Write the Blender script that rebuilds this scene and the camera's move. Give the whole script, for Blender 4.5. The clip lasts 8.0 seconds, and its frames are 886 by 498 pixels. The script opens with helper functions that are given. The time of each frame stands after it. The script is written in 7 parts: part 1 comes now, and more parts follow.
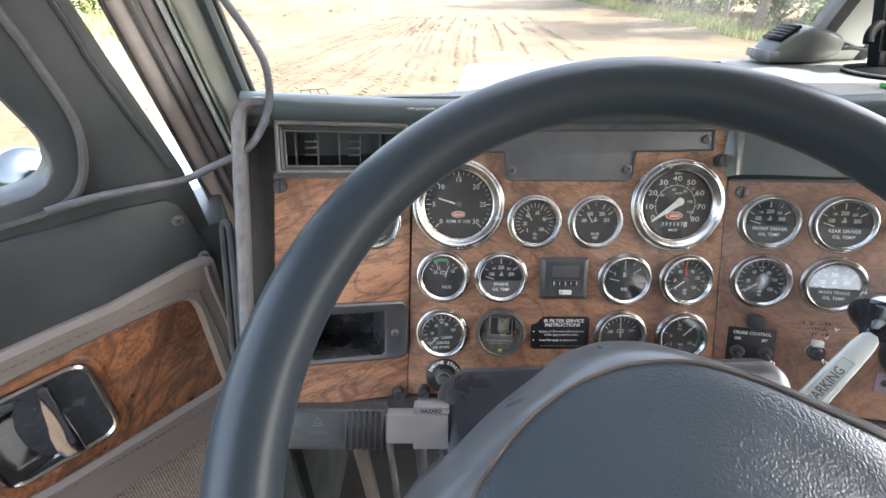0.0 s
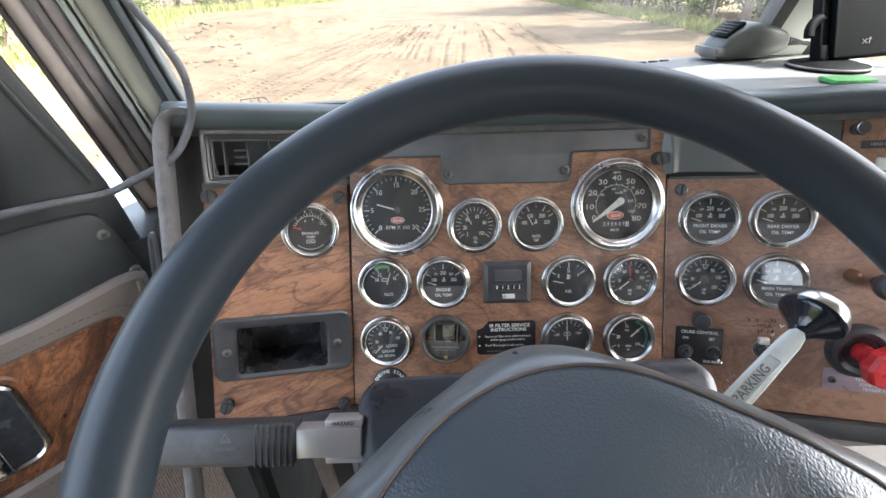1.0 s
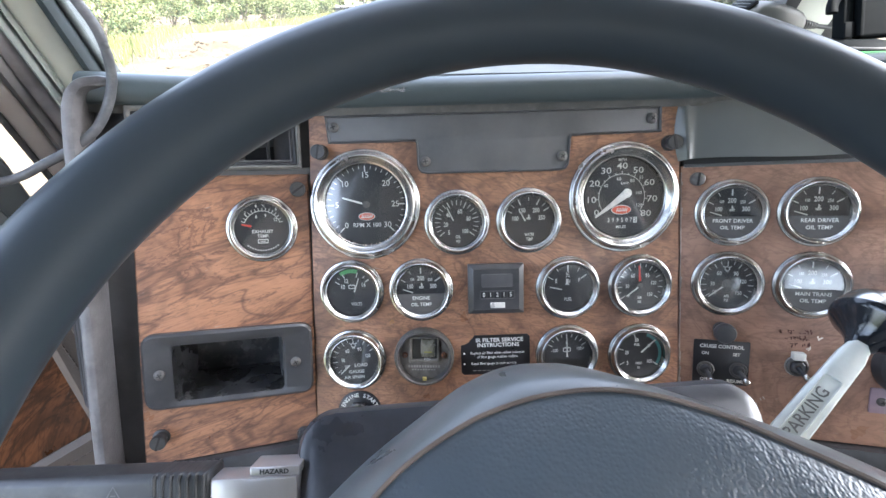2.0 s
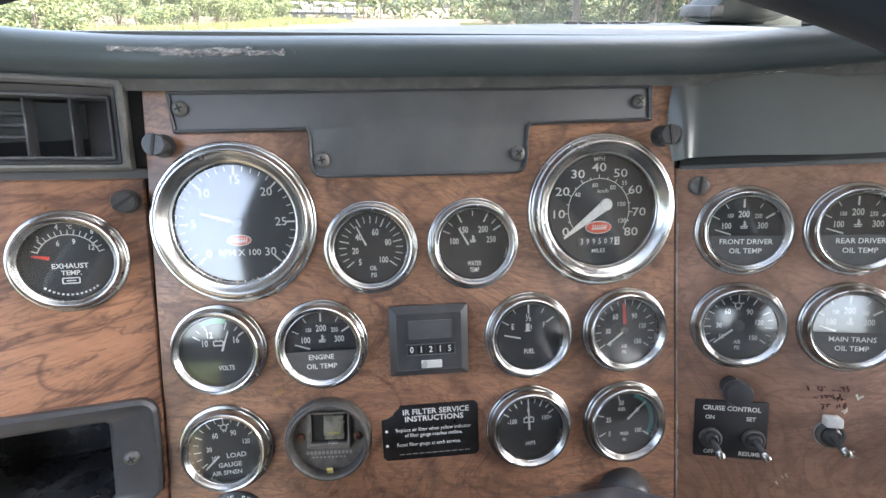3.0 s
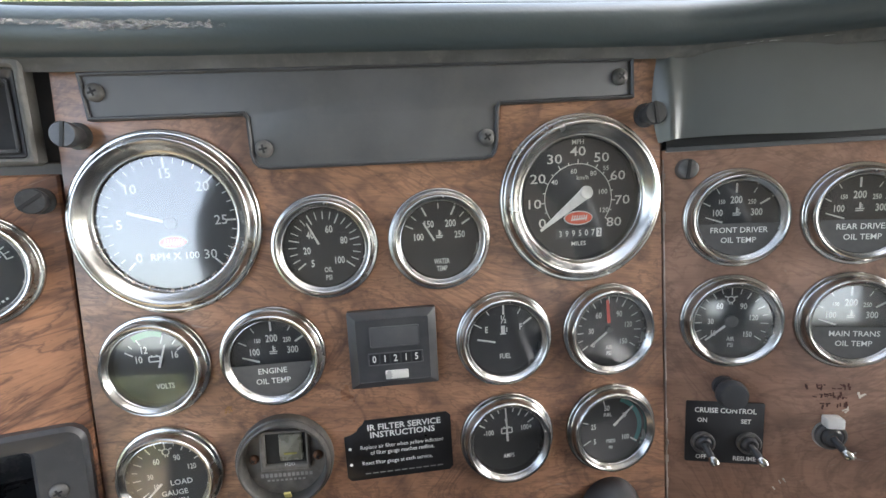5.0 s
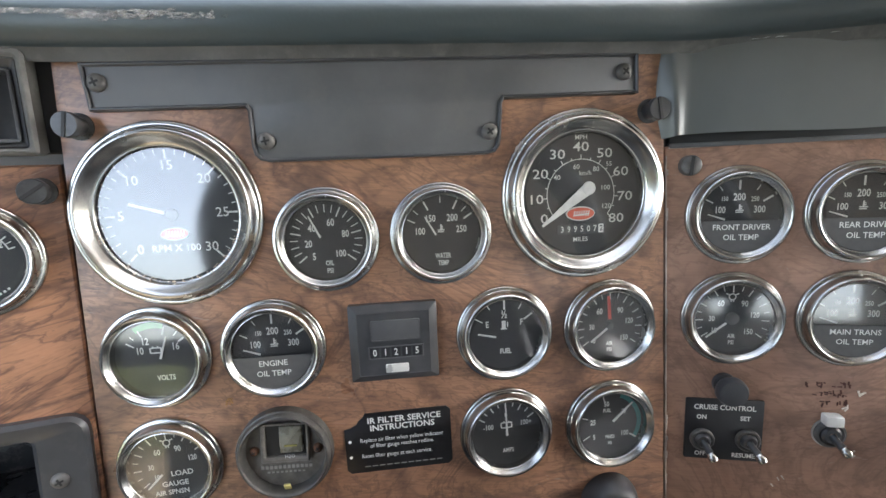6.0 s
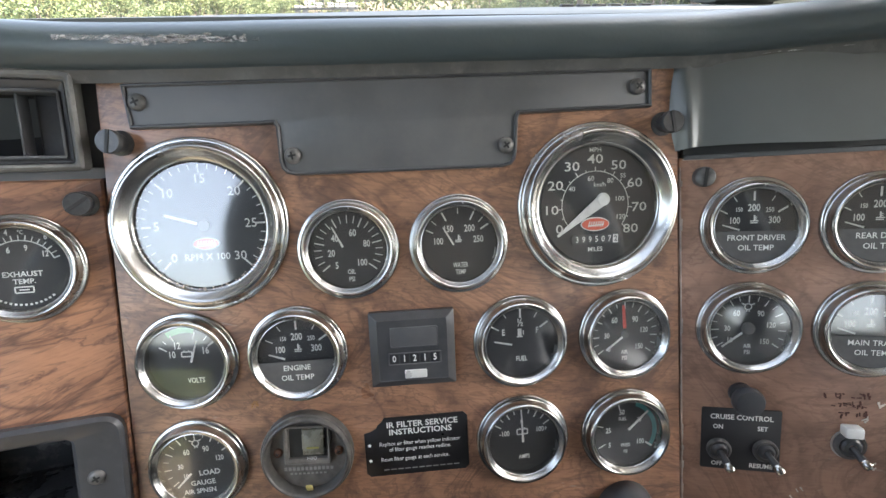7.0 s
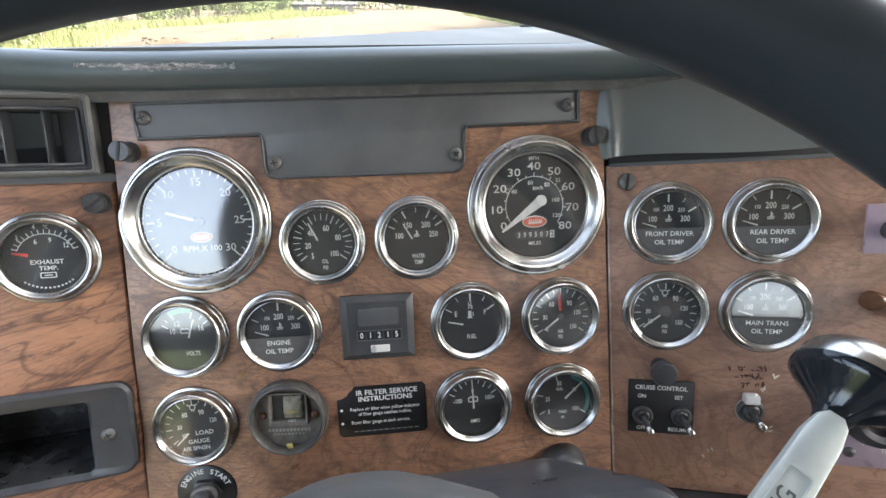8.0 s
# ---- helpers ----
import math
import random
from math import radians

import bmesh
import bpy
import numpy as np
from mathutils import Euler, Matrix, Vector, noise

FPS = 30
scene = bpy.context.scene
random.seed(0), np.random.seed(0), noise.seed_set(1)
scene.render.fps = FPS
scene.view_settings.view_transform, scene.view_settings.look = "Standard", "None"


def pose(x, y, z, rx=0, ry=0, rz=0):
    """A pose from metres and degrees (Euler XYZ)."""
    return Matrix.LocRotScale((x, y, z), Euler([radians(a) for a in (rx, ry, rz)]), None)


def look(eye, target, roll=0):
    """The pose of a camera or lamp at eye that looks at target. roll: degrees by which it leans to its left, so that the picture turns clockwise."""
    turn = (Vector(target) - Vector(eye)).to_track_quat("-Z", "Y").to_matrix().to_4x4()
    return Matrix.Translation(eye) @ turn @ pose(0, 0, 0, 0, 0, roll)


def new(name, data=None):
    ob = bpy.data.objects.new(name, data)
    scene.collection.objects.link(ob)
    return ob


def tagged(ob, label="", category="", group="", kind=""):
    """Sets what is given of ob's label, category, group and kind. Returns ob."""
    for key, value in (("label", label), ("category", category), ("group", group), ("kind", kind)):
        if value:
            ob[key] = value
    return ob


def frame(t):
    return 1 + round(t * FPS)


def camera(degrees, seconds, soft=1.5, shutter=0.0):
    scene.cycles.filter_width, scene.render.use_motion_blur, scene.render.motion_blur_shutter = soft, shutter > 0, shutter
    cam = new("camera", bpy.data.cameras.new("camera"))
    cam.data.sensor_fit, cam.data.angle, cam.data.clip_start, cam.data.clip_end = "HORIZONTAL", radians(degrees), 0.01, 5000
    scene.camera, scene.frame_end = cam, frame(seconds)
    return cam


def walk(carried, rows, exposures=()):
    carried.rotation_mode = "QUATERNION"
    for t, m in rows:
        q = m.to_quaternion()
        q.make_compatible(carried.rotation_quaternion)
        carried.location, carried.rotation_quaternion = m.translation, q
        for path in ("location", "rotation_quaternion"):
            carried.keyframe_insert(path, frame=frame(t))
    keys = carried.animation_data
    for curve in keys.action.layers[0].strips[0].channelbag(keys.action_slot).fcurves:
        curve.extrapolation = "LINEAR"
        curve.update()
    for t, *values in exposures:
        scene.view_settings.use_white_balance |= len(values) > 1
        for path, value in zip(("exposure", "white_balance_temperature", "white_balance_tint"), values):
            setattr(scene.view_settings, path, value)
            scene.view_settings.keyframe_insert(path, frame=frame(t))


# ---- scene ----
cam = camera(88.8, 8.0, soft=1.5)
EXPO = 3.93
METRES, EYE, TILT, LEAN, TURN = 0.39, 2.4, -24.0, 0.0, 0.0
ROWS = [
    (0.0, 0.0, 0.0, 0.0, 0.02, -7.74, -0.17),
    (0.5, 0.091, -0.0421, 0.0088, -0.12, -6.78, 1.16),
    (1.0, 0.1589, 0.0186, -0.0047, -0.59, -6.97, 1.42),
    (2.5, 0.2348, 0.3455, -0.0694, -2.61, -4.12, 1.97),
    (3.0, 0.2977, 0.5164, -0.0467, -6.03, -4.21, 1.97),
    (3.5, 0.3313, 0.5656, -0.0479, -6.78, -4.64, 2.91),
    (4.0, 0.3513, 0.5821, -0.0429, -7.47, -5.03, 3.42),
    (4.5, 0.347, 0.5888, -0.0434, -7.55, -5.16, 3.43),
    (6.0, 0.344, 0.5912, -0.0473, -7.34, -5.98, 2.72),
    (6.5, 0.3445, 0.5896, -0.0467, -7.27, -6.04, 2.59),
    (7.0, 0.3385, 0.5695, -0.0426, -5.36, -4.87, 2.77),
    (7.5, 0.3531, 0.5664, -0.0471, -5.49, -4.82, 2.79),
    (8.0, 0.3968, 0.4398, -0.0432, -5.5, -5.16, 2.57),
]
walk(cam, [(t, pose(0, 0, EYE, TILT, LEAN, TURN) @ pose(METRES * x, METRES * y, METRES * z, 90 + pitch, roll, yaw)) for t, x, y, z, yaw, pitch, roll in ROWS],
     exposures=[(0.0, EXPO + 0.20, 6400, 10), (0.8, EXPO - 0.02, 6350, 10), (1.2, EXPO, 6300, 10), (2.4, EXPO + 0.52, 5900, 10), (3.1, EXPO + 0.22, 6250, 10), (4.0, EXPO + 0.12, 6450, 8), (8.0, EXPO + 0.10, 6400, 8)])

# ---- world and sun ----
SUN_TO = Vector((0.62, -0.16, 0.77)).normalized()
world = bpy.data.worlds.new("sky")
scene.world = world
world.use_nodes = True
wn = world.node_tree.nodes
sky = wn.new("ShaderNodeTexSky")
sky.sky_type = 'NISHITA'
sky.sun_disc = False
sky.sun_elevation = math.asin(SUN_TO.z)
sky.sun_rotation = math.atan2(SUN_TO.x, SUN_TO.y)
sky.dust_density = 4.5
sky.air_density = 1.0
sky.ozone_density = 0.7
wn["Background"].inputs[1].default_value = 0.15
haze = wn.new("ShaderNodeHueSaturation")
haze.inputs["Saturation"].default_value = 0.62
world.node_tree.links.new(sky.outputs[0], haze.inputs["Color"])
world.node_tree.links.new(haze.outputs[0], wn["Background"].inputs[0])
sun_data = bpy.data.lights.new("sun", 'SUN')
sun_data.energy = 1.5
sun_data.angle = radians(0.6)
sun_data.color = (1.0, 0.95, 0.86)
sun = new("sun", sun_data)
sun.matrix_world = look(SUN_TO * 50, (0, 0, 0))


# ---- materials ----
def material(name, rgb, rough=0.5, metal=0.0, spec=0.5):
    m = bpy.data.materials.new(name)
    m.use_nodes = True
    b = m.node_tree.nodes["Principled BSDF"]
    b.inputs["Base Color"].default_value = (*rgb, 1)
    b.inputs["Roughness"].default_value = rough
    b.inputs["Metallic"].default_value = metal
    b.inputs["Specular IOR Level"].default_value = spec
    return m


def coords(m, scale=(1, 1, 1), rot=(0, 0, 0)):
    n, l = m.node_tree.nodes, m.node_tree.links
    tc, mp = n.new("ShaderNodeTexCoord"), n.new("ShaderNodeMapping")
    mp.inputs["Scale"].default_value = scale
    mp.inputs["Rotation"].default_value = [radians(a) for a in rot]
    l.new(tc.outputs["Object"], mp.inputs["Vector"])
    return mp.outputs["Vector"]


def tex_noise(m, vec, scale, detail=4, rough=0.55, distort=0.0):
    t = m.node_tree.nodes.new("ShaderNodeTexNoise")
    t.inputs["Scale"].default_value = scale
    t.inputs["Detail"].default_value = detail
    t.inputs["Roughness"].default_value = rough
    t.inputs["Distortion"].default_value = distort
    m.node_tree.links.new(vec, t.inputs["Vector"])
    return t.outputs["Fac"]


def ramp(m, fac, stops):
    r = m.node_tree.nodes.new("ShaderNodeValToRGB")
    el = r.color_ramp.elements
    while len(el) < len(stops):
        el.new(0.5)
    for e, (p, c) in zip(el, stops):
        e.position, e.color = p, (*c, 1) if len(c) == 3 else c
    m.node_tree.links.new(fac, r.inputs["Fac"])
    return r.outputs["Color"]


def mix(m, a, b, fac, mode='MIX'):
    x = m.node_tree.nodes.new("ShaderNodeMix")
    x.data_type, x.blend_type = 'RGBA', mode
    l = m.node_tree.links
    for sock, v in ((x.inputs[6], a), (x.inputs[7], b)):
        if isinstance(v, tuple):
            sock.default_value = (*v, 1)
        else:
            l.new(v, sock)
    if isinstance(fac, float):
        x.inputs[0].default_value = fac
    else:
        l.new(fac, x.inputs[0])
    return x.outputs[2]


def set_color(m, out):
    m.node_tree.links.new(out, m.node_tree.nodes["Principled BSDF"].inputs["Base Color"])


def set_rough(m, fac, lo, hi):
    n = m.node_tree.nodes.new("ShaderNodeMapRange")
    n.inputs[1].default_value, n.inputs[2].default_value = 0.3, 0.7
    n.inputs[3].default_value, n.inputs[4].default_value = lo, hi
    m.node_tree.links.new(fac, n.inputs[0])
    m.node_tree.links.new(n.outputs[0], m.node_tree.nodes["Principled BSDF"].inputs["Roughness"])


def set_bump(m, fac, strength, dist):
    b = m.node_tree.nodes.new("ShaderNodeBump")
    b.inputs["Strength"].default_value, b.inputs["Distance"].default_value = strength, dist
    m.node_tree.links.new(fac, b.inputs["Height"])
    m.node_tree.links.new(b.outputs[0], m.node_tree.nodes["Principled BSDF"].inputs["Normal"])


def worn(name, rgb, rough=0.5, metal=0.0, amount=0.35, scale=30, fine=600, bump=0.15, dist=0.0004, dust=None, spec=0.5, gloss=0.11):
    """A plain surface with dirt at two scales, uneven gloss and fine relief."""
    m = material(name, rgb, rough, metal, spec)
    v = coords(m)
    big, small = tex_noise(m, v, scale, 5), tex_noise(m, v, fine, 3)
    hi = tuple(min(1, c * (1 + amount)) for c in rgb)
    lo = tuple(c * (1 - amount) for c in rgb)
    c = ramp(m, big, [(0.3, lo), (0.7, hi)])
    if dust:
        c = mix(m, c, dust, ramp(m, tex_noise(m, v, scale * 2.3, 6, 0.7), [(0.5, (0, 0, 0)), (0.85, (0.6, 0.6, 0.6))]))
    set_color(m, c)
    set_rough(m, big, max(0.03, rough - gloss), min(1, rough + gloss))
    if bump:
        set_bump(m, small, bump, dist)
    return m


def wood(name, light, mid, dark, angle, stretch=(9, 30, 9), seed=0.0, vein=0.8, fibres=0.3, curl=1.8, figure=()):
    """Printed walnut laminate: flowing bands, smoky patches and thin dark veins, under a satin coat with scuffs."""
    m = material(name, mid, 0.3, 0, 0.5)
    v = coords(m, (1, 1, 1), (0, 0, angle))
    n, l = m.node_tree.nodes, m.node_tree.links

    def stretched(scale, shift):
        q = n.new("ShaderNodeMapping")
        q.inputs["Location"].default_value = (shift, shift * 0.7, 0)
        q.inputs["Scale"].default_value = scale
        l.new(v, q.inputs["Vector"])
        return q.outputs["Vector"]

    flow = stretched(stretch, seed)
    bands = tex_noise(m, flow, 1.0, 6, 0.62, curl)
    veins = tex_noise(m, flow, 1.25, 2, 0.5, curl * 0.8)
    thin = tex_noise(m, stretched((stretch[0] * 2.2, stretch[1] * 3.2, 9), seed + 3), 1.0, 4, 0.6, curl)
    smoke = tex_noise(m, stretched((14, 14, 14), seed + 9), 1.0, 5, 0.65, 0.8)
    fibre = tex_noise(m, stretched((60, 700, 30), 0), 1.0, 3, 0.6)
    c = ramp(m, bands, [(0.28, dark), (0.40, mid), (0.56, light), (0.74, mid)])
    c = mix(m, c, dark, ramp(m, smoke, [(0.48, (0, 0, 0)), (0.74, (0.8, 0.8, 0.8))]))
    c = mix(m, c, dark, ramp(m, veins, [(0.455, (0, 0, 0)), (0.487, (vein, vein, vein)), (0.497, (vein, vein, vein)), (0.54, (0, 0, 0))]))
    c = mix(m, c, dark, ramp(m, thin, [(0.47, (0, 0, 0)), (0.495, (vein * 0.7,) * 3), (0.505, (vein * 0.7,) * 3), (0.53, (0, 0, 0))]))
    for q in figure:
        c = mix(m, c, dark, ramp(m, bands, [(q - 0.012, (0, 0, 0)), (q - 0.003, (vein,) * 3), (q + 0.004, (vein,) * 3), (q + 0.03, (0, 0, 0))]))
    c = mix(m, c, dark, ramp(m, fibre, [(0.45, (0, 0, 0)), (0.75, (fibres,) * 3)]))
    scuff = tex_noise(m, stretched((40, 220, 40), 2), 1.0, 2, 0.5, 3.0)
    c = mix(m, c, (0.42, 0.36, 0.31), ramp(m, scuff, [(0.70, (0, 0, 0)), (0.76, (0.35, 0.35, 0.35))]))
    set_color(m, c)
    set_rough(m, tex_noise(m, v, 25, 4), 0.26, 0.44)
    set_bump(m, fibre, 0.04, 0.0002)
    return m


def lens(name, ior, tint=1.0, dust=0.0, dust_scale=40.0, rough=0.03):
    """A thin clear pane: straight through, with the mirror gloss of glass, and a film of dust."""
    m = bpy.data.materials.new(name)
    m.use_nodes = True
    n, l = m.node_tree.nodes, m.node_tree.links
    n.clear()
    out, mixer = n.new("ShaderNodeOutputMaterial"), n.new("ShaderNodeMixShader")
    tr, gl, fr = n.new("ShaderNodeBsdfTransparent"), n.new("ShaderNodeBsdfGlossy"), n.new("ShaderNodeLayerWeight")
    tr.inputs["Color"].default_value = (tint, tint, tint, 1)
    gl.inputs["Roughness"].default_value = rough
    fr.inputs["Blend"].default_value = 0.5
    f0 = 2 * ((ior - 1) / (ior + 1)) ** 2
    pw, ma = n.new("ShaderNodeMath"), n.new("ShaderNodeMath")
    pw.operation, ma.operation = 'POWER', 'MULTIPLY_ADD'
    pw.inputs[1].default_value = 5.0
    ma.inputs[1].default_value, ma.inputs[2].default_value = 1 - f0, f0
    l.new(fr.outputs["Facing"], pw.inputs[0])
    l.new(pw.outputs[0], ma.inputs[0])
    l.new(ma.outputs[0], mixer.inputs[0])
    l.new(tr.outputs[0], mixer.inputs[1])
    l.new(gl.outputs[0], mixer.inputs[2])
    if dust:
        df, tl, ad, mx = n.new("ShaderNodeBsdfDiffuse"), n.new("ShaderNodeBsdfTranslucent"), n.new("ShaderNodeMixShader"), n.new("ShaderNodeMixShader")
        for q in (df, tl):
            q.inputs["Color"].default_value = (0.62, 0.64, 0.58, 1)
        l.new(df.outputs[0], ad.inputs[1])
        l.new(tl.outputs[0], ad.inputs[2])
        tc, nz, mr = n.new("ShaderNodeTexCoord"), n.new("ShaderNodeTexNoise"), n.new("ShaderNodeMapRange")
        nz.inputs["Scale"].default_value = dust_scale
        nz.inputs["Detail"].default_value = 6
        l.new(tc.outputs["Object"], nz.inputs["Vector"])
        mr.inputs[1].default_value, mr.inputs[2].default_value = 0.35, 0.75
        mr.inputs[3].default_value, mr.inputs[4].default_value = dust * 0.5, dust * 1.6
        l.new(nz.outputs["Fac"], mr.inputs[0])
        l.new(mr.outputs[0], mx.inputs[0])
        l.new(mixer.outputs[0], mx.inputs[1])
        l.new(ad.outputs[0], mx.inputs[2])
        l.new(mx.outputs[0], out.inputs[0])
    else:
        l.new(mixer.outputs[0], out.inputs[0])
    return m


def leather(name, rgb, rough, cell, strength, dist):
    m = worn(name, rgb, rough, 0, 0.07, 14, 300, 0, 0.0004, None, 0.5, 0.015)
    v = coords(m)
    vo = m.node_tree.nodes.new("ShaderNodeTexVoronoi")
    vo.feature = 'SMOOTH_F1'
    vo.inputs["Scale"].default_value = cell
    m.node_tree.links.new(v, vo.inputs["Vector"])
    set_bump(m, vo.outputs["Distance"], strength, dist)
    return m


WOOD_C = wood("walnut_laminate", (0.42, 0.228, 0.136), (0.30, 0.161, 0.098), (0.075, 0.046, 0.038), 8, (8, 15, 9), 1.3, 0.42, 0.38, 1.7, (0.46, 0.54))
WOOD_L = wood("walnut_laminate_orange", (0.39, 0.196, 0.111), (0.295, 0.146, 0.083), (0.080, 0.044, 0.033), -16, (6, 24, 9), 4.1, 0.62, 0.32, 1.6, (0.47,))
WOOD_R = wood("walnut_laminate_red", (0.42, 0.248, 0.170), (0.345, 0.196, 0.134), (0.12, 0.072, 0.054), 0, (8, 10, 9), 7.7, 0.32, 0.24, 1.5, (0.45, 0.53))
WOOD_D = wood("walnut_laminate_door", (0.30, 0.125, 0.055), (0.205, 0.084, 0.038), (0.040, 0.019, 0.012), -52, (5, 11, 9), 6.4, 0.62, 0.34, 1.5, (0.40, 0.47, 0.55))
CHROME = worn("chrome", (0.46, 0.455, 0.435), 0.25, 1.0, 0.06, 60, 1500, 0, 0.0001, None, 0.5, 0.03)
STEEL = worn("brushed_steel", (0.55, 0.53, 0.50), 0.34, 0.6, 0.10, 80, 900, 0.06, 0.0004, None, 0.5, 0.04)
BLACK = worn("black_plastic", (0.046, 0.047, 0.050), 0.4, 0, 0.3, 25, 900, 0.12, 0.0002, (0.09, 0.085, 0.08))
COVER = worn("charcoal_sheet", (0.086, 0.087, 0.090), 0.5, 0, 0.25, 18, 900, 0.08, 0.0002, (0.12, 0.115, 0.11))
GREY = worn("worn_grey_plastic", (0.075, 0.075, 0.077), 0.45, 0, 0.3, 22, 700, 0.12, 0.0003, (0.2, 0.2, 0.19))
VINYL = leather("padded_blue_black_vinyl", (0.048, 0.063, 0.067), 0.38, 500, 0.15, 0.0004)
RIM = worn("black_rim_rubber", (0.030, 0.039, 0.047), 0.36, 0, 0.06, 9, 1400, 0.05, 0.0001, None, 0.30, 0.02)
PAD = leather("black_grained_leather", (0.055, 0.070, 0.084), 0.29, 560, 0.5, 0.0007)
DUSTY = worn("dusty_black_vinyl", (0.105, 0.112, 0.112), 0.30, 0, 0.10, 30, 600, 0.15, 0.0004, None, 0.6, 0.03)
DIAL = worn("dial_black", (0.018, 0.018, 0.02), 0.5, 0, 0.3, 200, 2000, 0)
DIALGREY = worn("dial_plate_grey", (0.085, 0.083, 0.08), 0.5, 0, 0.15, 200, 2000, 0)
WHITE = worn("white_print", (0.74, 0.74, 0.70), 0.5, 0, 0.08, 300, 2000, 0)
RED = worn("red_paint", (0.62, 0.05, 0.03), 0.4, 0, 0.15, 200, 2000, 0)
ORANGE = worn("orange_red_badge", (0.70, 0.13, 0.07), 0.35, 0, 0.1, 200, 2000, 0)
REDKNOB = worn("red_plastic", (0.55, 0.035, 0.04), 0.3, 0, 0.12, 60, 900, 0.05)
GREEN_ARC = worn("green_print", (0.12, 0.42, 0.16), 0.5, 0, 0.1, 200, 2000, 0)
TEAL = worn("teal_print", (0.06, 0.28, 0.26), 0.5, 0, 0.1, 200, 2000, 0)
GLASS = lens("gauge_glass", 1.70, 0.95, 0.04, 300, 0.085)
PANE = lens("window_glass", 1.5, 0.62, 0.01, 20)
SCREEN = lens("windscreen_glass", 1.5, 0.60, 0.05, 6)
TAUPE = leather("taupe_vinyl", (0.130, 0.110, 0.096), 0.5, 600, 0.3, 0.0005)
BEIGE = worn("olive_beige_trim", (0.66, 0.68, 0.60), 0.5, 0, 0.12, 12, 500, 0.1, 0.0003)
PINK = worn("faded_paint_flange", (0.84, 0.75, 0.69), 0.5, 0, 0.15, 15, 500, 0.05)
SCREW = worn("dull_screw_metal", (0.11, 0.105, 0.10), 0.45, 0.3, 0.3, 300, 900, 0.1)
FASTENER = worn("blackened_fastener", (0.040, 0.040, 0.041), 0.38, 0.2, 0.35, 120, 900, 0.1, 0.0002, (0.10, 0.095, 0.09))
RUBBER = worn("weathered_rubber", (0.062, 0.061, 0.062), 0.6, 0, 0.35, 25, 500, 0.2, 0.0005, (0.14, 0.135, 0.13))
SEAL = worn("grey_weatherstrip", (0.46, 0.495, 0.47), 0.45, 0, 0.2, 25, 400, 0.15, 0.0004)
DOORBLACK = worn("black_door_paint", (0.034, 0.039, 0.040), 0.42, 0, 0.3, 12, 700, 0.08, 0.0003, (0.05, 0.049, 0.046), 0.3)
MAUVE = worn("mauve_label", (0.33, 0.25, 0.295), 0.35, 0, 0.12, 60, 900, 0.03)
HOLDER = worn("matt_black_plastic", (0.0045, 0.0056, 0.0064), 0.62, 0, 0.2, 40, 900, 0.08, 0.0002, None, 0.05)
GREENPAD = worn("green_foam", (0.04, 0.21, 0.045), 0.7, 0, 0.3, 100, 700, 0.2, 0.0004)
SILVER = worn("silver_lever", (0.50, 0.53, 0.49), 0.42, 0.35, 0.1, 60, 800, 0.05)
DEVICE = worn("grey_device_plastic", (0.072, 0.079, 0.074), 0.45, 0, 0.12, 40, 800, 0.05)
DASHTOP = worn("grey_dash_top", (0.10, 0.107, 0.104), 0.6, 0, 0.15, 10, 500, 0.2, 0.0004)
CLOTH = worn("cab_lining", (0.56, 0.52, 0.47), 0.8, 0, 0.2, 8, 300, 0.2, 0.0006)
FABRIC = material("woven_door_fabric", (0.25, 0.20, 0.165), 0.9)
vo = FABRIC.node_tree.nodes.new("ShaderNodeTexVoronoi")
vo.inputs["Scale"].default_value = 330
vo.inputs["Randomness"].default_value = 0.25
FABRIC.node_tree.links.new(coords(FABRIC), vo.inputs["Vector"])
set_color(FABRIC, ramp(FABRIC, vo.outputs["Distance"], [(0.1, (0.33, 0.27, 0.225)), (0.55, (0.10, 0.078, 0.065))]))
set_bump(FABRIC, vo.outputs["Distance"], 0.8, -0.0012)
POLISHED = worn("polished_dark_chrome", (0.42, 0.43, 0.47), 0.07, 1.0, 0.1, 40, 1500, 0.03, 0.0001, None, 0.5, 0.02)
PAINT = worn("white_truck_paint", (0.78, 0.78, 0.76), 0.25, 0, 0.04, 4, 200, 0.02)
PAINTBLUE = worn("pale_blue_truck_paint", (0.16, 0.225, 0.31), 0.25, 0, 0.06, 4, 200, 0.02)
# near-black that paints in the shade of slots, gaps and the footwell
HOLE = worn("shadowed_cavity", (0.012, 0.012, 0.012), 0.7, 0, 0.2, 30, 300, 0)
CABLE = worn("grey_cable_jacket", (0.085, 0.088, 0.095), 0.5, 0, 0.2, 60, 700, 0.1, 0.0002, (0.2, 0.2, 0.2))


# ---- builders ----
def thing(name, m, label, category, group="", kind=""):
    ob = new(name)
    ob.empty_display_size = 0.02
    ob.matrix_world = m
    return tagged(ob, label, category, group, kind)


def part(name, bm, mat, parent, label="", m=None, smooth=40):
    me = bpy.data.meshes.new(name)
    bmesh.ops.recalc_face_normals(bm, faces=bm.faces)
    bm.to_mesh(me)
    bm.free()
    me.materials.append(mat)
    ob = new(name, me)
    ob.parent = parent
    if m is not None:
        ob.matrix_basis = m
    if smooth:
        for p in me.polygons:
            p.use_smooth = True
        me.set_sharp_from_angle(angle=radians(smooth))
    return tagged(ob, label)


def solid(name, bm, mat, label, category, m=None, kind="", smooth=40):
    """A thing that is one mesh."""
    ob = part(name, bm, mat, None, label, m, smooth)
    return tagged(ob, label, category, "", kind)


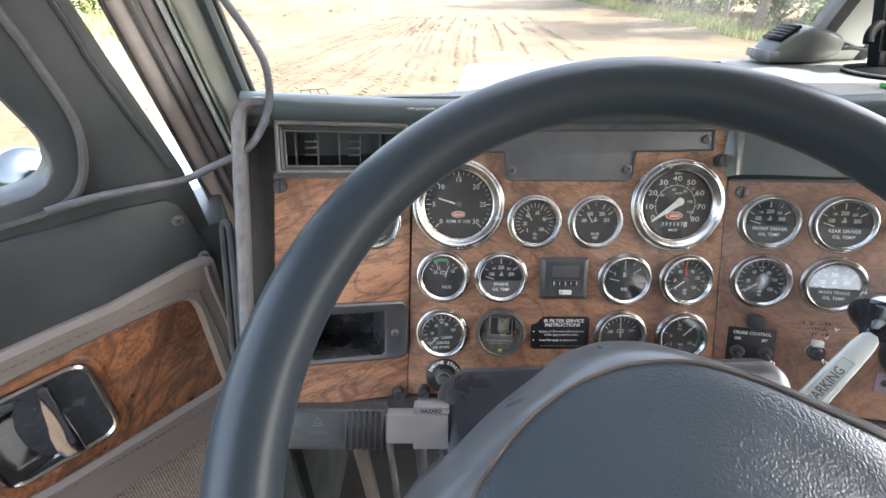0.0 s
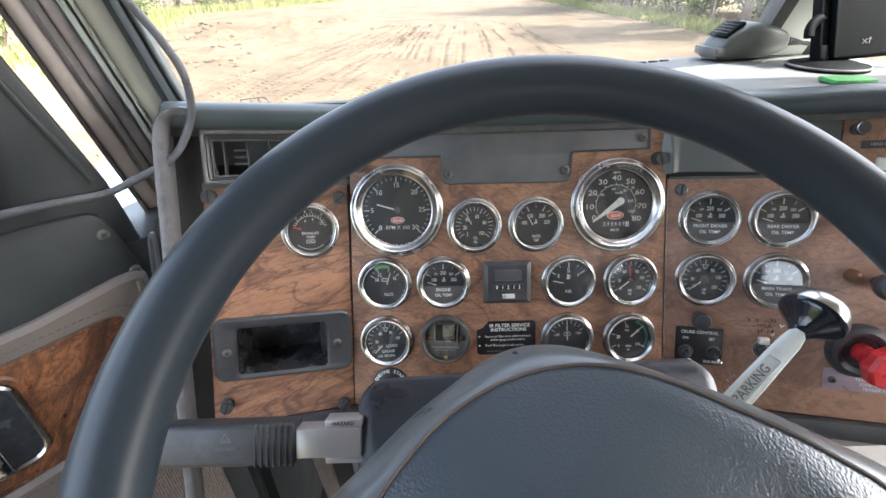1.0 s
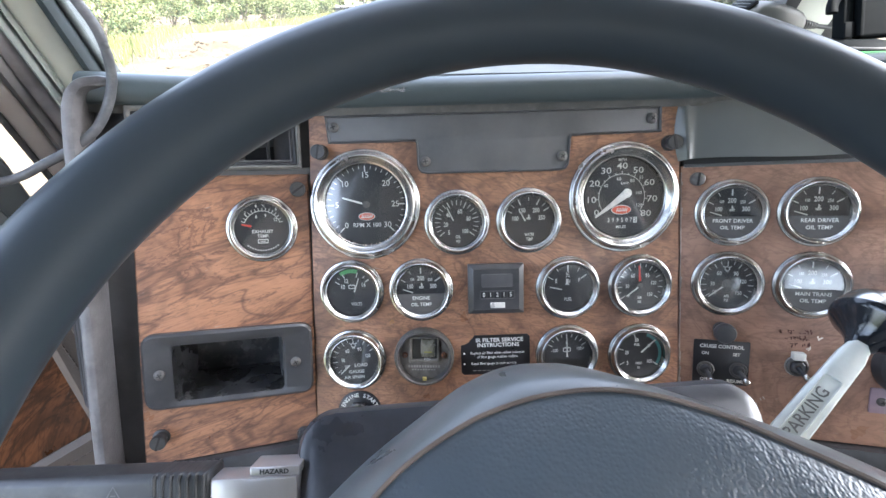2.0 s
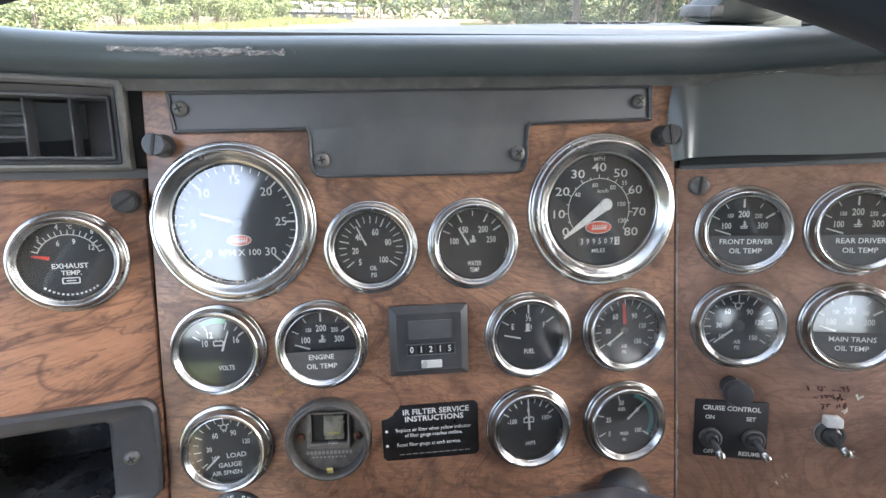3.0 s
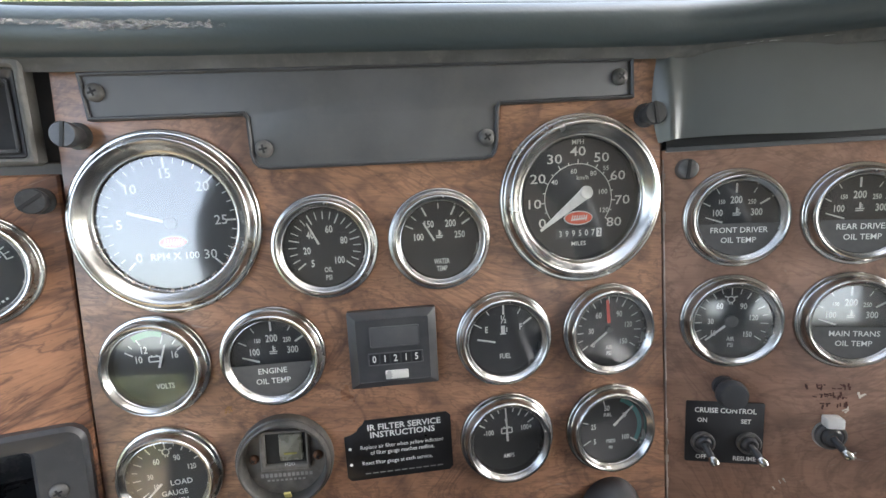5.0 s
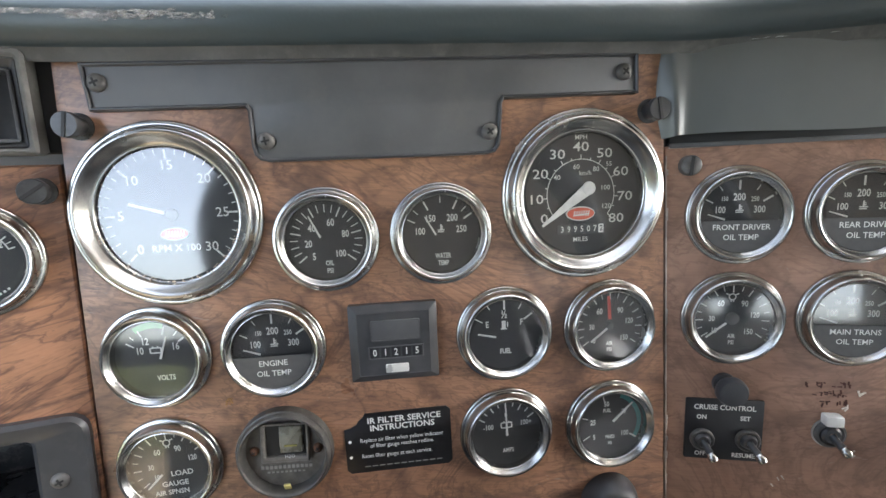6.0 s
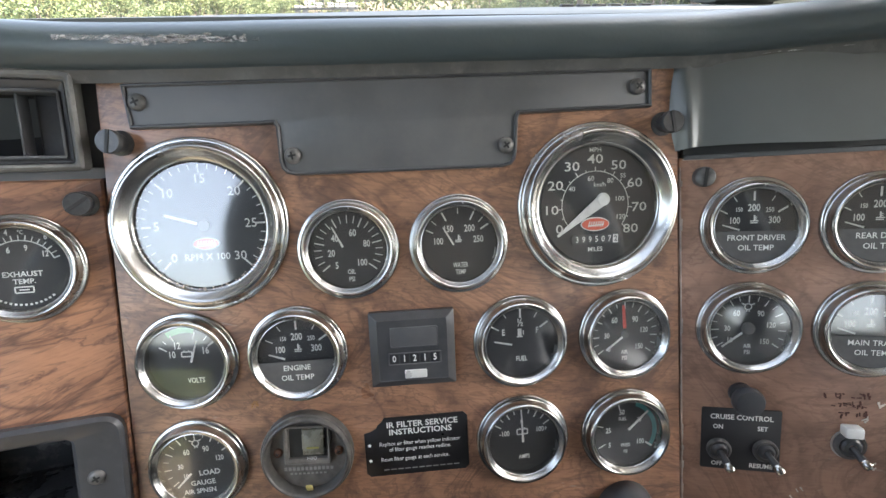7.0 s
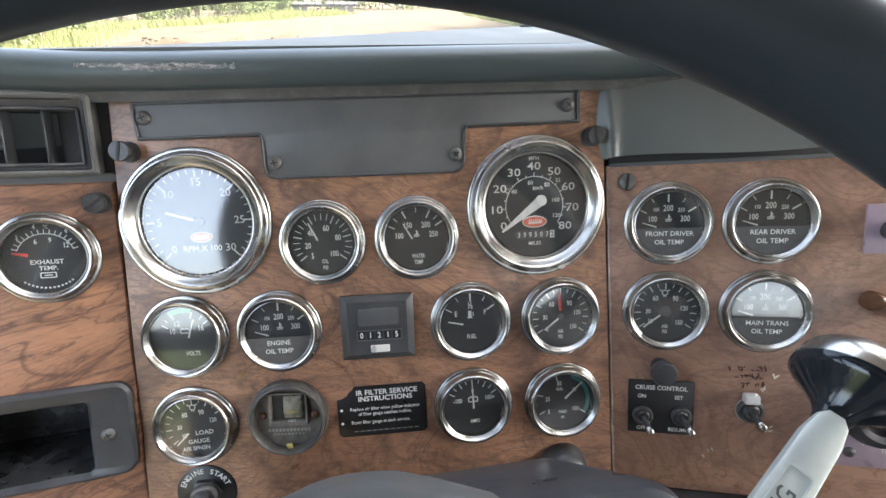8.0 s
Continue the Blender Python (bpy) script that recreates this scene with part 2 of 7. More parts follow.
def box(bm, c, s, bevel=0.0, seg=2, m=None):
    r = bmesh.ops.create_cube(bm, size=1.0)
    vs = r["verts"]
    for v in vs:
        v.co = Vector((v.co.x * s[0], v.co.y * s[1], v.co.z * s[2]))
    if bevel:
        es = list({e for v in vs for e in v.link_edges})
        g = bmesh.ops.bevel(bm, geom=es, offset=bevel, segments=seg, affect='EDGES', profile=0.6)
        vs = list({v for f in g["faces"] for v in f.verts} | {v for v in vs if v.is_valid})
    for v in vs:
        v.co = (m @ v.co if m is not None else v.co) + Vector(c)
    return bm


def lathe(profile, seg=48, bm=None, m=None, closed=False):
    """Turns (r, z) pairs about z."""
    bm = bm or bmesh.new()
    m = m or Matrix()
    rings = []
    for r, z in profile:
        if r < 1e-6:
            rings.append([bm.verts.new(m @ Vector((0, 0, z)))])
        else:
            rings.append([bm.verts.new(m @ Vector((r * math.cos(a), r * math.sin(a), z))) for a in (2 * math.pi * k / seg for k in range(seg))])
    pairs = list(zip(rings, rings[1:])) + ([(rings[-1], rings[0])] if closed else [])
    for a, b in pairs:
        for k in range(seg):
            j = (k + 1) % seg
            q = [a[k % len(a)], a[j % len(a)], b[j % len(b)], b[k % len(b)]]
            q = list(dict.fromkeys(q))
            if len(q) > 2:
                bm.faces.new(q)
    return bm


def rrect(w, h, r, n=5, c=(0, 0)):
    pts = []
    for sx, sy, a0 in ((1, 1, 0), (-1, 1, 90), (-1, -1, 180), (1, -1, 270)):
        for k in range(n + 1):
            a = radians(a0 + 90 * k / n)
            pts.append((c[0] + sx * (w / 2 - r) + r * math.cos(a), c[1] + sy * (h / 2 - r) + r * math.sin(a)))
    return pts


def inset(pts, d):
    """The outline moved inwards by d (counter-clockwise outlines)."""
    out, n = [], len(pts)
    for i in range(n):
        a, b, c = Vector(pts[i - 1]), Vector(pts[i]), Vector(pts[(i + 1) % n])
        t = ((b - a).normalized() + (c - b).normalized())
        t = t.normalized() if t.length > 1e-6 else (c - b).normalized()
        nrm = Vector((-t.y, t.x))
        k = max(0.5, abs(nrm.dot(Vector((-(b - a).normalized().y, (b - a).normalized().x)))) if (b - a).length > 1e-9 else 1)
        out.append(tuple(b + nrm * d / k))
    return out


def prism(pts, z0, z1, bevel=0.0, bm=None, m=None):
    """An outline raised from z0 to z1, its upper edge rounded by bevel."""
    bm = bm or bmesh.new()
    m = m or Matrix()
    layers = [(pts, z0)]
    if bevel:
        layers += [(pts, z1 - bevel), (inset(pts, bevel * 0.3), z1 - bevel * 0.3), (inset(pts, bevel), z1)]
    else:
        layers += [(pts, z1)]
    rings = [[bm.verts.new(m @ Vector((x, y, z))) for x, y in p] for p, z in layers]
    n = len(pts)
    for a, b in zip(rings, rings[1:]):
        for k in range(n):
            bm.faces.new((a[k], a[(k + 1) % n], b[(k + 1) % n], b[k]))
    bm.faces.new(rings[-1])
    bm.faces.new(rings[0][::-1])
    return bm


def frame_ring(outer, inner, z0, z1, bevel=0.0, bm=None, m=None, zi=None):
    """A flat frame between two outlines with as many points each."""
    bm = bm or bmesh.new()
    m = m or Matrix()
    zi = z1 if zi is None else zi
    lay = [(outer, z0), (outer, z1 - bevel), (inset(outer, bevel), z1), (inset(inner, -bevel), zi), (inner, zi - bevel), (inner, z0)]
    rings = [[bm.verts.new(m @ Vector((x, y, z))) for x, y in p] for p, z in lay]
    n = len(outer)
    for a, b in list(zip(rings, rings[1:])) + [(rings[-1], rings[0])]:
        for k in range(n):
            bm.faces.new((a[k], a[(k + 1) % n], b[(k + 1) % n], b[k]))
    return bm


def smooth_path(pts, n=8):
    """Catmull-Rom through the points."""
    p = [Vector(q) for q in pts]
    p = [2 * p[0] - p[1]] + p + [2 * p[-1] - p[-2]]
    out = []
    for i in range(1, len(p) - 2):
        for k in range(n):
            t = k / n
            out.append(0.5 * (2 * p[i] + (p[i + 1] - p[i - 1]) * t + (2 * p[i - 1] - 5 * p[i] + 4 * p[i + 1] - p[i + 2]) * t * t
                              + (3 * p[i] - p[i - 1] - 3 * p[i + 1] + p[i + 2]) * t ** 3))
    out.append(p[-2])
    return out


def sweep(path, section, bm=None, up=(0, 0, 1), closed_section=True, cap=True, scale=None):
    """Carries a section (side, up pairs) along a path."""
    bm = bm or bmesh.new()
    up = Vector(up)
    rings = []
    for i, q in enumerate(path):
        d = (path[min(i + 1, len(path) - 1)] - path[max(i - 1, 0)]).normalized()
        side = d.cross(up).normalized()
        u = side.cross(d).normalized()
        k = scale(i / (len(path) - 1)) if scale else 1.0
        rings.append([bm.verts.new(q + side * (a * k) + u * (b * k)) for a, b in section])
    n = len(section)
    for a, b in zip(rings, rings[1:]):
        for k in range(n if closed_section else n - 1):
            bm.faces.new((a[k], a[(k + 1) % n], b[(k + 1) % n], b[k]))
    if cap and closed_section:
        bm.faces.new(rings[0][::-1])
        bm.faces.new(rings[-1])
    return bm


def circle2(r, n=12):
    return [(r * math.cos(2 * math.pi * k / n), r * math.sin(2 * math.pi * k / n)) for k in range(n)]


def tube(pts, r, n=12, bm=None, up=(0, 0, 1), steps=8):
    return sweep(smooth_path(pts, steps), circle2(r, n), bm, up)


def text(bm, body, x, y, size, z=0.0, rot=0.0, align='CENTER', wide=1.0, bold=0.0):
    cu = bpy.data.curves.new("print", 'FONT')
    cu.body, cu.size, cu.align_x, cu.align_y, cu.resolution_u = body, size, align, 'CENTER', 2
    cu.offset = bold
    ob = bpy.data.objects.new("print", cu)
    me = bpy.data.meshes.new_from_object(ob)
    me.transform(Matrix.Translation((x, y, z)) @ Matrix.Rotation(radians(rot), 4, 'Z') @ Matrix.Diagonal((wide, 1, 1, 1)))
    bm.from_mesh(me)
    bpy.data.meshes.remove(me)
    bpy.data.objects.remove(ob)
    bpy.data.curves.remove(cu)
    return bm


def bar(bm, x0, y0, x1, y1, w, z, w2=None):
    a, b = Vector((x0, y0)), Vector((x1, y1))
    d = (b - a).normalized()
    s = Vector((-d.y, d.x))
    w2 = w if w2 is None else w2
    q = [a - s * w / 2, b - s * w2 / 2, b + s * w2 / 2, a + s * w / 2]
    bm.faces.new([bm.verts.new((p.x, p.y, z)) for p in q])


def arc(bm, r, a0, a1, w, z, n=28):
    for k in range(n):
        p, q = (radians(90 - (a0 + (a1 - a0) * t / n)) for t in (k, k + 1))
        bm.faces.new([bm.verts.new((rr * math.cos(t), rr * math.sin(t), z)) for rr, t in ((r - w / 2, p), (r + w / 2, p), (r + w / 2, q), (r - w / 2, q))])


def local(m, x, y, z=0.0, rot=0.0):
    return m @ pose(x, y, z, 0, 0, rot)


# ---- the plan: three instrument panels, hinged at their sides ----
PANEL = Matrix.Translation((0.14, 0.4326, 2.156)) @ pose(0, 0, 0, 90 - 20.9) @ pose(0, 0, -0.001, 0, -1.2, 0)
LEFT = PANEL @ pose(-0.168, 0, -0.003, 0, 17.2, 0)
RIGHT = PANEL @ pose(0.168, 0, -0.003, 0, -16.8, 0)


# ---- cab shell ----
def wall(name, pts, mat, label):
    bm = bmesh.new()
    for c, s in pts:
        box(bm, c, s)
    return solid(name, bm, mat, label, "wall", kind="structure", smooth=0)


# floor takes the cavity colour, so the footwell's shade is painted on
wall("floor", [((0.56, -0.1, 1.23), (1.9, 1.9, 0.04))], HOLE, "cab floor under the dashboard, footwell shade put into its colour")
# roof, rear and right sides stay out of view; their pale lining bounces light
wall("ceiling", [((0.56, -0.27, 2.87), (1.9, 1.4, 0.03))], CLOTH, "unseen tan cab roof lining, pale to bounce light")
wall("wall_rear", [((-0.03, -0.96, 2.05), (0.74, 0.03, 1.6)), ((1.135, -0.96, 2.05), (0.75, 0.03, 1.6)),
                   ((0.55, -0.96, 1.75), (0.42, 0.03, 1.0)), ((0.55, -0.96, 2.65), (0.42, 0.03, 0.40))], CLOTH, "unseen tan rear cab wall with a small window, pale to bounce light")
wall("wall_right", [((1.42, -0.2, 1.73), (0.03, 1.5, 0.98)), ((1.42, -0.2, 2.78), (0.03, 1.5, 0.15)), ((1.42, -0.75, 2.45), (0.03, 0.4, 0.5))], CLOTH,
     "unseen tan right cab side with a window opening, pale to bounce light")
# out of view; length and black colour chosen to keep gauge reflections dark
wall("wall_left", [((-0.33, -0.6875, 2.05), (0.03, 0.515, 1.6)), ((-0.33, -0.05, 2.71), (0.03, 0.76, 0.28))], DOORBLACK, "unseen left cab side behind the door opening, black to darken gauge reflections")
# firewall is painted near-black to stand for the shade behind the dash
wall("firewall", [((0.56, 0.80, 1.69), (1.8, 0.03, 0.96))], HOLE, "firewall behind the dashboard, shade put into its near-black colour")
wall("cowl", [((0.57, 0.66, 2.18), (1.69, 0.30, 0.02))], RUBBER, "black cowl under the windscreen")
wall("kick_panel", [((-0.272, 0.66, 1.72), (0.02, 0.28, 0.96))], DOORBLACK, "black kick panel beside the footwell")
wall("sill_left", [((-0.33, -0.05, 1.3), (0.05, 1.14, 0.14))], RUBBER, "dark door sill")


def plane_pane(name, corners, mat, label):
    bm = bmesh.new()
    bm.faces.new([bm.verts.new(c) for c in corners])
    ob = solid(name, bm, mat, label, "window", kind="structure", smooth=0)
    ob.visible_shadow = False
    return ob


SL = 0.49  # lean of the windscreen, metres back for each metre up
WB, WT = 2.225, 2.72
plane_pane("window_1", [(-0.2, 0.52, WB), (0.555, 0.765, WB), (0.555, 0.765 - SL * (WT - WB), WT), (-0.2, 0.52 - SL * (WT - WB), WT)], SCREEN,
           "dusty left windscreen pane")
plane_pane("window_2", [(0.585, 0.765, WB), (1.34, 0.52, WB), (1.34, 0.52 - SL * (WT - WB), WT), (0.585, 0.765 - SL * (WT - WB), WT)], SCREEN,
           "dusty right windscreen pane")
plane_pane("window_3", [(0.34, -0.96, 2.25), (0.76, -0.96, 2.25), (0.76, -0.96, 2.45), (0.34, -0.96, 2.45)], PANE, "small rear cab window pane")
bm = bmesh.new()
for a, b in (((-0.3, 0.20, 2.76), (0.57, 0.445, 2.76)), ((0.57, 0.445, 2.76), (1.42, 0.20, 2.76))):
    sweep([Vector(a), Vector(b)], [(-0.06, -0.05), (0.10, -0.05), (0.10, 0.11), (-0.06, 0.11)], bm)
solid("windscreen_header", bm, CLOTH, "padded header over the windscreen", "trim", kind="structure")
bm = bmesh.new()
sweep([Vector((0.57, 0.775, 2.2)), Vector((0.57, 0.775 - SL * 0.55, 2.75))], [(-0.028, -0.02), (0.028, -0.02), (0.022, 0.02), (-0.022, 0.02)], bm, up=(0, 1, 0))
solid("windscreen_post", bm, BEIGE, "beige centre post of the split windscreen", "trim", kind="structure")
bm = bmesh.new()
for dx in (-0.037, 0.037):
    sweep([Vector((0.57 + dx, 0.768, 2.2)), Vector((0.57 + dx, 0.768 - SL * 0.55, 2.75))], [(-0.009, -0.014), (0.009, -0.014), (0.009, 0.014), (-0.009, 0.014)], bm, up=(0, 1, 0))
solid("windscreen_gasket", bm, RUBBER, "black rubber gasket along the windscreen post", "trim", kind="structure")


# left windscreen pillar, strip by strip from the door gap to the glass
def pillar_point(f, z):
    a = Vector((-0.28, 0.445 - 0.345 * (z - 2.3), z))
    g = Vector((-0.2, 0.494 - 0.47 * (z - 2.3), z))
    return a.lerp(g, f)


PILLAR_OUT = Vector((-0.45, 0.85, 0.25)).normalized()


def strip(name, f0, f1, proud, mat, label, bulge=0.0):
    bm = bmesh.new()
    rings = []
    for z in (1.7, 2.1, 2.3, 2.5, 2.78):
        p, q = pillar_point(f0, z), pillar_point(f1, z)
        mid = (p + q) / 2 - PILLAR_OUT * (proud + bulge)
        ring = [p + PILLAR_OUT * 0.03, p - PILLAR_OUT * proud * 0.7, p.lerp(q, 0.12) - PILLAR_OUT * proud, mid, p.lerp(q, 0.88) - PILLAR_OUT * proud,
                q - PILLAR_OUT * proud * 0.7, q + PILLAR_OUT * 0.03]
        rings.append([bm.verts.new(v) for v in ring])
    for a, b in zip(rings, rings[1:]):
        for k in range(7):
            bm.faces.new((a[k], a[(k + 1) % 7], b[(k + 1) % 7], b[k]))
    for r in (rings[0][::-1], rings[-1]):
        bm.faces.new(r)
    return solid(name, bm, mat, label, "trim", kind="structure", smooth=60)


strip("door_rubber", 0.0, 0.030, 0.012, RUBBER, "dark weathered door rubber", 0.003)
strip("door_flange", 0.033, 0.2, 0.006, PINK, "faded pinkish painted door flange")
strip("pillar_rubber", 0.203, 0.31, 0.009, worn("faded_rubber", (0.25, 0.235, 0.23), 0.6, 0, 0.3, 25, 500, 0.2, 0.0005), "dark rubber strip on the pillar", 0.003)
strip("pillar_cover", 0.313, 0.43, 0.007, worn("dark_taupe", (0.36, 0.325, 0.315), 0.5), "dark taupe pillar cover strip")
strip("pillar_channel", 0.432, 0.455, 0.002, RUBBER, "black groove beside the weatherstrip")
strip("pillar_bead", 0.457, 0.515, 0.013, SEAL, "grey-green weatherstrip bead", 0.004)
strip("pillar_groove", 0.517, 0.53, 0.002, RUBBER, "narrow black groove in the weatherstrip")
strip("pillar_seal", 0.532, 0.567, 0.010, SEAL, "grey-green weatherstrip lip", 0.002)
strip("pillar_trim", 0.57, 0.80, 0.005, BEIGE, "olive beige windscreen pillar trim")
strip("pillar_gasket", 0.803, 0.93, 0.016, worn("blue_black_gasket", (0.022, 0.032, 0.035), 0.55, 0, 0.2, 25, 500, 0.15), "black windscreen gasket at the pillar", 0.004)
strip("pillar_gasket_lip", 0.933, 1.0, 0.010, worn("gasket_lip_grey", (0.10, 0.115, 0.115), 0.5), "grey outer lip of the windscreen gasket", 0.001)

bm = bmesh.new()
prism([(-0.262, 0.392), (-0.235, 0.425), (-0.268, 0.50), (-0.30, 0.52), (-0.32, 0.47)], 1.25, 2.172, 0.004, bm)
solid("door_jamb", bm, DOORBLACK, "black door jamb below the hinge", "trim", kind="structure")

# ---- dashboard ----
dash = thing("dashboard", Matrix(), "black padded truck dashboard with a rounded brow", "dashboard")


def brow_line(v, n):
    return [LEFT @ Vector((-0.172, v, n)), LEFT @ Vector((-0.10, v, n)), LEFT @ Vector((-0.03, v, n)), PANEL @ Vector((-0.14, v, n)), PANEL @ Vector((-0.05, v, n)),
            PANEL @ Vector((0.05, v, n)), PANEL @ Vector((0.145, v, n)), RIGHT @ Vector((0.025, v, n)), RIGHT @ Vector((0.12, v, n)), RIGHT @ Vector((0.24, v, n)), RIGHT @ Vector((0.36, v, n))]


sec = [(0.0165 * math.copysign(abs(math.cos(a)) ** 0.8, math.cos(a)), 0.0128 * math.copysign(abs(math.sin(a)) ** 0.8, math.sin(a))) for a in (2 * math.pi * k / 20 for k in range(20))]
part("brow_pad", sweep(smooth_path(brow_line(0.1265, 0.0), 6), sec), VINYL, dash, "shiny blue-black padded vinyl brow")
# a streak of the brow's sheen put into pale colour, breaking up into scratches
SHEEN_SCUFFS = worn("pale_sheen_and_scratches", (0.36, 0.355, 0.345), 0.5, 0, 0.3, 160, 900, 0.3, 0.0003)
nt = SHEEN_SCUFFS.node_tree
stretch = coords(SHEEN_SCUFFS, (1.0, 1.0, 2.2))
rubbed = ramp(SHEEN_SCUFFS, tex_noise(SHEEN_SCUFFS, stretch, 170, 5, 0.7), [(0.42, (0.05, 0.05, 0.05)), (0.66, (0.85, 0.85, 0.85))])
ghost, blend = nt.nodes.new("ShaderNodeBsdfTransparent"), nt.nodes.new("ShaderNodeMixShader")
nt.links.new(rubbed, blend.inputs[0])
nt.links.new(ghost.outputs[0], blend.inputs[1])
nt.links.new(nt.nodes["Principled BSDF"].outputs[0], blend.inputs[2])
nt.links.new(blend.outputs[0], nt.nodes["Material Output"].inputs[0])
random.seed(77)
bm = bmesh.new()
for k in range(150):
    s = min(random.random(), random.random() ** 0.8 * 1.1)
    u, v = -0.169 + 0.105 * s, 0.1262 - 0.0014 * s + random.gauss(0, 0.0009)
    ln, h = random.uniform(0.002, 0.009) * (1.15 - s), random.uniform(0.0004, 0.0013) * (1.2 - 0.7 * s)
    if u - ln < -0.170:
        u = -0.170 + ln
    prism([(u - ln, v), (u - 0.3 * ln, v + h), (u + 0.5 * ln, v + 0.8 * h), (u + ln, v), (u + 0.3 * ln, v - h), (u - 0.6 * ln, v - 0.8 * h)], 0.0150, 0.01665 + 0.000002 * k, 0, bm, PANEL)
lean = math.asin((PANEL.to_3x3() @ Vector((0, 0, 1))).normalized().z) * 1.2
sheen_arc = [lean + radians(q) for q in (-6, -2, 2, 6)]
sweep(smooth_path(brow_line(0.1265, 0.0), 6)[14:19], [(r * math.cos(a) ** 0.8, r * 0.776 * math.sin(a) ** 0.8) for r, q in ((0.01672, sheen_arc), (0.0158, sheen_arc[::-1])) for a in q], bm)
part("sheen_streak", bm, SHEEN_SCUFFS, dash, "pale streak of painted sheen and scratches on the vinyl brow", None, 0)
bm = sweep(smooth_path(brow_line(0.1265, 0.0), 6), [(0.0142, -0.0058), (0.0131, -0.0082), (0.0121, -0.0108), (0.0114, -0.0138), (0.0112, -0.0163), (0.004, -0.0163), (0.004, -0.0058)])
part("fascia_strip", bm, worn("dusty_fascia", (0.075, 0.075, 0.072), 0.6, 0, 0.3, 40, 500, 0.2, 0.0004, (0.17, 0.165, 0.15)), dash, "dusty grey strip under the brow")
# the flat top reaches to the windscreen
bm = bmesh.new()
front = [q.copy() for q in smooth_path(brow_line(0.1235, -0.004), 3)]


def top_z(y):
    """The dash top rises a little towards the windscreen."""
    return 2.2875 + 0.008 * (y - 0.48)


lip, top, far, low = [], [], [], []
for q in front:
    yb = 0.69 - 0.56 * (0.32 - q.x) if q.x < 0.32 else 0.69 + 0.30 * (q.x - 0.32) if q.x < 0.57 else 0.765 - 0.3 * (q.x - 0.57)
    lip.append(bm.verts.new((q.x, q.y, top_z(q.y) - 0.008)))
    top.append(bm.verts.new((q.x, q.y, top_z(q.y))))
    far.append(bm.verts.new((q.x, max(yb - 0.012, q.y + 0.01), top_z(max(yb - 0.012, q.y)) + 0.0)))
    low.append(bm.verts.new((q.x, max(yb, q.y + 0.012), 2.225)))
for a, b in ((lip, top), (top, far), (far, low)):
    for k in range(len(a) - 1):
        bm.faces.new((a[k], a[k + 1], b[k + 1], b[k]))
part("dash_top", bm, DASHTOP, dash, "pale grey dash top")
for k in range(6):
    bm = bmesh.new()
    box(bm, (0.293 + 0.018 * k, 0.650 + 0.006 * k, top_z(0.65) + 0.0008), (0.013, 0.006, 0.003), 0.0008, 1, pose(0, 0, 0, 0, 0, 18))
    part("defroster_slot", bm, HOLE, dash, "narrow black defroster slot")
# body behind the panels, and the rim under them
for p, x0, x1 in ((LEFT, -0.180, 0.006), (PANEL, -0.170, 0.170), (RIGHT, -0.006, 0.40)):
    bm = bmesh.new()
    if p is LEFT:
        frame_ring([(x0, -0.213), (x1, -0.213), (x1, 0.123), (x0, 0.123)], [(-0.1375, -0.144), (-0.035, -0.144), (-0.035, 0.106), (-0.1375, 0.106)], -0.0245, -0.0085, 0.001, bm, p)
    else:
        box(bm, p @ Vector(((x0 + x1) / 2, -0.045, -0.0165)), (x1 - x0, 0.336, 0.016), 0, 1, p.to_3x3().to_4x4())
    part("backing", bm, BLACK, dash)
    bm = bmesh.new()
    box(bm, p @ Vector(((x0 + x1) / 2, -0.2075, -0.004)), (x1 - x0, 0.020, 0.022), 0.004, 2, p.to_3x3().to_4x4())
    part("lower_rim", bm, BLACK, dash)
rr = [LEFT @ Vector(q) for q in ((-0.150, 0.1285, -0.004), (-0.160, 0.1275, 0.0), (-0.1685, 0.123, 0.003), (-0.1735, 0.112, 0.005), (-0.1755, 0.09, 0.006), (-0.178, 0.02, 0.006), (-0.182, -0.08, 0.006), (-0.186, -0.20, 0.004), (-0.19, -0.30, 0.0))]
bm = sweep(smooth_path(rr, 5), [(0.0064 * math.copysign(abs(math.cos(a)) ** 0.7, math.cos(a)), 0.020 * math.copysign(abs(math.sin(a)) ** 0.7, math.sin(a))) for a in (2 * math.pi * k / 16 for k in range(16))], None, tuple(LEFT.to_3x3() @ Vector((0, 0, 1))))
part("end_cap", bm, worn("rubbed_grey_moulding", (0.125, 0.121, 0.123), 0.4, 0, 0.35, 60, 400, 0.5, 0.0006, (0.21, 0.205, 0.20)), dash, "worn grey-black moulded end of the dashboard")
# a tall slotted ring on the end, facing the door
SIDE = LEFT @ pose(-0.1945, -0.058, 0.002, 0, -62, 0)
oval = [(0.011 * math.cos(a), (0.062 if math.sin(a) > 0 else -0.062) + 0.011 * math.sin(a)) for a in (math.pi * (2 * k + 1) / 24 for k in range(24))]
oval = [(0.011, 0.0), (0.011, 0.04)] + oval + [(0.011, -0.04), (0.011, 0.0)]
part("side_louvre", sweep([SIDE @ Vector((u, v, 0)) for u, v in oval], circle2(0.0036, 8), None, tuple(SIDE.to_3x3() @ Vector((0, 0, 1)))), BLACK, dash, "narrow slotted ring louvre")


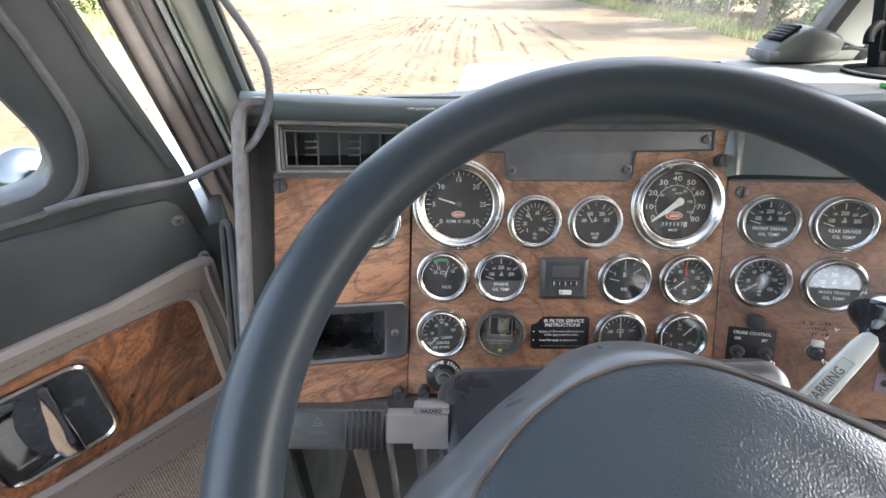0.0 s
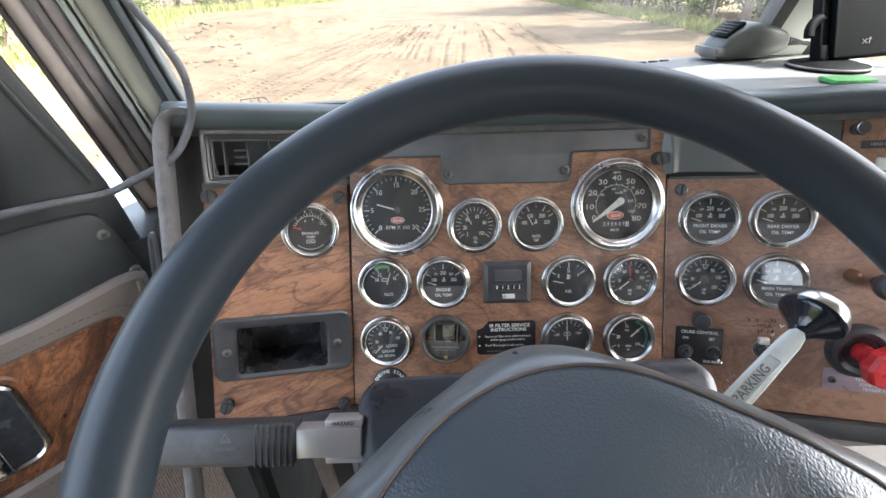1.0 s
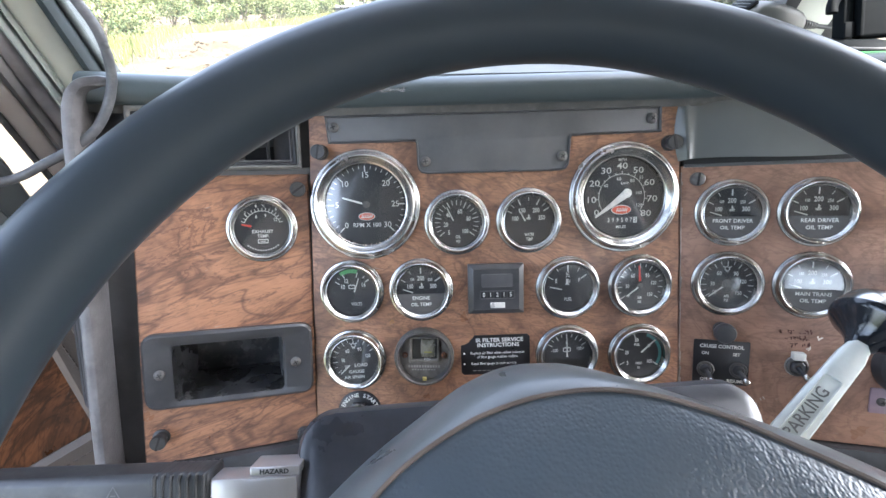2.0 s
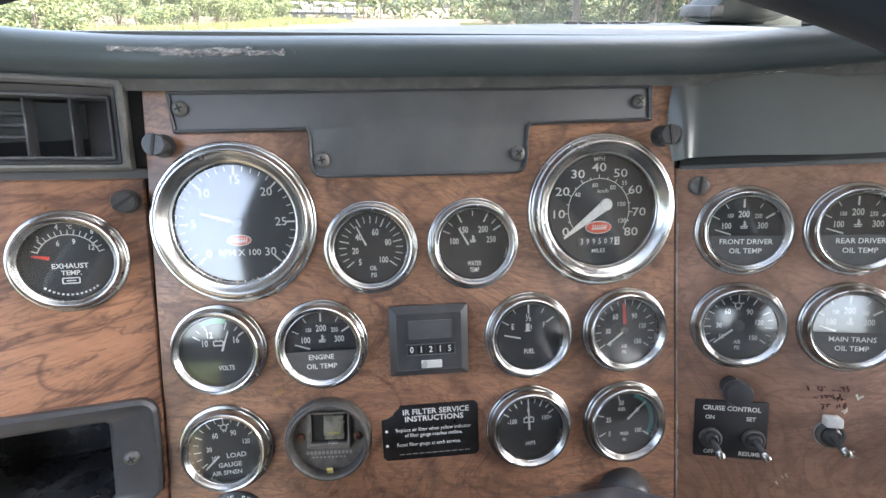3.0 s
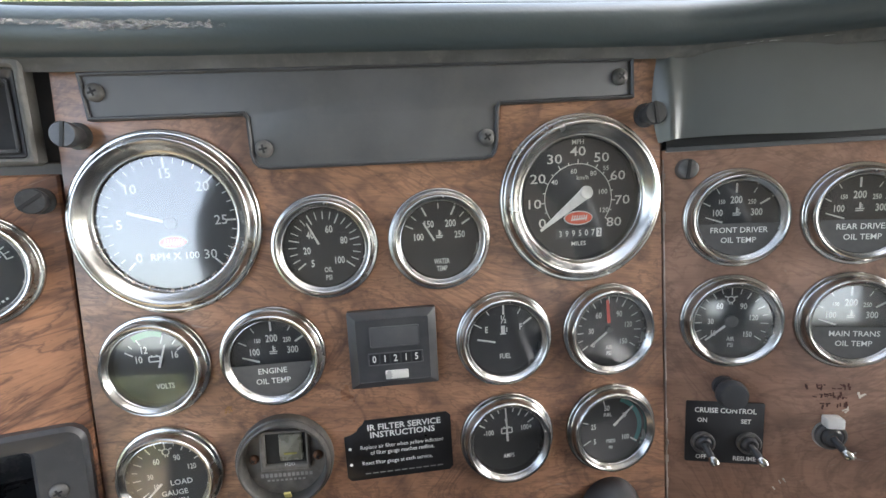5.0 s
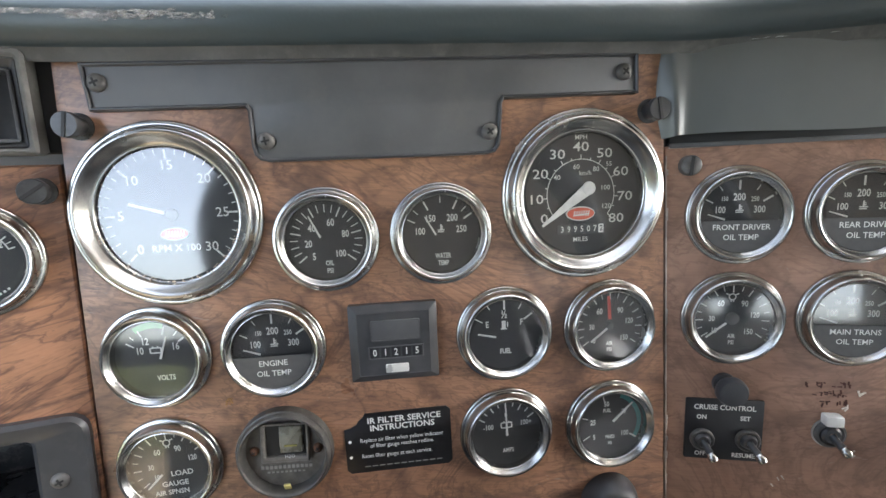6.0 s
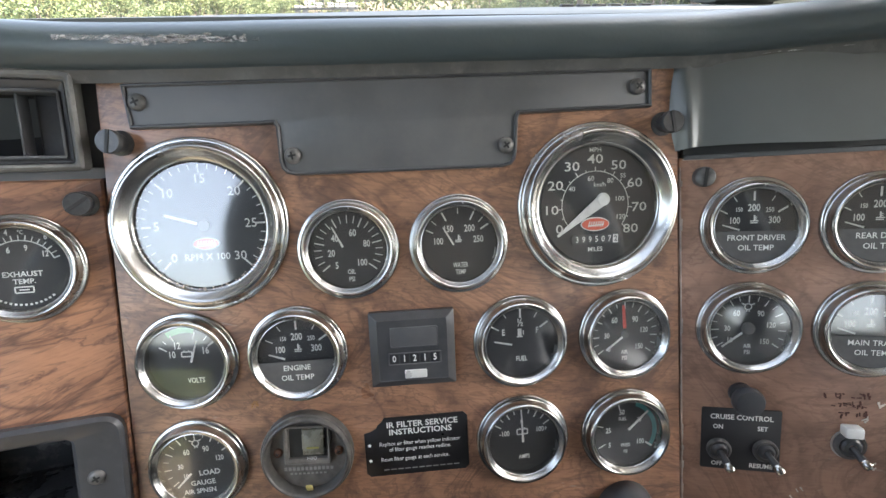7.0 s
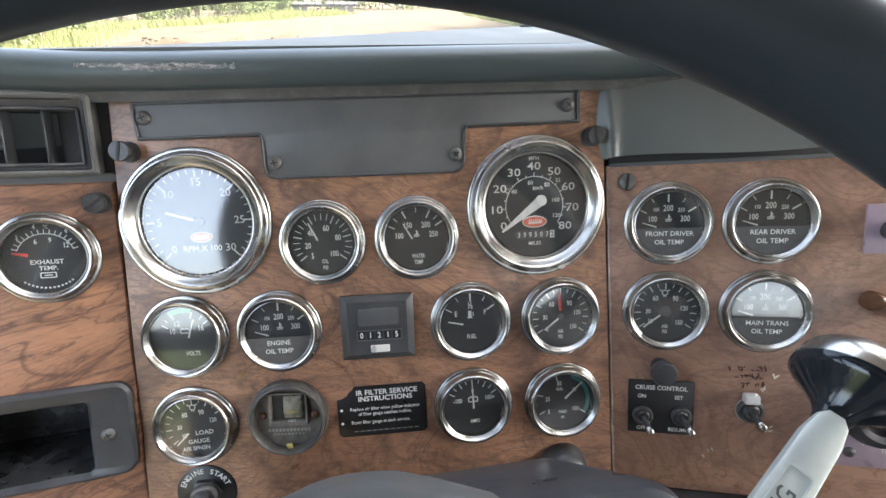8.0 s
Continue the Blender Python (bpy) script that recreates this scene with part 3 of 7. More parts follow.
def add_slot_screw(parent, x, y, a, r=0.0064, h=0.0125):
    """A dark quarter-turn fastener: a slotted head on a thinner neck."""
    m = pose(x, y, 0, 0, 0, a)
    s = part("slotted_screw", lathe([(0, h), (r * 0.94, h), (r, h - 0.0005), (r, h - 0.0042), (r * 0.80, h - 0.0050), (r * 0.78, 0.0016), (r * 1.1, 0.0010), (r * 1.1, 0)], 28, None, m), FASTENER, parent)
    bm = bmesh.new()
    box(bm, m @ Vector((0, 0, h + 0.0001)), (r * 1.95, r * 0.26, 0.0008), 0, 1, m.to_3x3().to_4x4())
    part("slot", bm, HOLE, s)


def cross_screw(m, r=0.0055):
    """A pan-head screw with a cross recess."""
    bm = lathe([(r, 0), (r, 0.0009), (r * 0.85, 0.002), (r * 0.5, 0.0027), (0, 0.0029)], 20, None, m)
    return bm


def cross_recess(m, r=0.0055):
    bm = bmesh.new()
    for a in (0, 90):
        box(bm, m @ Vector((0, 0, 0.0026)), (r * 0.95, r * 0.22, 0.0008), 0, 1, (m @ pose(0, 0, 0, 0, 0, a)).to_3x3().to_4x4())
    return bm


def add_cross_screw(parent, x, y, z, rot, r=0.0047, mat=None):
    m = pose(x, y, z, 0, 0, rot)
    s = part("screw", cross_screw(m, r), mat or SCREW, parent)
    part("cross_recess", cross_recess(m, r), HOLE, s)


# wooden panels
def pierced(outline, holes, z0, z1):
    """A flat sheet with round holes, (x, y, r) each."""
    bm = bmesh.new()
    loops = [outline] + [[(x + r * math.cos(2 * math.pi * k / 48), y + r * math.sin(2 * math.pi * k / 48)) for k in range(48)] for x, y, r in holes]
    for pts in loops:
        vs = [bm.verts.new((x, y, z1)) for x, y in pts]
        for a, b in zip(vs, vs[1:] + vs[:1]):
            bm.edges.new((a, b))
    bmesh.ops.triangle_fill(bm, use_beauty=True, use_dissolve=False, edges=list(bm.edges), normal=(0, 0, 1))
    g = bmesh.ops.extrude_face_region(bm, geom=list(bm.faces))
    bmesh.ops.translate(bm, vec=(0, 0, z0 - z1), verts=[v for v in g["geom"] if isinstance(v, bmesh.types.BMVert)])
    return bm


def wood_panel(name, m, outline, mat, label, screws, opening=None, holes=()):
    t = thing(name, m, label, "instrument panel")
    if holes:
        face = pierced(outline, holes, -0.006, 0.0)
    else:
        face = frame_ring(outline, opening, -0.006, 0.0, 0.0012) if opening else prism(outline, -0.006, 0.0, 0.0012)
    part("face", face, mat, t)
    for x, y, a in screws:
        add_slot_screw(t, x, y, a)
    return t


wood_panel("instrument_panel", PANEL, [(-0.1812, -0.196), (0.1725, -0.196), (0.1612, 0.1085), (-0.1702, 0.1085)], WOOD_C,
                    "worn reddish walnut laminate panel holding the main gauges", [(-0.1611, 0.0762, 80), (0.1528, 0.0763, 100), (-0.162, -0.1905, 40), (0.158, -0.19, 75)],
                    None, [(-0.1232, 0.0282, 0.040), (0.1128, 0.0288, 0.040), (-0.0740, -0.1176, 0.0240)])
left = wood_panel("instrument_panel", LEFT, [(-0.1618, -0.197), (-0.0136, -0.197), (-0.0069, 0.0575), (-0.1474, 0.0575)], WOOD_L,
                  "orange-brown walnut laminate side panel beside the door", [(-0.0166, 0.0438, 35), (-0.1415, 0.050, 90), (-0.1468, -0.171, 70), (-0.0260, -0.191, 60)],
                  [(-0.1375, -0.144), (-0.035, -0.144), (-0.035, -0.088), (-0.1375, -0.088)])
right = wood_panel("instrument_panel", RIGHT, [(0.0062, -0.196), (0.33, -0.196), (0.33, 0.108), (0.1475, 0.108), (0.1475, 0.0555), (-0.0020, 0.0555)], WOOD_R,
                   "scuffed reddish walnut laminate panel angled to the driver", [])
part("round_screw", lathe([(0, 0.0062), (0.0048, 0.0061), (0.0058, 0.0054), (0.0062, 0.004), (0.0062, 0)], 24, None, pose(0.0121, 0.0435, 0)), SCREW, right, "dull grey round-headed screw")
bm = bmesh.new()
box(bm, (0.0121, 0.0435, 0.0060), (0.0018, 0.011, 0.0012), 0, 1, pose(0, 0, 0, 0, 0, -6))
part("slot", bm, HOLE, right)
bm = bmesh.new()
box(bm, (0.0028, -0.075, 0.0006), (0.0012, 0.250, 0.0010), 0.0003, 1, pose(0, 0, 0, 0, 0, 1.87))
box(bm, (0.009, 0.0546, 0.0006), (0.018, 0.0012, 0.0010), 0.0003, 1)
random.seed(31)
for k in range(9):
    y = random.uniform(-0.17, 0.05)
    box(bm, (0.0005 - 0.0326 * y + random.uniform(0, 0.0006), y, 0.0003), (random.uniform(0.0012, 0.0024), random.uniform(0.002, 0.010), 0.0011), 0.0003, 1)
part("edge_trim", bm, worn("chipped_laminate_edge", (0.42, 0.36, 0.31), 0.5, 0, 0.5, 90, 700, 0.1, 0.0003, (0.50, 0.44, 0.38)), right, "chipped pale edge of the laminate")

# cover plate
cover = thing("cover_plate", PANEL, "charcoal T-shaped blanking plate screwed above the gauges", "cover plate")
out = [(-0.1530, 0.0832), (-0.0760, 0.0836), (-0.0748, 0.0815), (-0.0745, 0.0630), (-0.0735, 0.0585), (-0.0708, 0.0556), (-0.0660, 0.0545), (0.0535, 0.0545), (0.0585, 0.0556), (0.0612, 0.0588), (0.0622, 0.0635), (0.0632, 0.0825), (0.0645, 0.0848),
       (0.1438, 0.0862), (0.1432, 0.1084), (-0.1552, 0.1072)]
part("plate", prism(out, 0.0, 0.0035, 0.0010), COVER, cover)
part("raised_border", frame_ring(out, inset(out, 0.0019), 0.0, 0.0052, 0.0007), BLACK, cover)
for x, y, a in ((-0.1478, 0.0973, 20), (0.1350, 0.0980, 50), (-0.0670, 0.0655, 10), (0.0557, 0.0670, 35)):
    add_cross_screw(cover, x, y, 0.0036, a)

# ---- gauges ----
# profiles in millimetres: a rolled flange on the wood, a drawn collar, the lip, and the cone that falls to the glass
RING_SMALL = [(30.2, 0), (30.2, 1.3), (29.8, 2.1), (29.1, 2.5), (28.4, 2.4), (27.9, 2.7), (27.4, 3.8), (27.0, 5.6), (26.8, 7.4), (26.4, 8.4), (25.8, 8.9), (25.2, 8.8), (24.6, 8.1),
              (23.6, 6.4), (23.2, 6.0), (22.9, 6.1), (22.6, 5.8), (22.4, 5.0), (22.4, 0.6)]
RING_BIG = [(50.4, 0), (50.4, 1.6), (49.9, 2.7), (49.0, 3.2), (48.0, 3.1), (47.3, 3.6), (46.6, 4.9), (46.0, 6.6), (45.4, 7.9), (44.6, 8.5), (43.7, 8.6), (42.9, 8.0), (41.8, 6.4),
            (39.2, 3.2), (38.2, 2.3), (37.7, 2.2), (37.3, 2.5), (36.9, 2.2), (36.6, 1.2), (36.4, -4.0)]


def gauge(name, m, r, label, ticks=(), texts=(), needles=(), plate=None, arcs=(), bezel=None, hub=0.12, rot=0.0, extras=None, dial=None, lean=(0.0, 0.0), spread=1.0):
    """A round dial: ring, face, print, pointer and glass. Print is laid out in parts of the face's radius; angles run clockwise from the top."""
    t = thing(name, m @ pose(0, 0, 0, 0, 0, rot), label, "gauge", "gauges of the dashboard")
    zd = 0.0006 if r < 0.04 else -0.0040
    part("bezel", lathe([(a * 0.001, b * 0.001) for a, b in (RING_BIG if r > 0.04 else RING_SMALL)], 72), bezel or CHROME, t, "scratched chrome ring" if bezel is None else "")
    f = 0.0366 if r > 0.04 else 0.0226
    disc = f
    lift = -0.0030 if r > 0.04 else 0.0005
    part("dial", lathe([(f * 1.01, zd - 0.002), (f * 1.01, zd), (0, zd)], 48), dial or DIAL, t)
    f *= spread
    if plate is not None:
        bm = bmesh.new()
        a0 = math.asin(plate)
        pts = [(0.985 * f * math.cos(a), 0.985 * f * math.sin(a)) for a in (math.pi - a0 + (math.pi + 2 * a0) * q / 30 for q in range(31))]
        prism(pts, 0.0051, 0.0055, 0, bm)
        part("name_plate", bm, DIALGREY, t, "dark name plate stuck on the glass")
    bm = bmesh.new()
    z = zd + 0.0006
    for a, r0, r1, w in ticks:
        s, c = math.sin(radians(a)), math.cos(radians(a))
        bar(bm, f * r0 * s, f * r0 * c, f * r1 * s, f * r1 * c, f * w, z)
    for q in texts:
        body, x, y, size = q[:4]
        text(bm, body, f * x, f * y, f * size, 0.0057 if plate is not None and y < plate else z, q[4] if len(q) > 4 else 0, wide=0.74 if len(q) < 6 else q[5], bold=f * size * (0.006 if r > 0.04 else 0.006 if plate is not None and y < plate else 0.022))
    for r0, a0, a1, w, mat in arcs:
        if mat is None:
            arc(bm, f * r0, a0, a1, f * w, z)
        else:
            b2 = bmesh.new()
            arc(b2, f * r0, a0, a1, f * w, zd + 0.0003)
            part("scale_band", b2, mat, t)
    part("print", bm, WHITE, t, "", None, 0)
    for a, r0, r1, w0, w1, mat in needles:
        bm = bmesh.new()
        s, c = math.sin(radians(a)), math.cos(radians(a))
        d = Vector((s, c))
        q = Vector((-c, s))
        pts = [d * f * r0 - q * f * w0, d * f * r0 + q * f * w0, d * f * r1 + q * f * w1, d * f * r1 - q * f * w1]
        prism([tuple(p) for p in pts], zd + 0.0010, zd + 0.0017, 0, bm)
        part("pointer", bm, mat, t)
    if hub:
        part("hub", lathe([(f * hub, zd), (f * hub, zd + 0.0016), (f * hub * 0.7, zd + 0.0022), (0, zd + 0.0022)], 24), DIALGREY, t)
    if extras:
        extras(t, f, zd)
    g = part("glass", lathe([(disc * 0.985, 0.0040 + lift), (disc * 0.5, 0.0042 + lift), (0, 0.0043 + lift)], 40), GLASS, t, "", pose(0, 0, disc * math.sin(radians(abs(lean[0]) + abs(lean[1]))) * 0.7, lean[0], lean[1], 0))
    g.visible_shadow = False
    return t


def fan(a0, a1, n, r0, r1, w, major=1, rm=None, wm=None):
    out = []
    for k in range(n + 1):
        a = a0 + (a1 - a0) * k / n
        big = k % major == 0
        out.append((a, r0 if big else (rm or r0), r1, w if big else (wm or w)))
    return out


def oil_icon(bm, f, x, y, z, s):
    bar(bm, f * (x - s), f * y, f * (x + s), f * y, f * 0.03, z)
    bar(bm, f * x, f * y, f * x, f * (y + s * 1.6), f * 0.04, z)
    bar(bm, f * (x - s), f * (y - s * 0.5), f * (x + s * 0.8), f * (y - s * 0.5), f * 0.03, z)
    for q in (0.5, 1.0):
        bar(bm, f * x, f * (y + s * q), f * (x + s * 0.6), f * (y + s * q), f * 0.025, z)


def battery_icon(bm, f, x, y, z, s):
    for p in ((-s, -s * 0.5, s, -s * 0.5), (-s, s * 0.5, s, s * 0.5), (-s, -s * 0.5, -s, s * 0.5), (s, -s * 0.5, s, s * 0.5), (-s * 0.6, s * 0.7, -s * 0.3, s * 0.7), (s * 0.3, s * 0.7, s * 0.6, s * 0.7)):
        bar(bm, f * (x + p[0]), f * (y + p[1]), f * (x + p[2]), f * (y + p[3]), f * 0.035, z)


def pump_icon(bm, f, x, y, z, s):
    bar(bm, f * (x - s * 0.2), f * (y - s), f * (x - s * 0.2), f * (y + s), f * s * 1.0, z)
    bar(bm, f * (x - s), f * (y - s * 1.1), f * (x + s * 0.6), f * (y - s * 1.1), f * 0.03, z)
    bar(bm, f * (x + s * 0.75), f * (y - s * 0.6), f * (x + s * 0.75), f * (y + s * 0.6), f * 0.03, z)


def icon_part(fn, x, y, s):
    def add(t, f, zd):
        bm = bmesh.new()
        fn(bm, f, x, y, zd + 0.0006, s)
        part("symbol", bm, WHITE, t, "", None, 0)
    return add


SM = 0.030
TEMP_TICKS = [(-62, 0.72, 0.93, 0.03), (-32, 0.78, 0.93, 0.022), (0, 0.68, 0.93, 0.05), (32, 0.78, 0.93, 0.022), (58, 0.68, 0.95, 0.05)]
TEMP_TEXT = [("100", -0.46, 0.14, 0.25), ("150", -0.36, 0.44, 0.16), ("200", 0.0, 0.48, 0.27), ("250", 0.38, 0.42, 0.18), ("300", 0.50, 0.14, 0.26)]


def hand(a, b, w0=0.026, w1=0.016, then=None):
    """A pointer of which only the outer piece shows, from a to b in parts of the face's radius."""
    def add(t, f, zd):
        p, q = Vector(a) * f, Vector(b) * f
        n = Vector((p.y - q.y, q.x - p.x)).normalized() * f
        part("pointer", prism([tuple(v) for v in (p - n * w0, p + n * w0, q + n * w1, q - n * w1)][::-1], zd + 0.0010, zd + 0.0015), WHITE, t)
        if then:
            then(t, f, zd)
    return add


def drum_icon(bm, f, x, y, z, s):
    """A brake drum: a ring between two shoes."""
    for k in range(14):
        p, q = 2 * math.pi * k / 14, 2 * math.pi * (k + 1) / 14
        bar(bm, f * (x + s * math.cos(p)), f * (y + s * math.sin(p)), f * (x + s * math.cos(q)), f * (y + s * math.sin(q)), f * 0.03, z)
    for d in (-1, 1):
        bar(bm, f * (x + d * s * 0.9), f * (y + s * 0.7), f * (x + d * s * 1.9), f * (y + s * 1.1), f * 0.035, z)
    bar(bm, f * (x - s * 0.35), f * (y - s * 1.0), f * (x - s * 0.35), f * (y - s * 1.7), f * 0.03, z)
    bar(bm, f * (x + s * 0.35), f * (y - s * 1.0), f * (x + s * 0.35), f * (y - s * 1.7), f * 0.03, z)


rest_pointer = hand((-0.34, -0.11), (-0.76, 0.035), 0.024, 0.014, icon_part(oil_icon, 0.02, 0.13, 0.10))


def oil_temp(name, m, label, line1, line2, rot=0.0):
    return gauge(name, m, SM, label, TEMP_TICKS, TEMP_TEXT + [(line1, 0, -0.31, 0.21, 0, 0.97), (line2, 0, -0.58, 0.21, 0, 0.97)], [], -0.13, (), None, 0, rot, rest_pointer)


oil_temp("oil_temperature_gauge", local(PANEL, -0.0749, -0.0526), "chrome-ringed engine oil temperature gauge, pointer at rest", "ENGINE", "OIL TEMP")
oil_temp("oil_temperature_gauge", local(RIGHT, 0.0408, 0.0126), "chrome-ringed front driver oil temperature gauge, pointer at rest", "FRONT DRIVER", "OIL TEMP")
oil_temp("oil_temperature_gauge", local(RIGHT, 0.1057, 0.0129), "chrome-ringed rear driver oil temperature gauge, pointer at rest", "REAR DRIVER", "OIL TEMP")
oil_temp("oil_temperature_gauge", local(RIGHT, 0.1059, -0.0515), "chrome-ringed main transmission oil temperature gauge", "MAIN TRANS", "OIL TEMP")

gauge("oil_pressure_gauge", local(PANEL, -0.0399, 0.0099), SM, "chrome-ringed oil pressure gauge reading forty five", fan(-128, 128, 20, 0.64, 0.90, 0.034, 4, 0.70, 0.024),
      [("5", -0.33, -0.42, 0.25), ("20", -0.45, -0.09, 0.25), ("40", -0.34, 0.30, 0.26), ("60", 0.13, 0.43, 0.26), ("80", 0.48, 0.13, 0.25), ("100", 0.33, -0.37, 0.25),
       ("OIL", 0.04, -0.60, 0.18), ("PSI", 0.04, -0.80, 0.18)], [], None, (), None, 0, 0, hand((-0.14, 0.07), (-0.40, 0.62)), lean=(-4, 0))
gauge("water_temperature_gauge", local(PANEL, 0.0261, 0.0099), SM, "chrome-ringed water temperature gauge reading about one sixty",
      [(-65, 0.74, 0.95, 0.03), (-48, 0.78, 0.95, 0.02), (-27, 0.70, 0.95, 0.04), (0, 0.8, 0.95, 0.02), (27, 0.70, 0.95, 0.045), (44, 0.78, 0.95, 0.025), (58, 0.70, 0.95, 0.045)],
      [("100", -0.55, 0.08, 0.25), ("150", -0.27, 0.40, 0.25), ("200", 0.30, 0.40, 0.26), ("250", 0.53, 0.10, 0.25), ("WATER", 0.03, -0.58, 0.19, 0, 0.62), ("TEMP", 0.03, -0.77, 0.19, 0, 0.62)],
      [], None, (), None, 0, 0, hand((-0.14, -0.02), (-0.41, 0.46), then=icon_part(oil_icon, 0.0, 0.10, 0.09)), lean=(-4.5, 0))
gauge("voltmeter", local(PANEL, -0.1398, -0.0526), SM, "chrome-ringed voltmeter with a green band, dusty glass",
      [(-58, 0.58, 0.80, 0.035), (-44, 0.70, 0.82, 0.022), (-27, 0.64, 0.82, 0.035), (18, 0.62, 0.84, 0.030), (40, 0.72, 0.86, 0.025), (55, 0.68, 0.86, 0.045)],
      [("10", -0.38, 0.20, 0.26), ("12", -0.23, 0.44, 0.26), ("16", 0.48, 0.27, 0.26), ("VOLTS", 0.17, -0.54, 0.2)], [], None,
      ((0.86, -32, 16, 0.16, GREEN_ARC),), None, 0, 0, hand((0.10, -0.02), (0.30, 0.56), then=icon_part(battery_icon, 0.0, 0.20, 0.13)))
gauge("fuel_gauge", local(PANEL, 0.0628, -0.0542), SM, "chrome-ringed fuel gauge, pointer below empty",
      [(-60, 0.70, 0.94, 0.03), (-30, 0.80, 0.94, 0.02), (0, 0.68, 0.94, 0.05), (30, 0.78, 0.94, 0.025), (55, 0.66, 0.94, 0.05)],
      [("E", -0.48, 0.28, 0.24), ("½", 0.0, 0.54, 0.30), ("F", 0.47, 0.30, 0.24), ("FUEL", 0.02, -0.5, 0.2)], [], None, (), None, 0, 0,
      hand((-0.25, -0.07), (-0.74, 0.04), 0.022, 0.018, icon_part(pump_icon, 0.0, 0.26, 0.11)), lean=(3.5, 3.0))
AIR_TEXT = [("60", -0.30, 0.42, 0.24), ("90", 0.30, 0.42, 0.24), ("30", -0.52, -0.02, 0.22), ("120", 0.56, 0.10, 0.22), ("150", 0.42, -0.38, 0.22), ("AIR", 0, -0.52, 0.17), ("PSI", 0, -0.70, 0.17)]
gauge("air_pressure_gauge", local(PANEL, 0.1305, -0.0542), SM, "chrome-ringed air pressure gauge with a red pointer", fan(-125, 125, 16, 0.74, 0.94, 0.03, 2, 0.8, 0.02),
      AIR_TEXT + [("0", -0.45, -0.42, 0.22)], [(-4, 0.2, 0.86, 0.042, 0.034, RED), (-128, 0.1, 0.7, 0.025, 0.02, WHITE)], None, (), None, 0.1)
gauge("air_pressure_gauge", local(RIGHT, 0.0408, -0.0525), SM, "chrome-ringed air pressure gauge, pointer at rest", fan(-125, 125, 16, 0.74, 0.94, 0.03, 2, 0.8, 0.02),
      AIR_TEXT + [("10", -0.45, -0.36, 0.22)], [(-130, 0.2, 0.86, 0.025, 0.018, WHITE)], None, (), None, 0.17, 0, icon_part(drum_icon, -0.02, 0.62, 0.085))
gauge("load_gauge", local(PANEL, -0.1407, -0.1196), SM, "chrome-ringed air suspension load gauge, pointer at rest", fan(-125, 62, 12, 0.74, 0.94, 0.03, 2, 0.8, 0.02),
      [("60", -0.28, 0.40, 0.23), ("90", 0.24, 0.44, 0.23), ("30", -0.50, 0.0, 0.21), ("120", 0.56, 0.14, 0.21), ("10", -0.40, -0.30, 0.21), ("LOAD", 0.24, -0.25, 0.21, 0, 1.0),
       ("GAUGE", 0.02, -0.53, 0.20, 0, 1.0), ("AIR SPNSN", -0.09, -0.77, 0.19, 0, 0.95)], [(-132, 0.32, 0.86, 0.03, 0.02, WHITE)], None, (), None, 0, 3, icon_part(drum_icon, 0.0, 0.64, 0.085), lean=(0, 2))
gauge("ammeter", local(PANEL, 0.0629, -0.1200), SM, "chrome-ringed ammeter with its pointer upright", fan(-58, 58, 8, 0.72, 0.93, 0.035, 2, 0.78, 0.03),
      [("-100", -0.52, 0.20, 0.22), ("0", 0, 0.52, 0.22), ("100+", 0.56, 0.24, 0.22), ("AMPS", 0.02, -0.55, 0.18)], [(0, -0.08, 0.90, 0.03, 0.012, WHITE)], None, (), None, 0, 2,
      icon_part(battery_icon, 0.0, 0.22, 0.15))
gauge("fuel_pressure_gauge", local(PANEL, 0.1321, -0.1210), SM, "chrome-ringed fuel pressure gauge with a teal band", [(-120, 0.7, 0.94, 0.03), (-75, 0.7, 0.94, 0.03), (-15, 0.72, 0.94, 0.03), (48, 0.4, 0.9, 0.06), (122, 0.7, 0.94, 0.05)],
      [("5", -0.48, -0.40, 0.22), ("25", -0.52, 0.06, 0.22), ("50", -0.12, 0.60, 0.22), ("75", 0.40, 0.34, 0.2), ("100", 0.44, -0.34, 0.22), ("FUEL", -0.1, 0.40, 0.15), ("PRESS", 0, -0.42, 0.15), ("PSI", 0, -0.62, 0.13)],
      [(46, 0.1, 0.66, 0.03, 0.02, WHITE)], None, ((0.88, 20, 125, 0.13, TEAL),), None, 0)


def exhaust_extra(t, f, zd):
    bm = bmesh.new()
    z = zd + 0.0006
    for p in ((-0.18, -0.44, 0.18, -0.44), (-0.18, -0.58, 0.18, -0.58), (-0.18, -0.44, -0.18, -0.58), (0.18, -0.44, 0.18, -0.58), (-0.1, -0.51, 0.1, -0.51)):
        bar(bm, *(f * q for q in p), f * 0.03, z)
    for k in range(-6, 7):
        a = radians(270 + k * 6.5)
        bar(bm, f * 0.88 * math.cos(a - 0.03), f * 0.88 * math.sin(a - 0.03), f * 0.88 * math.cos(a + 0.03), f * 0.88 * math.sin(a + 0.03), f * 0.05, z)
    part("small_print", bm, WHITE, t, "", None, 0)


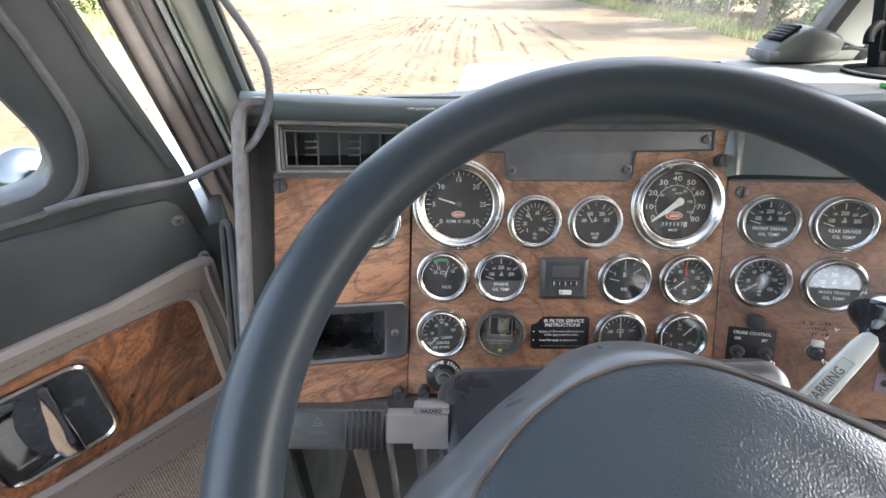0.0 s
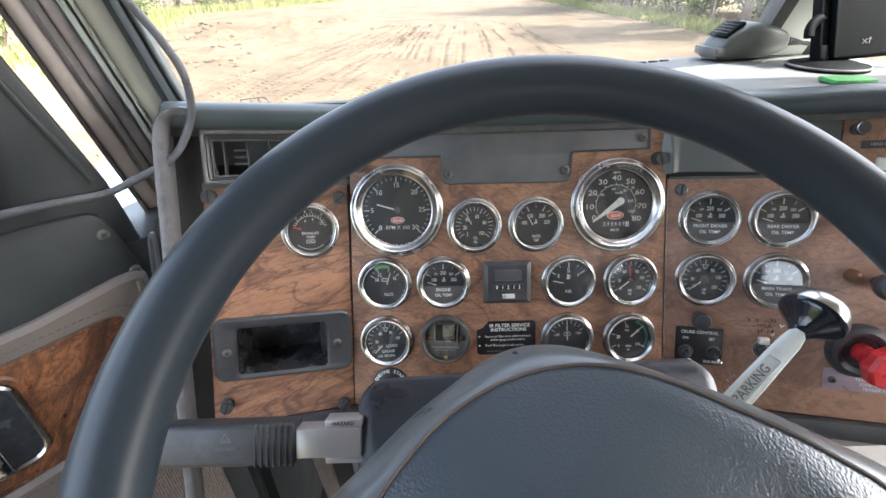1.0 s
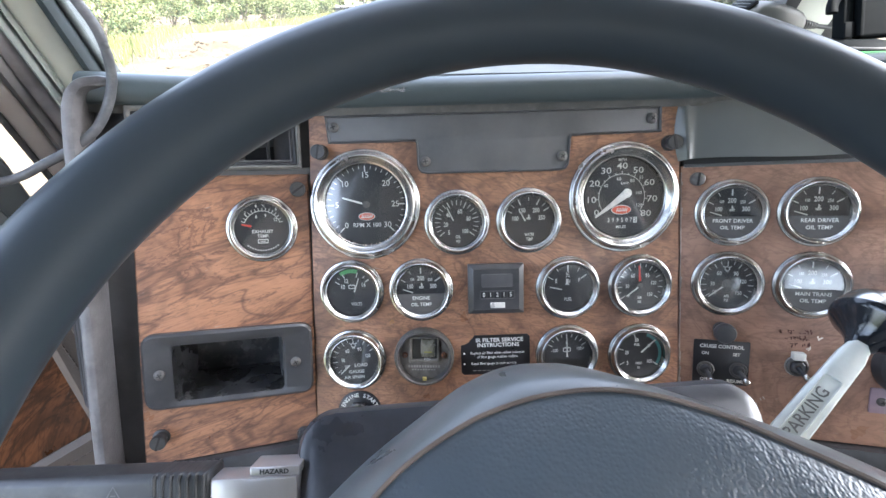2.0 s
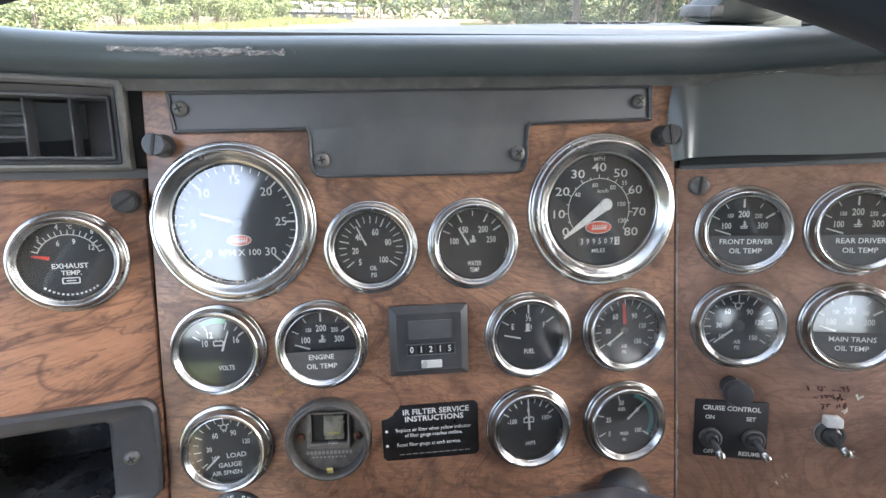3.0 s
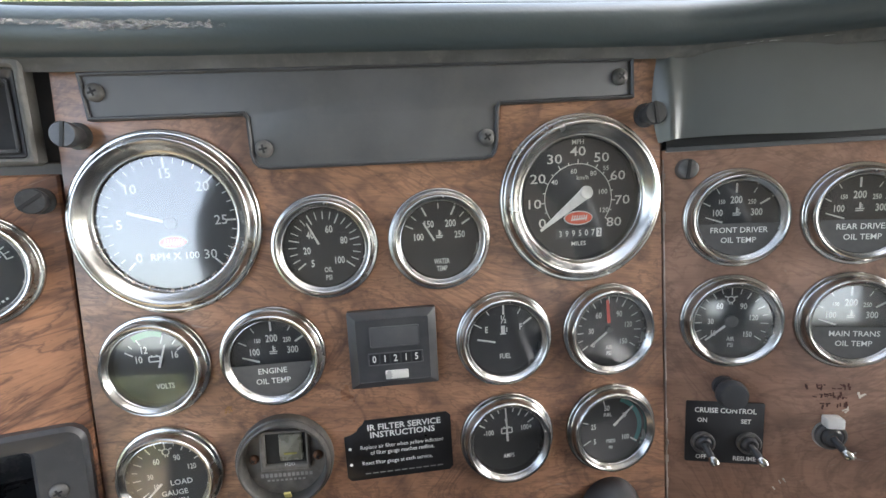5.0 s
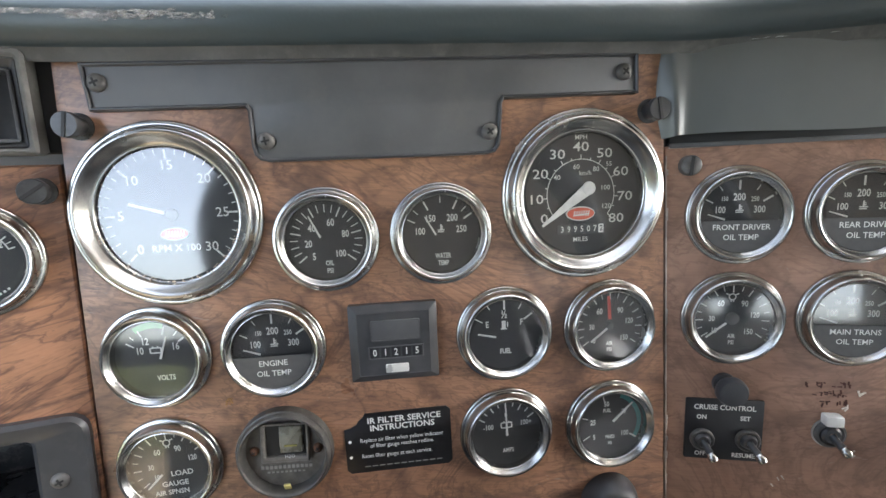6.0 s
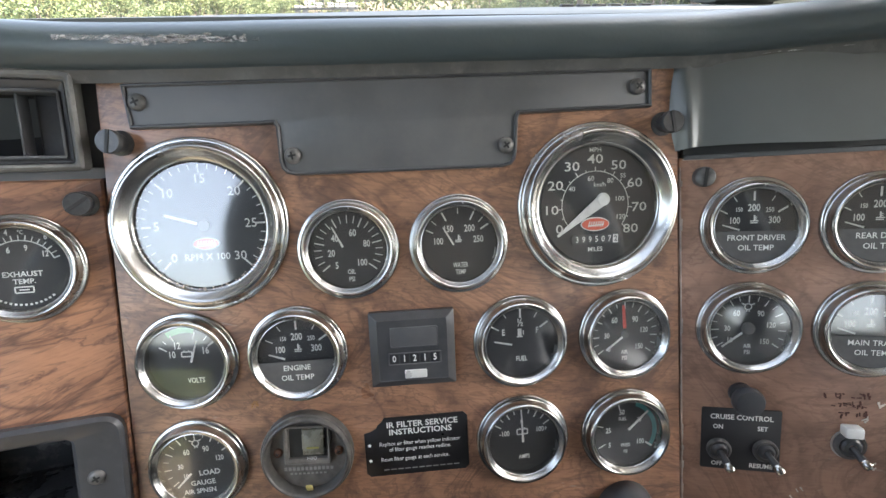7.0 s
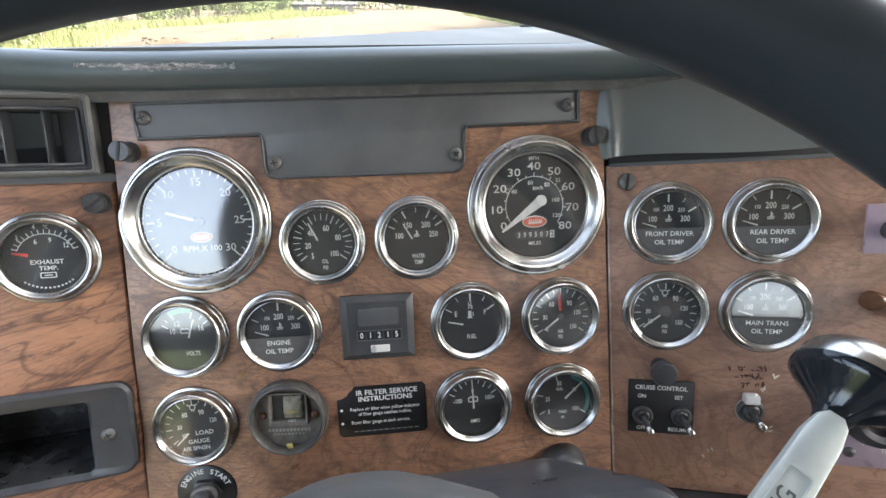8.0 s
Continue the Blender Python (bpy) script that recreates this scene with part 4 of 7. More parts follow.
gauge("exhaust_temperature_gauge", local(LEFT, -0.0488, 0.0101), SM, "chrome-ringed exhaust temperature gauge with a red pointer", fan(-70, 70, 14, 0.68, 0.82, 0.028, 2, 0.70, 0.02),
      [("4", -0.22, 0.88, 0.19), ("°C", 0.05, 0.88, 0.14), ("6", 0.52, 0.76, 0.19), ("6", -0.22, 0.46, 0.2), ("9", 0.12, 0.50, 0.2), ("12", 0.48, 0.34, 0.2), ("2", -0.62, 0.6, 0.16), ("EXHAUST", 0, -0.13, 0.18, 0, 1.0),
       ("TEMP.", 0.02, -0.31, 0.17, 0, 1.0)], [(-78, 0.42, 0.78, 0.045, 0.022, RED)], None, ((0.69, -70, 70, 0.025, None),), None, 0, -2, exhaust_extra, lean=(-4, 0))

BIG = 0.0491


def badge(t, f, zd, y, w, h):
    pts = [(f * w * math.cos(2 * math.pi * k / 28), f * (y + h * math.sin(2 * math.pi * k / 28))) for k in range(28)]
    o = part("badge", prism(pts, zd, zd + 0.0006, 0.0002), WHITE, t, "pale oval badge border")
    part("badge_field", prism([(x * 0.93, f * y + (q - f * y) * 0.84) for x, q in pts], zd + 0.0006, zd + 0.0010), ORANGE, o, "orange-red oval field")
    bm = bmesh.new()
    for k in range(7):
        bar(bm, f * (-0.13 + 0.042 * k), f * (y - 0.045), f * (-0.105 + 0.042 * k), f * (y + 0.05), f * 0.018, zd + 0.0013)
    bar(bm, -f * 0.14, f * (y - 0.03), f * 0.15, f * (y - 0.005), f * 0.02, zd + 0.0013)
    part("badge_bars", bm, WHITE, o, "", None, 0)


def tach_extra(t, f, zd):
    badge(t, f, zd, -0.30, 0.21, 0.10)
    rng = random.Random(17)
    bm = bmesh.new()
    for k in range(90):
        a = radians(rng.uniform(185, 345))
        q = rng.uniform(0.0362, 0.0380)
        s = rng.uniform(0.0002, 0.0006)
        box(bm, (q * math.cos(a), q * math.sin(a), 0.0022 + 0.4 * s + max(0, q - 0.0374) * 0.6), (s * rng.uniform(1, 2), s, s), 0, 1, pose(0, 0, 0, 0, 0, rng.uniform(0, 180)))
    tagged(part("rim_dust", bm, worn("pale_crumbs", (0.5, 0.40, 0.33), 0.7), t, "pale crumbs of dust caught inside the ring", None, 0), kind="stuff")


tach_ticks = []
for k in range(31):
    a = -135 + 9 * k
    tach_ticks.append((a, 0.82 if k % 5 == 0 else 0.89, 0.97, 0.028 if k % 5 == 0 else 0.014))
NUM = [(str(5 * k), 0.735 * math.sin(radians(-135 + 45 * k)), 0.735 * math.cos(radians(-135 + 45 * k)), 0.205, 0, 1.0) for k in range(7)]
gauge("tachometer", local(PANEL, -0.1232, 0.0282), BIG, "large chrome-ringed tachometer with an oval red badge", tach_ticks, NUM + [("RPM X 100", 0, -0.52, 0.155, 0, 1.0)],
      [(-73, 0.1, 0.62, 0.022, 0.02, WHITE)], None, (), None, 0.09, 0, tach_extra, lean=(0, -2.4))


def speed_extra(t, f, zd):
    part("pointer_hub", lathe([(f * 0.115, zd + 0.0008), (f * 0.115, zd + 0.0018), (f * 0.10, zd + 0.0023), (0, zd + 0.0024)], 32, None, pose(0.136 * f, 0.102 * f, 0)), WHITE, t, "round white pointer hub")
    badge(t, f, zd, -0.33, 0.26, 0.125)
    bm = bmesh.new()
    box(bm, (0, -0.60 * f, zd + 0.0003), (f * 0.84, f * 0.17, 0.0006), 0.0001, 1)
    o = part("odometer_window", bm, BLACK, t)
    bm = bmesh.new()
    for k, d in enumerate("399507"):
        text(bm, d, f * (-0.33 + 0.118 * k), -0.60 * f, f * 0.15, zd + 0.0009, 0, wide=0.85, bold=f * 0.002)
    part("odometer_digits", bm, WHITE, o, "", None, 0)
    bm = bmesh.new()
    box(bm, (f * 0.37, -0.60 * f, zd + 0.0007), (f * 0.09, f * 0.15, 0.0006), 0, 1)
    w = part("tenths_wheel", bm, WHITE, o)
    bm = text(bmesh.new(), "2", f * 0.37, -0.60 * f, f * 0.14, zd + 0.0012, 0, wide=0.85, bold=f * 0.002)
    part("tenths_digit", bm, DIAL, o, "", None, 0)


spd_ticks = [(-126 + 15.75 * k, 0.60, 0.64 if k % 2 else 0.675, 0.016) for k in range(17)]
SN = [(str(10 * k), 0.80 * math.sin(radians(-126 + 31.5 * k)), 0.80 * math.cos(radians(-126 + 31.5 * k)) + (0.07 if k == 0 else 0.03 if k == 8 else 0.0), 0.225, 0, 1.28) for k in range(9)]
KM = [("40", -0.42, 0.30, 0.12, 0, 1.0), ("60", -0.08, 0.47, 0.12, 0, 1.0), ("80", 0.27, 0.42, 0.12, 0, 1.0), ("100", 0.44, 0.10, 0.12, 0, 1.0), ("120", 0.46, -0.22, 0.12, 0, 1.0)]
gauge("speedometer", local(PANEL, 0.1128, 0.0288), BIG, "large chrome-ringed speedometer with a white pointer at zero", spd_ticks,
      SN + KM + [("MPH", 0, 0.96, 0.11, 0, 1.0), ("km/h", 0.08, 0.36, 0.11, 0, 1.0), ("55", 0.50, 0.50, 0.11, 0, 1.0), ("MILES", 0, -0.78, 0.11, 0, 1.0)],
      [(-127, -0.17, 0.86, 0.105, 0.018, WHITE)], None, ((0.60, -126, 126, 0.014, None),), None, 0, 0, speed_extra, lean=(-2.5, 0.5), spread=0.965)

# ---- filter indicator, hour meter, sticker, switches ----
fm = thing("filter_indicator", local(PANEL, -0.0740, -0.1176, 0, -2), "dark round air filter restriction indicator with a clear window", "gauge")
RINGPL = worn("scuffed_ring_plastic", (0.062, 0.059, 0.054), 0.42, 0, 0.4, 90, 900, 0.2, 0.0003, (0.17, 0.155, 0.13))
WELL = worn("dusty_indicator_face", (0.150, 0.136, 0.118), 0.5, 0, 0.35, 120, 900, 0.15, 0.0002, (0.24, 0.22, 0.19))
RUST = worn("rusty_screw", (0.14, 0.062, 0.030), 0.7, 0, 0.5, 300, 900, 0.3, 0.0002, (0.05, 0.035, 0.03))
part("bezel", lathe([(0.0285, 0), (0.0285, 0.0045), (0.0280, 0.0058), (0.0272, 0.0062), (0.0268, 0.0078), (0.0262, 0.0088), (0.0253, 0.0091), (0.0246, 0.0086), (0.0242, 0.0074), (0.0237, 0.0040), (0.0235, -0.0040)], 56), RINGPL, fm, "scuffed black plastic ring")
part("face", lathe([(0.0236, -0.0025), (0.0236, 0.0008), (0, 0.0008)], 40), WELL, fm)
part("window_frame", frame_ring(rrect(0.0285, 0.0250, 0.0010, 3, (0.0, 0.0065)), rrect(0.0240, 0.0210, 0.0008, 3, (0.0005, 0.0080)), 0.0005, 0.0042, 0.0008), WELL, fm, "square clear-edged frame")
part("window_floor", prism(rrect(0.0240, 0.0210, 0.0008, 3, (0.0005, 0.0080)), 0.0004, 0.0012), worn("smoky_window", (0.05, 0.048, 0.043), 0.25), fm)
part("indicator", prism(rrect(0.0135, 0.0175, 0.0012, 3, (0.0035, 0.0085)), 0.0010, 0.0040, 0.0015), worn("olive_indicator", (0.17, 0.165, 0.13), 0.28, 0, 0.3, 150, 900, 0.05), fm, "dull olive-grey clear cup")
bm = bmesh.new()
box(bm, (0.0035, 0.0050, 0.0041), (0.0075, 0.0011, 0.0006))
part("yellow_line", bm, worn("dull_yellow", (0.34, 0.31, 0.09), 0.5), fm)
part("print", text(bmesh.new(), "H2O", 0.0030, -0.0015, 0.0030, 0.0049, 0, wide=1.0), WHITE, fm, "", None, 0)
bm = bmesh.new()
for k in range(12):
    box(bm, (-0.0145 + 0.0026 * k, -0.0105, 0.0010), (0.0017, 0.0022, 0.0005))
for k in range(9):
    box(bm, (-0.0110 + 0.0026 * k, -0.0138, 0.0010), (0.0015, 0.0010, 0.0005))
part("raised_bars", bm, worn("worn_raised_bars", (0.30, 0.285, 0.255), 0.6), fm, "raised worn letter bars")
for x in (-0.0185, 0.0190):
    add_cross_screw(fm, x, 0.001, 0.0008, 30, 0.0028, RUST)
bm = bmesh.new()
box(bm, (0.0005, -0.0225, 0.0040), (0.0040, 0.0085, 0.0016), 0.0005, 2, pose(0, 0, 0, 35, 0, 0))
part("reset_tab", bm, worn("yellow_tab", (0.5, 0.42, 0.14), 0.5), fm, "small yellow tab")

hm = thing("hour_meter", local(PANEL, -0.0050, -0.0528, 0, 0), "square black hour meter with white digit wheels", "hour meter")
part("case", prism(rrect(0.0520, 0.0470, 0.0008, 2), 0, 0.0035, 0.0), BLACK, hm)
part("bevelled_face", frame_ring(rrect(0.0520, 0.0470, 0.0008, 2), rrect(0.0415, 0.0375, 0.0008, 2), 0.0035, 0.0042, 0.0003, None, None, 0.0068), BLACK, hm)
part("face", prism(rrect(0.0416, 0.0376, 0.0006, 2), 0.003, 0.0066), BLACK, hm)
part("blank_window", prism(rrect(0.0285, 0.0118, 0.001, 3, (0.001, 0.0082)), 0.0066, 0.0070, 0.0002), COVER, hm, "blank grey window")
part("window_border", frame_ring(rrect(0.0292, 0.0125, 0.0014, 3, (0.001, 0.0082)), rrect(0.0280, 0.0113, 0.001, 3, (0.001, 0.0082)), 0.0066, 0.0073, 0.0001), GREY, hm)
for k, d in enumerate("01215"):
    x = -0.0115 + 0.0062 * k
    w = part("digit_wheel", prism(rrect(0.0052, 0.0062, 0.0004, 2, (x, -0.0052)), 0.0064, 0.0069, 0.0001), DIAL, hm)
    part("digit", text(bmesh.new(), d, x, -0.0052, 0.0058, 0.0071, 0, wide=0.8, bold=0.00008), WHITE, w, "", None, 0)
part("digit_border", frame_ring(rrect(0.0325, 0.0076, 0.0006, 2, (0.0010, -0.0052)), rrect(0.0310, 0.0066, 0.0004, 2, (0.0010, -0.0052)), 0.0066, 0.0073, 0.0001), GREY, hm)
bm = bmesh.new()
box(bm, (0.0012, -0.0150, 0.0072), (0.0136, 0.0052, 0.0018), 0.0007, 2)
part("metal_tag", bm, worn("dull_tag_metal", (0.78, 0.77, 0.72), 0.3, 0.35, 0.1, 60, 2000, 0.02), hm, "small bright metal tag")

st = thing("instruction_sticker", local(PANEL, -0.0052, -0.1182, 0.0, 0.6), "black air filter service sticker with one torn corner", "sticker")
part("film", prism([(-0.031, -0.0195), (0.030, -0.0195), (0.0325, -0.0170), (0.0325, 0.0172), (0.030, 0.0196), (-0.0205, 0.0196), (-0.0218, 0.0172), (-0.0246, 0.0150), (-0.0258, 0.0128), (-0.0296, 0.0108), (-0.0335, 0.0100), (-0.0335, -0.017)],
                   0.0, 0.0007, 0.0001), worn("sticker_black", (0.012, 0.012, 0.013), 0.35), st)
bm = bmesh.new()
z = 0.0009
text(bm, "IR FILTER SERVICE", 0.0035, 0.0145, 0.0054, z, 0, wide=1.06, bold=0.00010)
text(bm, "INSTRUCTIONS", 0.0022, 0.0096, 0.0054, z, 0, wide=1.06, bold=0.00010)
text(bm, "Replace air filter when yellow indicator", 0.0015, 0.0020, 0.0037, z, 0, wide=0.88)
text(bm, "of filter gauge reaches redline.", 0.0015, -0.0020, 0.0037, z, 0, wide=0.88)
text(bm, "Reset filter gauge at each service.", -0.0020, -0.0085, 0.0037, z, 0, wide=0.88)
for y in (0.0020, -0.0085):
    q = [bm.verts.new((-0.0305 + 0.0010 * math.cos(a), y + 0.0010 * math.sin(a), z)) for a in (k * math.pi / 5 for k in range(10))]
    bm.faces.new(q)
part("print", bm, WHITE, st, "", None, 0)
bm = bmesh.new()
for k in range(11):
    bar(bm, -0.0225 + 0.0045 * k, -0.0155, -0.0190 + 0.0045 * k, -0.0155, 0.0007, z)
part("fine_print", bm, worn("worn_grey_print", (0.19, 0.19, 0.18), 0.5), st, "", None, 0)


def collar_switch(name, m, r, label, title):
    t = thing(name, m, label, "switch")
    part("plate", lathe([(r, 0), (r, 0.0010), (r * 0.97, 0.0014), (0, 0.0014)], 48), worn(name + "_plate", (0.015, 0.015, 0.017), 0.4), t, "black name disc")
    part("hex_nut", lathe([(0.0115, 0.0014), (0.0115, 0.0045), (0.0105, 0.0052), (0.007, 0.0052)], 6), FASTENER, t, "blackened nut")
    part("collar", lathe([(0.0095, 0.005), (0.0095, 0.0065), (0.0085, 0.0085), (0.0068, 0.009), (0.006, 0.008)], 32), SCREW, t, "dull steel collar")
    part("button", lathe([(0.0066, 0.006), (0.0066, 0.013), (0.0060, 0.0145), (0.003, 0.0152), (0, 0.0153)], 32), BLACK, t, "black push button")
    bm = bmesh.new()
    n = len(title)
    for k, ch in enumerate(title):
        a = -66 + 132 * k / (n - 1)
        text(bm, ch, r * 0.80 * math.sin(radians(a)), r * 0.80 * math.cos(radians(a)), 0.0056, 0.0017, -a, bold=0.0001)
    part("print", bm, WHITE, t, "", None, 0)


collar_switch("engine_start_switch", local(PANEL, -0.1385, -0.1725), 0.0212, "round black engine start push button with a dull collar", "ENGINE START")
ky = thing("ignition_switch", local(PANEL, 0.1318, -0.176), "black ignition switch with a key slot", "switch")
part("body", lathe([(0.019, 0), (0.019, 0.004), (0.0165, 0.012), (0.0145, 0.016), (0.0125, 0.017), (0.009, 0.0165)], 40), BLACK, ky)
part("cylinder", lathe([(0.0092, 0.014), (0.0092, 0.0172), (0.0082, 0.018), (0, 0.018)], 32), STEEL, ky, "steel lock cylinder")
bm = bmesh.new()
box(bm, (0, 0, 0.0181), (0.0075, 0.0020, 0.0006), 0.0001, 1, pose(0, 0, 0, 0, 0, 60))
part("key_slot", bm, HOLE, ky)

# the bit of crumbs stuck to the wood
bm = bmesh.new()
random.seed(4)
for k in range(16):
    a, r = random.uniform(0, 6.3), abs(random.gauss(0, 0.0017))
    box(bm, (r * math.cos(a), r * math.sin(a), 0.0003), (random.uniform(0.0005, 0.0012),) * 2 + (0.0006,), 0.0001, 1, pose(0, 0, 0, 0, 0, random.uniform(0, 90)))
solid("dirt_fleck", bm, worn("straw_crumbs", (0.36, 0.20, 0.085), 0.8), "tan straw crumbs stuck to the laminate", "dirt", local(PANEL, -0.1035, -0.0827, 0.0002))

# ---- vent and pocket on the left panel ----
bm = bmesh.new()
box(bm, (-0.0755, 0.0602, -0.0035), (0.145, 0.0068, 0.005), 0.0008, 1)
part("filler_strip", bm, COVER, left, "dusty dark strip under the vent")
vent = thing("air_vent", LEFT, "black rectangular air vent with upright vanes", "air vent")
o, i = rrect(0.132, 0.0515, 0.002, 3, (-0.0775, 0.0878)), rrect(0.1165, 0.0363, 0.0015, 3, (-0.0773, 0.0864))
mid = rrect(0.1245, 0.0440, 0.0018, 3, (-0.0775, 0.0872))
part("outer_frame", frame_ring(o, mid, -0.004, 0.010, 0.0014), worn("dusty_vent_plastic", (0.105, 0.103, 0.096), 0.5, 0, 0.35, 30, 700, 0.15, 0.0003, (0.26, 0.25, 0.225)), vent, "dusty grey-black frame")
part("middle_frame", frame_ring(mid, i, -0.004, 0.0070, 0.001, None, None, 0.0045), BLACK, vent)
part("inner_frame", frame_ring(i, inset(i, 0.0018), -0.004, 0.0050, 0.0005), GREY, vent, "scuffed grey inner frame")
bm = bmesh.new()
box(bm, (-0.0773, 0.0864, -0.033), (0.119, 0.038, 0.002))
for y in (0.0675, 0.1053):
    box(bm, (-0.0773, y, -0.018), (0.119, 0.002, 0.03))
part("duct", bm, HOLE, vent)
for k in range(5):
    bm = bmesh.new()
    x = -0.1245 + 0.0213 * k
    box(bm, (x, 0.0864, -0.0055), (0.0012, 0.0335, 0.011), 0.0004, 1, pose(0, 0, 0, 0, -6, 0))
    prism([(x - 0.0032, 0.0690), (x + 0.0012, 0.0690), (x + 0.0008, 0.0722)], -0.006, -0.001, 0, bm)
    if k in (1, 3):
        for q in (-0.0065, 0.0, 0.0065):
            box(bm, (x - 0.0065, 0.0874 + q, -0.003), (0.012, 0.0022, 0.006), 0.0006, 1)
    part("vane", bm, BLACK, vent)

PC = pose(-0.0838, -0.1120, 0, 0, 0, -1.7) @ pose(0.0838, 0.1120, 0)
pocket = thing("storage_pocket", LEFT @ PC, "empty black plastic storage pocket with two screws", "storage pocket")
pc = (-0.0838, -0.1120)
o, i = rrect(0.1405, 0.0680, 0.010, 4, pc), rrect(0.0915, 0.0510, 0.003, 4, (-0.0857, -0.1150))
part("bezel", frame_ring(o, i, 0.0, 0.0068, 0.0022, None, None, 0.0052), BLACK, pocket)
bm = bmesh.new()
w, h, d, cx, cy = 0.0915, 0.0510, 0.060, -0.0857, -0.1150
vs = []
for z, k in ((0.003, 1.0), (-d, 0.84)):
    vs.append([bm.verts.new((cx + sx * w / 2 * k, cy + sy * h / 2 * k, z)) for sx, sy in ((1, 1), (-1, 1), (-1, -1), (1, -1))])
for k in range(4):
    bm.faces.new((vs[0][k], vs[0][(k + 1) % 4], vs[1][(k + 1) % 4], vs[1][k]))
bm.faces.new(vs[1])
part("tray", bm, worn("dusty_tray", (0.028, 0.029, 0.031), 0.26, 0, 0.3, 30, 400, 0.1, 0.0003, (0.22, 0.21, 0.19), 0.5, 0.14), pocket, "dusty black tray", None, 0)
for x, y in ((-0.1410, -0.1138), (-0.0290, -0.1142)):
    add_cross_screw(pocket, x, y, 0.0055, 25, 0.0046)

# ---- right panel fittings ----
sheet = thing("radio_blank", RIGHT, "loose grey plastic sheet covering the radio slot, its end curled", "cover plate")
bm = bmesh.new()
cols = []
for k in range(41):
    t = k / 40
    x = -0.0095 + 0.155 * t
    lift = 0.0050 * math.exp(-((t - 0.060) / 0.026) ** 2) + 0.0025 * math.sin(t * 5.0)
    ytop = 0.1112 - 0.0012 * math.sin(t * 9) - (0.004 * (1 - t / 0.06) if t < 0.06 else 0)
    ybot = 0.0612 + 0.0008 * math.sin(t * 7) - (0.002 * (1 - t / 0.08) if t < 0.08 else 0)
    col = []
    for q in range(7):
        y = ytop + (ybot - ytop) * q / 6
        col.append((x + 0.004 * (q / 6 - 0.5) * (t < 0.1), y, 0.004 + lift + 0.002 * math.sin(q / 6 * math.pi)))
    cols.append(col)
f = [[bm.verts.new(p) for p in c] for c in cols]
b = [[bm.verts.new((p[0], p[1], p[2] - 0.0012)) for p in c] for c in cols]
for g, flip in ((f, False), (b, True)):
    for k in range(40):
        for q in range(6):
            v = (g[k][q], g[k][q + 1], g[k + 1][q + 1], g[k + 1][q])
            bm.faces.new(v[::-1] if flip else v)
part("sheet", bm, worn("scuffed_grey_sheet", (0.100, 0.108, 0.104), 0.33, 0, 0.16, 9, 300, 0.08, 0.0003, None, 0.6, 0.06), sheet, "", None, 60)
bm = bmesh.new()
box(bm, (0.0735, 0.083, -0.004), (0.146, 0.053, 0.004))
part("slot_backing", bm, HOLE, sheet)
# near-black bar painted in for the dark gap below the sheet
bm = bmesh.new()
box(bm, (0.0735, 0.0600, -0.0010), (0.146, 0.0058, 0.003), 0.0005)
part("slot_gap_shade", bm, HOLE, sheet)
bm = bmesh.new()
box(bm, (0.0735, 0.0556, 0.0003), (0.146, 0.0028, 0.0026), 0.0006)
part("slot_ledge", bm, COVER, sheet, "dusty grey ledge under the slot")
# the torn lip above the sheet, rubbed white
bm = bmesh.new()
rl = random.Random(8)
for k in range(46):
    x = 0.012 + 0.003 * k
    prism([(x, 0.1118), (x + rl.uniform(0.003, 0.007), 0.1122 + rl.uniform(-0.0002, 0.0004)), (x + rl.uniform(0.002, 0.005), 0.1124 + rl.uniform(0.0001, 0.0009))], 0.0056, 0.0064 + rl.uniform(0, 0.0008), 0, bm)
part("torn_edge", bm, worn("rubbed_white_edge", (0.34, 0.34, 0.33), 0.6, 0, 0.5, 120, 900, 0.2, 0.0003), sheet, "rubbed pale torn edge")

cc = thing("cruise_control", local(RIGHT, 0.0397, -0.1284), "black cruise control plate with two toggle switches", "switch plate")
part("plate", prism(rrect(0.0465, 0.0425, 0.001, 2), 0, 0.0012, 0.0002), worn("cruise_black", (0.015, 0.015, 0.017), 0.4), cc)
for s, x, y, q in (("CRUISE CONTROL", 0, 0.0155, 0.0048), ("ON", -0.0135, 0.0085, 0.0042), ("SET", 0.0125, 0.0085, 0.0042), ("OFF", -0.0135, -0.0175, 0.0042), ("RESUME", 0.0125, -0.0175, 0.0042)):
    part("print", text(bmesh.new(), s, x, y, q, 0.0015, 0, wide=0.92, bold=0.0001), WHITE, cc, "", None, 0)


def toggle(parent, x, y, rx, ry, nut=0.0074):
    base = part("toggle_nut", lathe([(nut, 0.001), (nut, 0.0030), (nut * 0.92, 0.0038), (nut * 0.80, 0.0040), (nut * 0.72, 0.0034), (nut * 0.70, 0.0012)], 28, None, pose(x, y, 0)), SCREW, parent, "dull ring nut")
    part("bushing", lathe([(nut * 0.70, 0.0012), (nut * 0.66, 0.0044), (nut * 0.50, 0.0056), (0.0022, 0.0056)], 24, None, pose(x, y, 0)), BLACK, base, "black bushing")
    m = pose(x, y, 0.0035, rx, ry, 0)
    part("toggle_lever", lathe([(0.0020, 0), (0.0021, 0.004), (0.0024, 0.0085)], 16, None, m), BLACK, base, "black toggle")
    part("toggle_tip", lathe([(0.0024, 0.0085), (0.0029, 0.0100), (0.0030, 0.0122), (0.0022, 0.0138), (0, 0.0142)], 16, None, m), CHROME, base, "bright rounded tip")


toggle(cc, -0.0128, -0.0070, 42, 26)
toggle(cc, 0.0145, -0.0060, 40, 32)
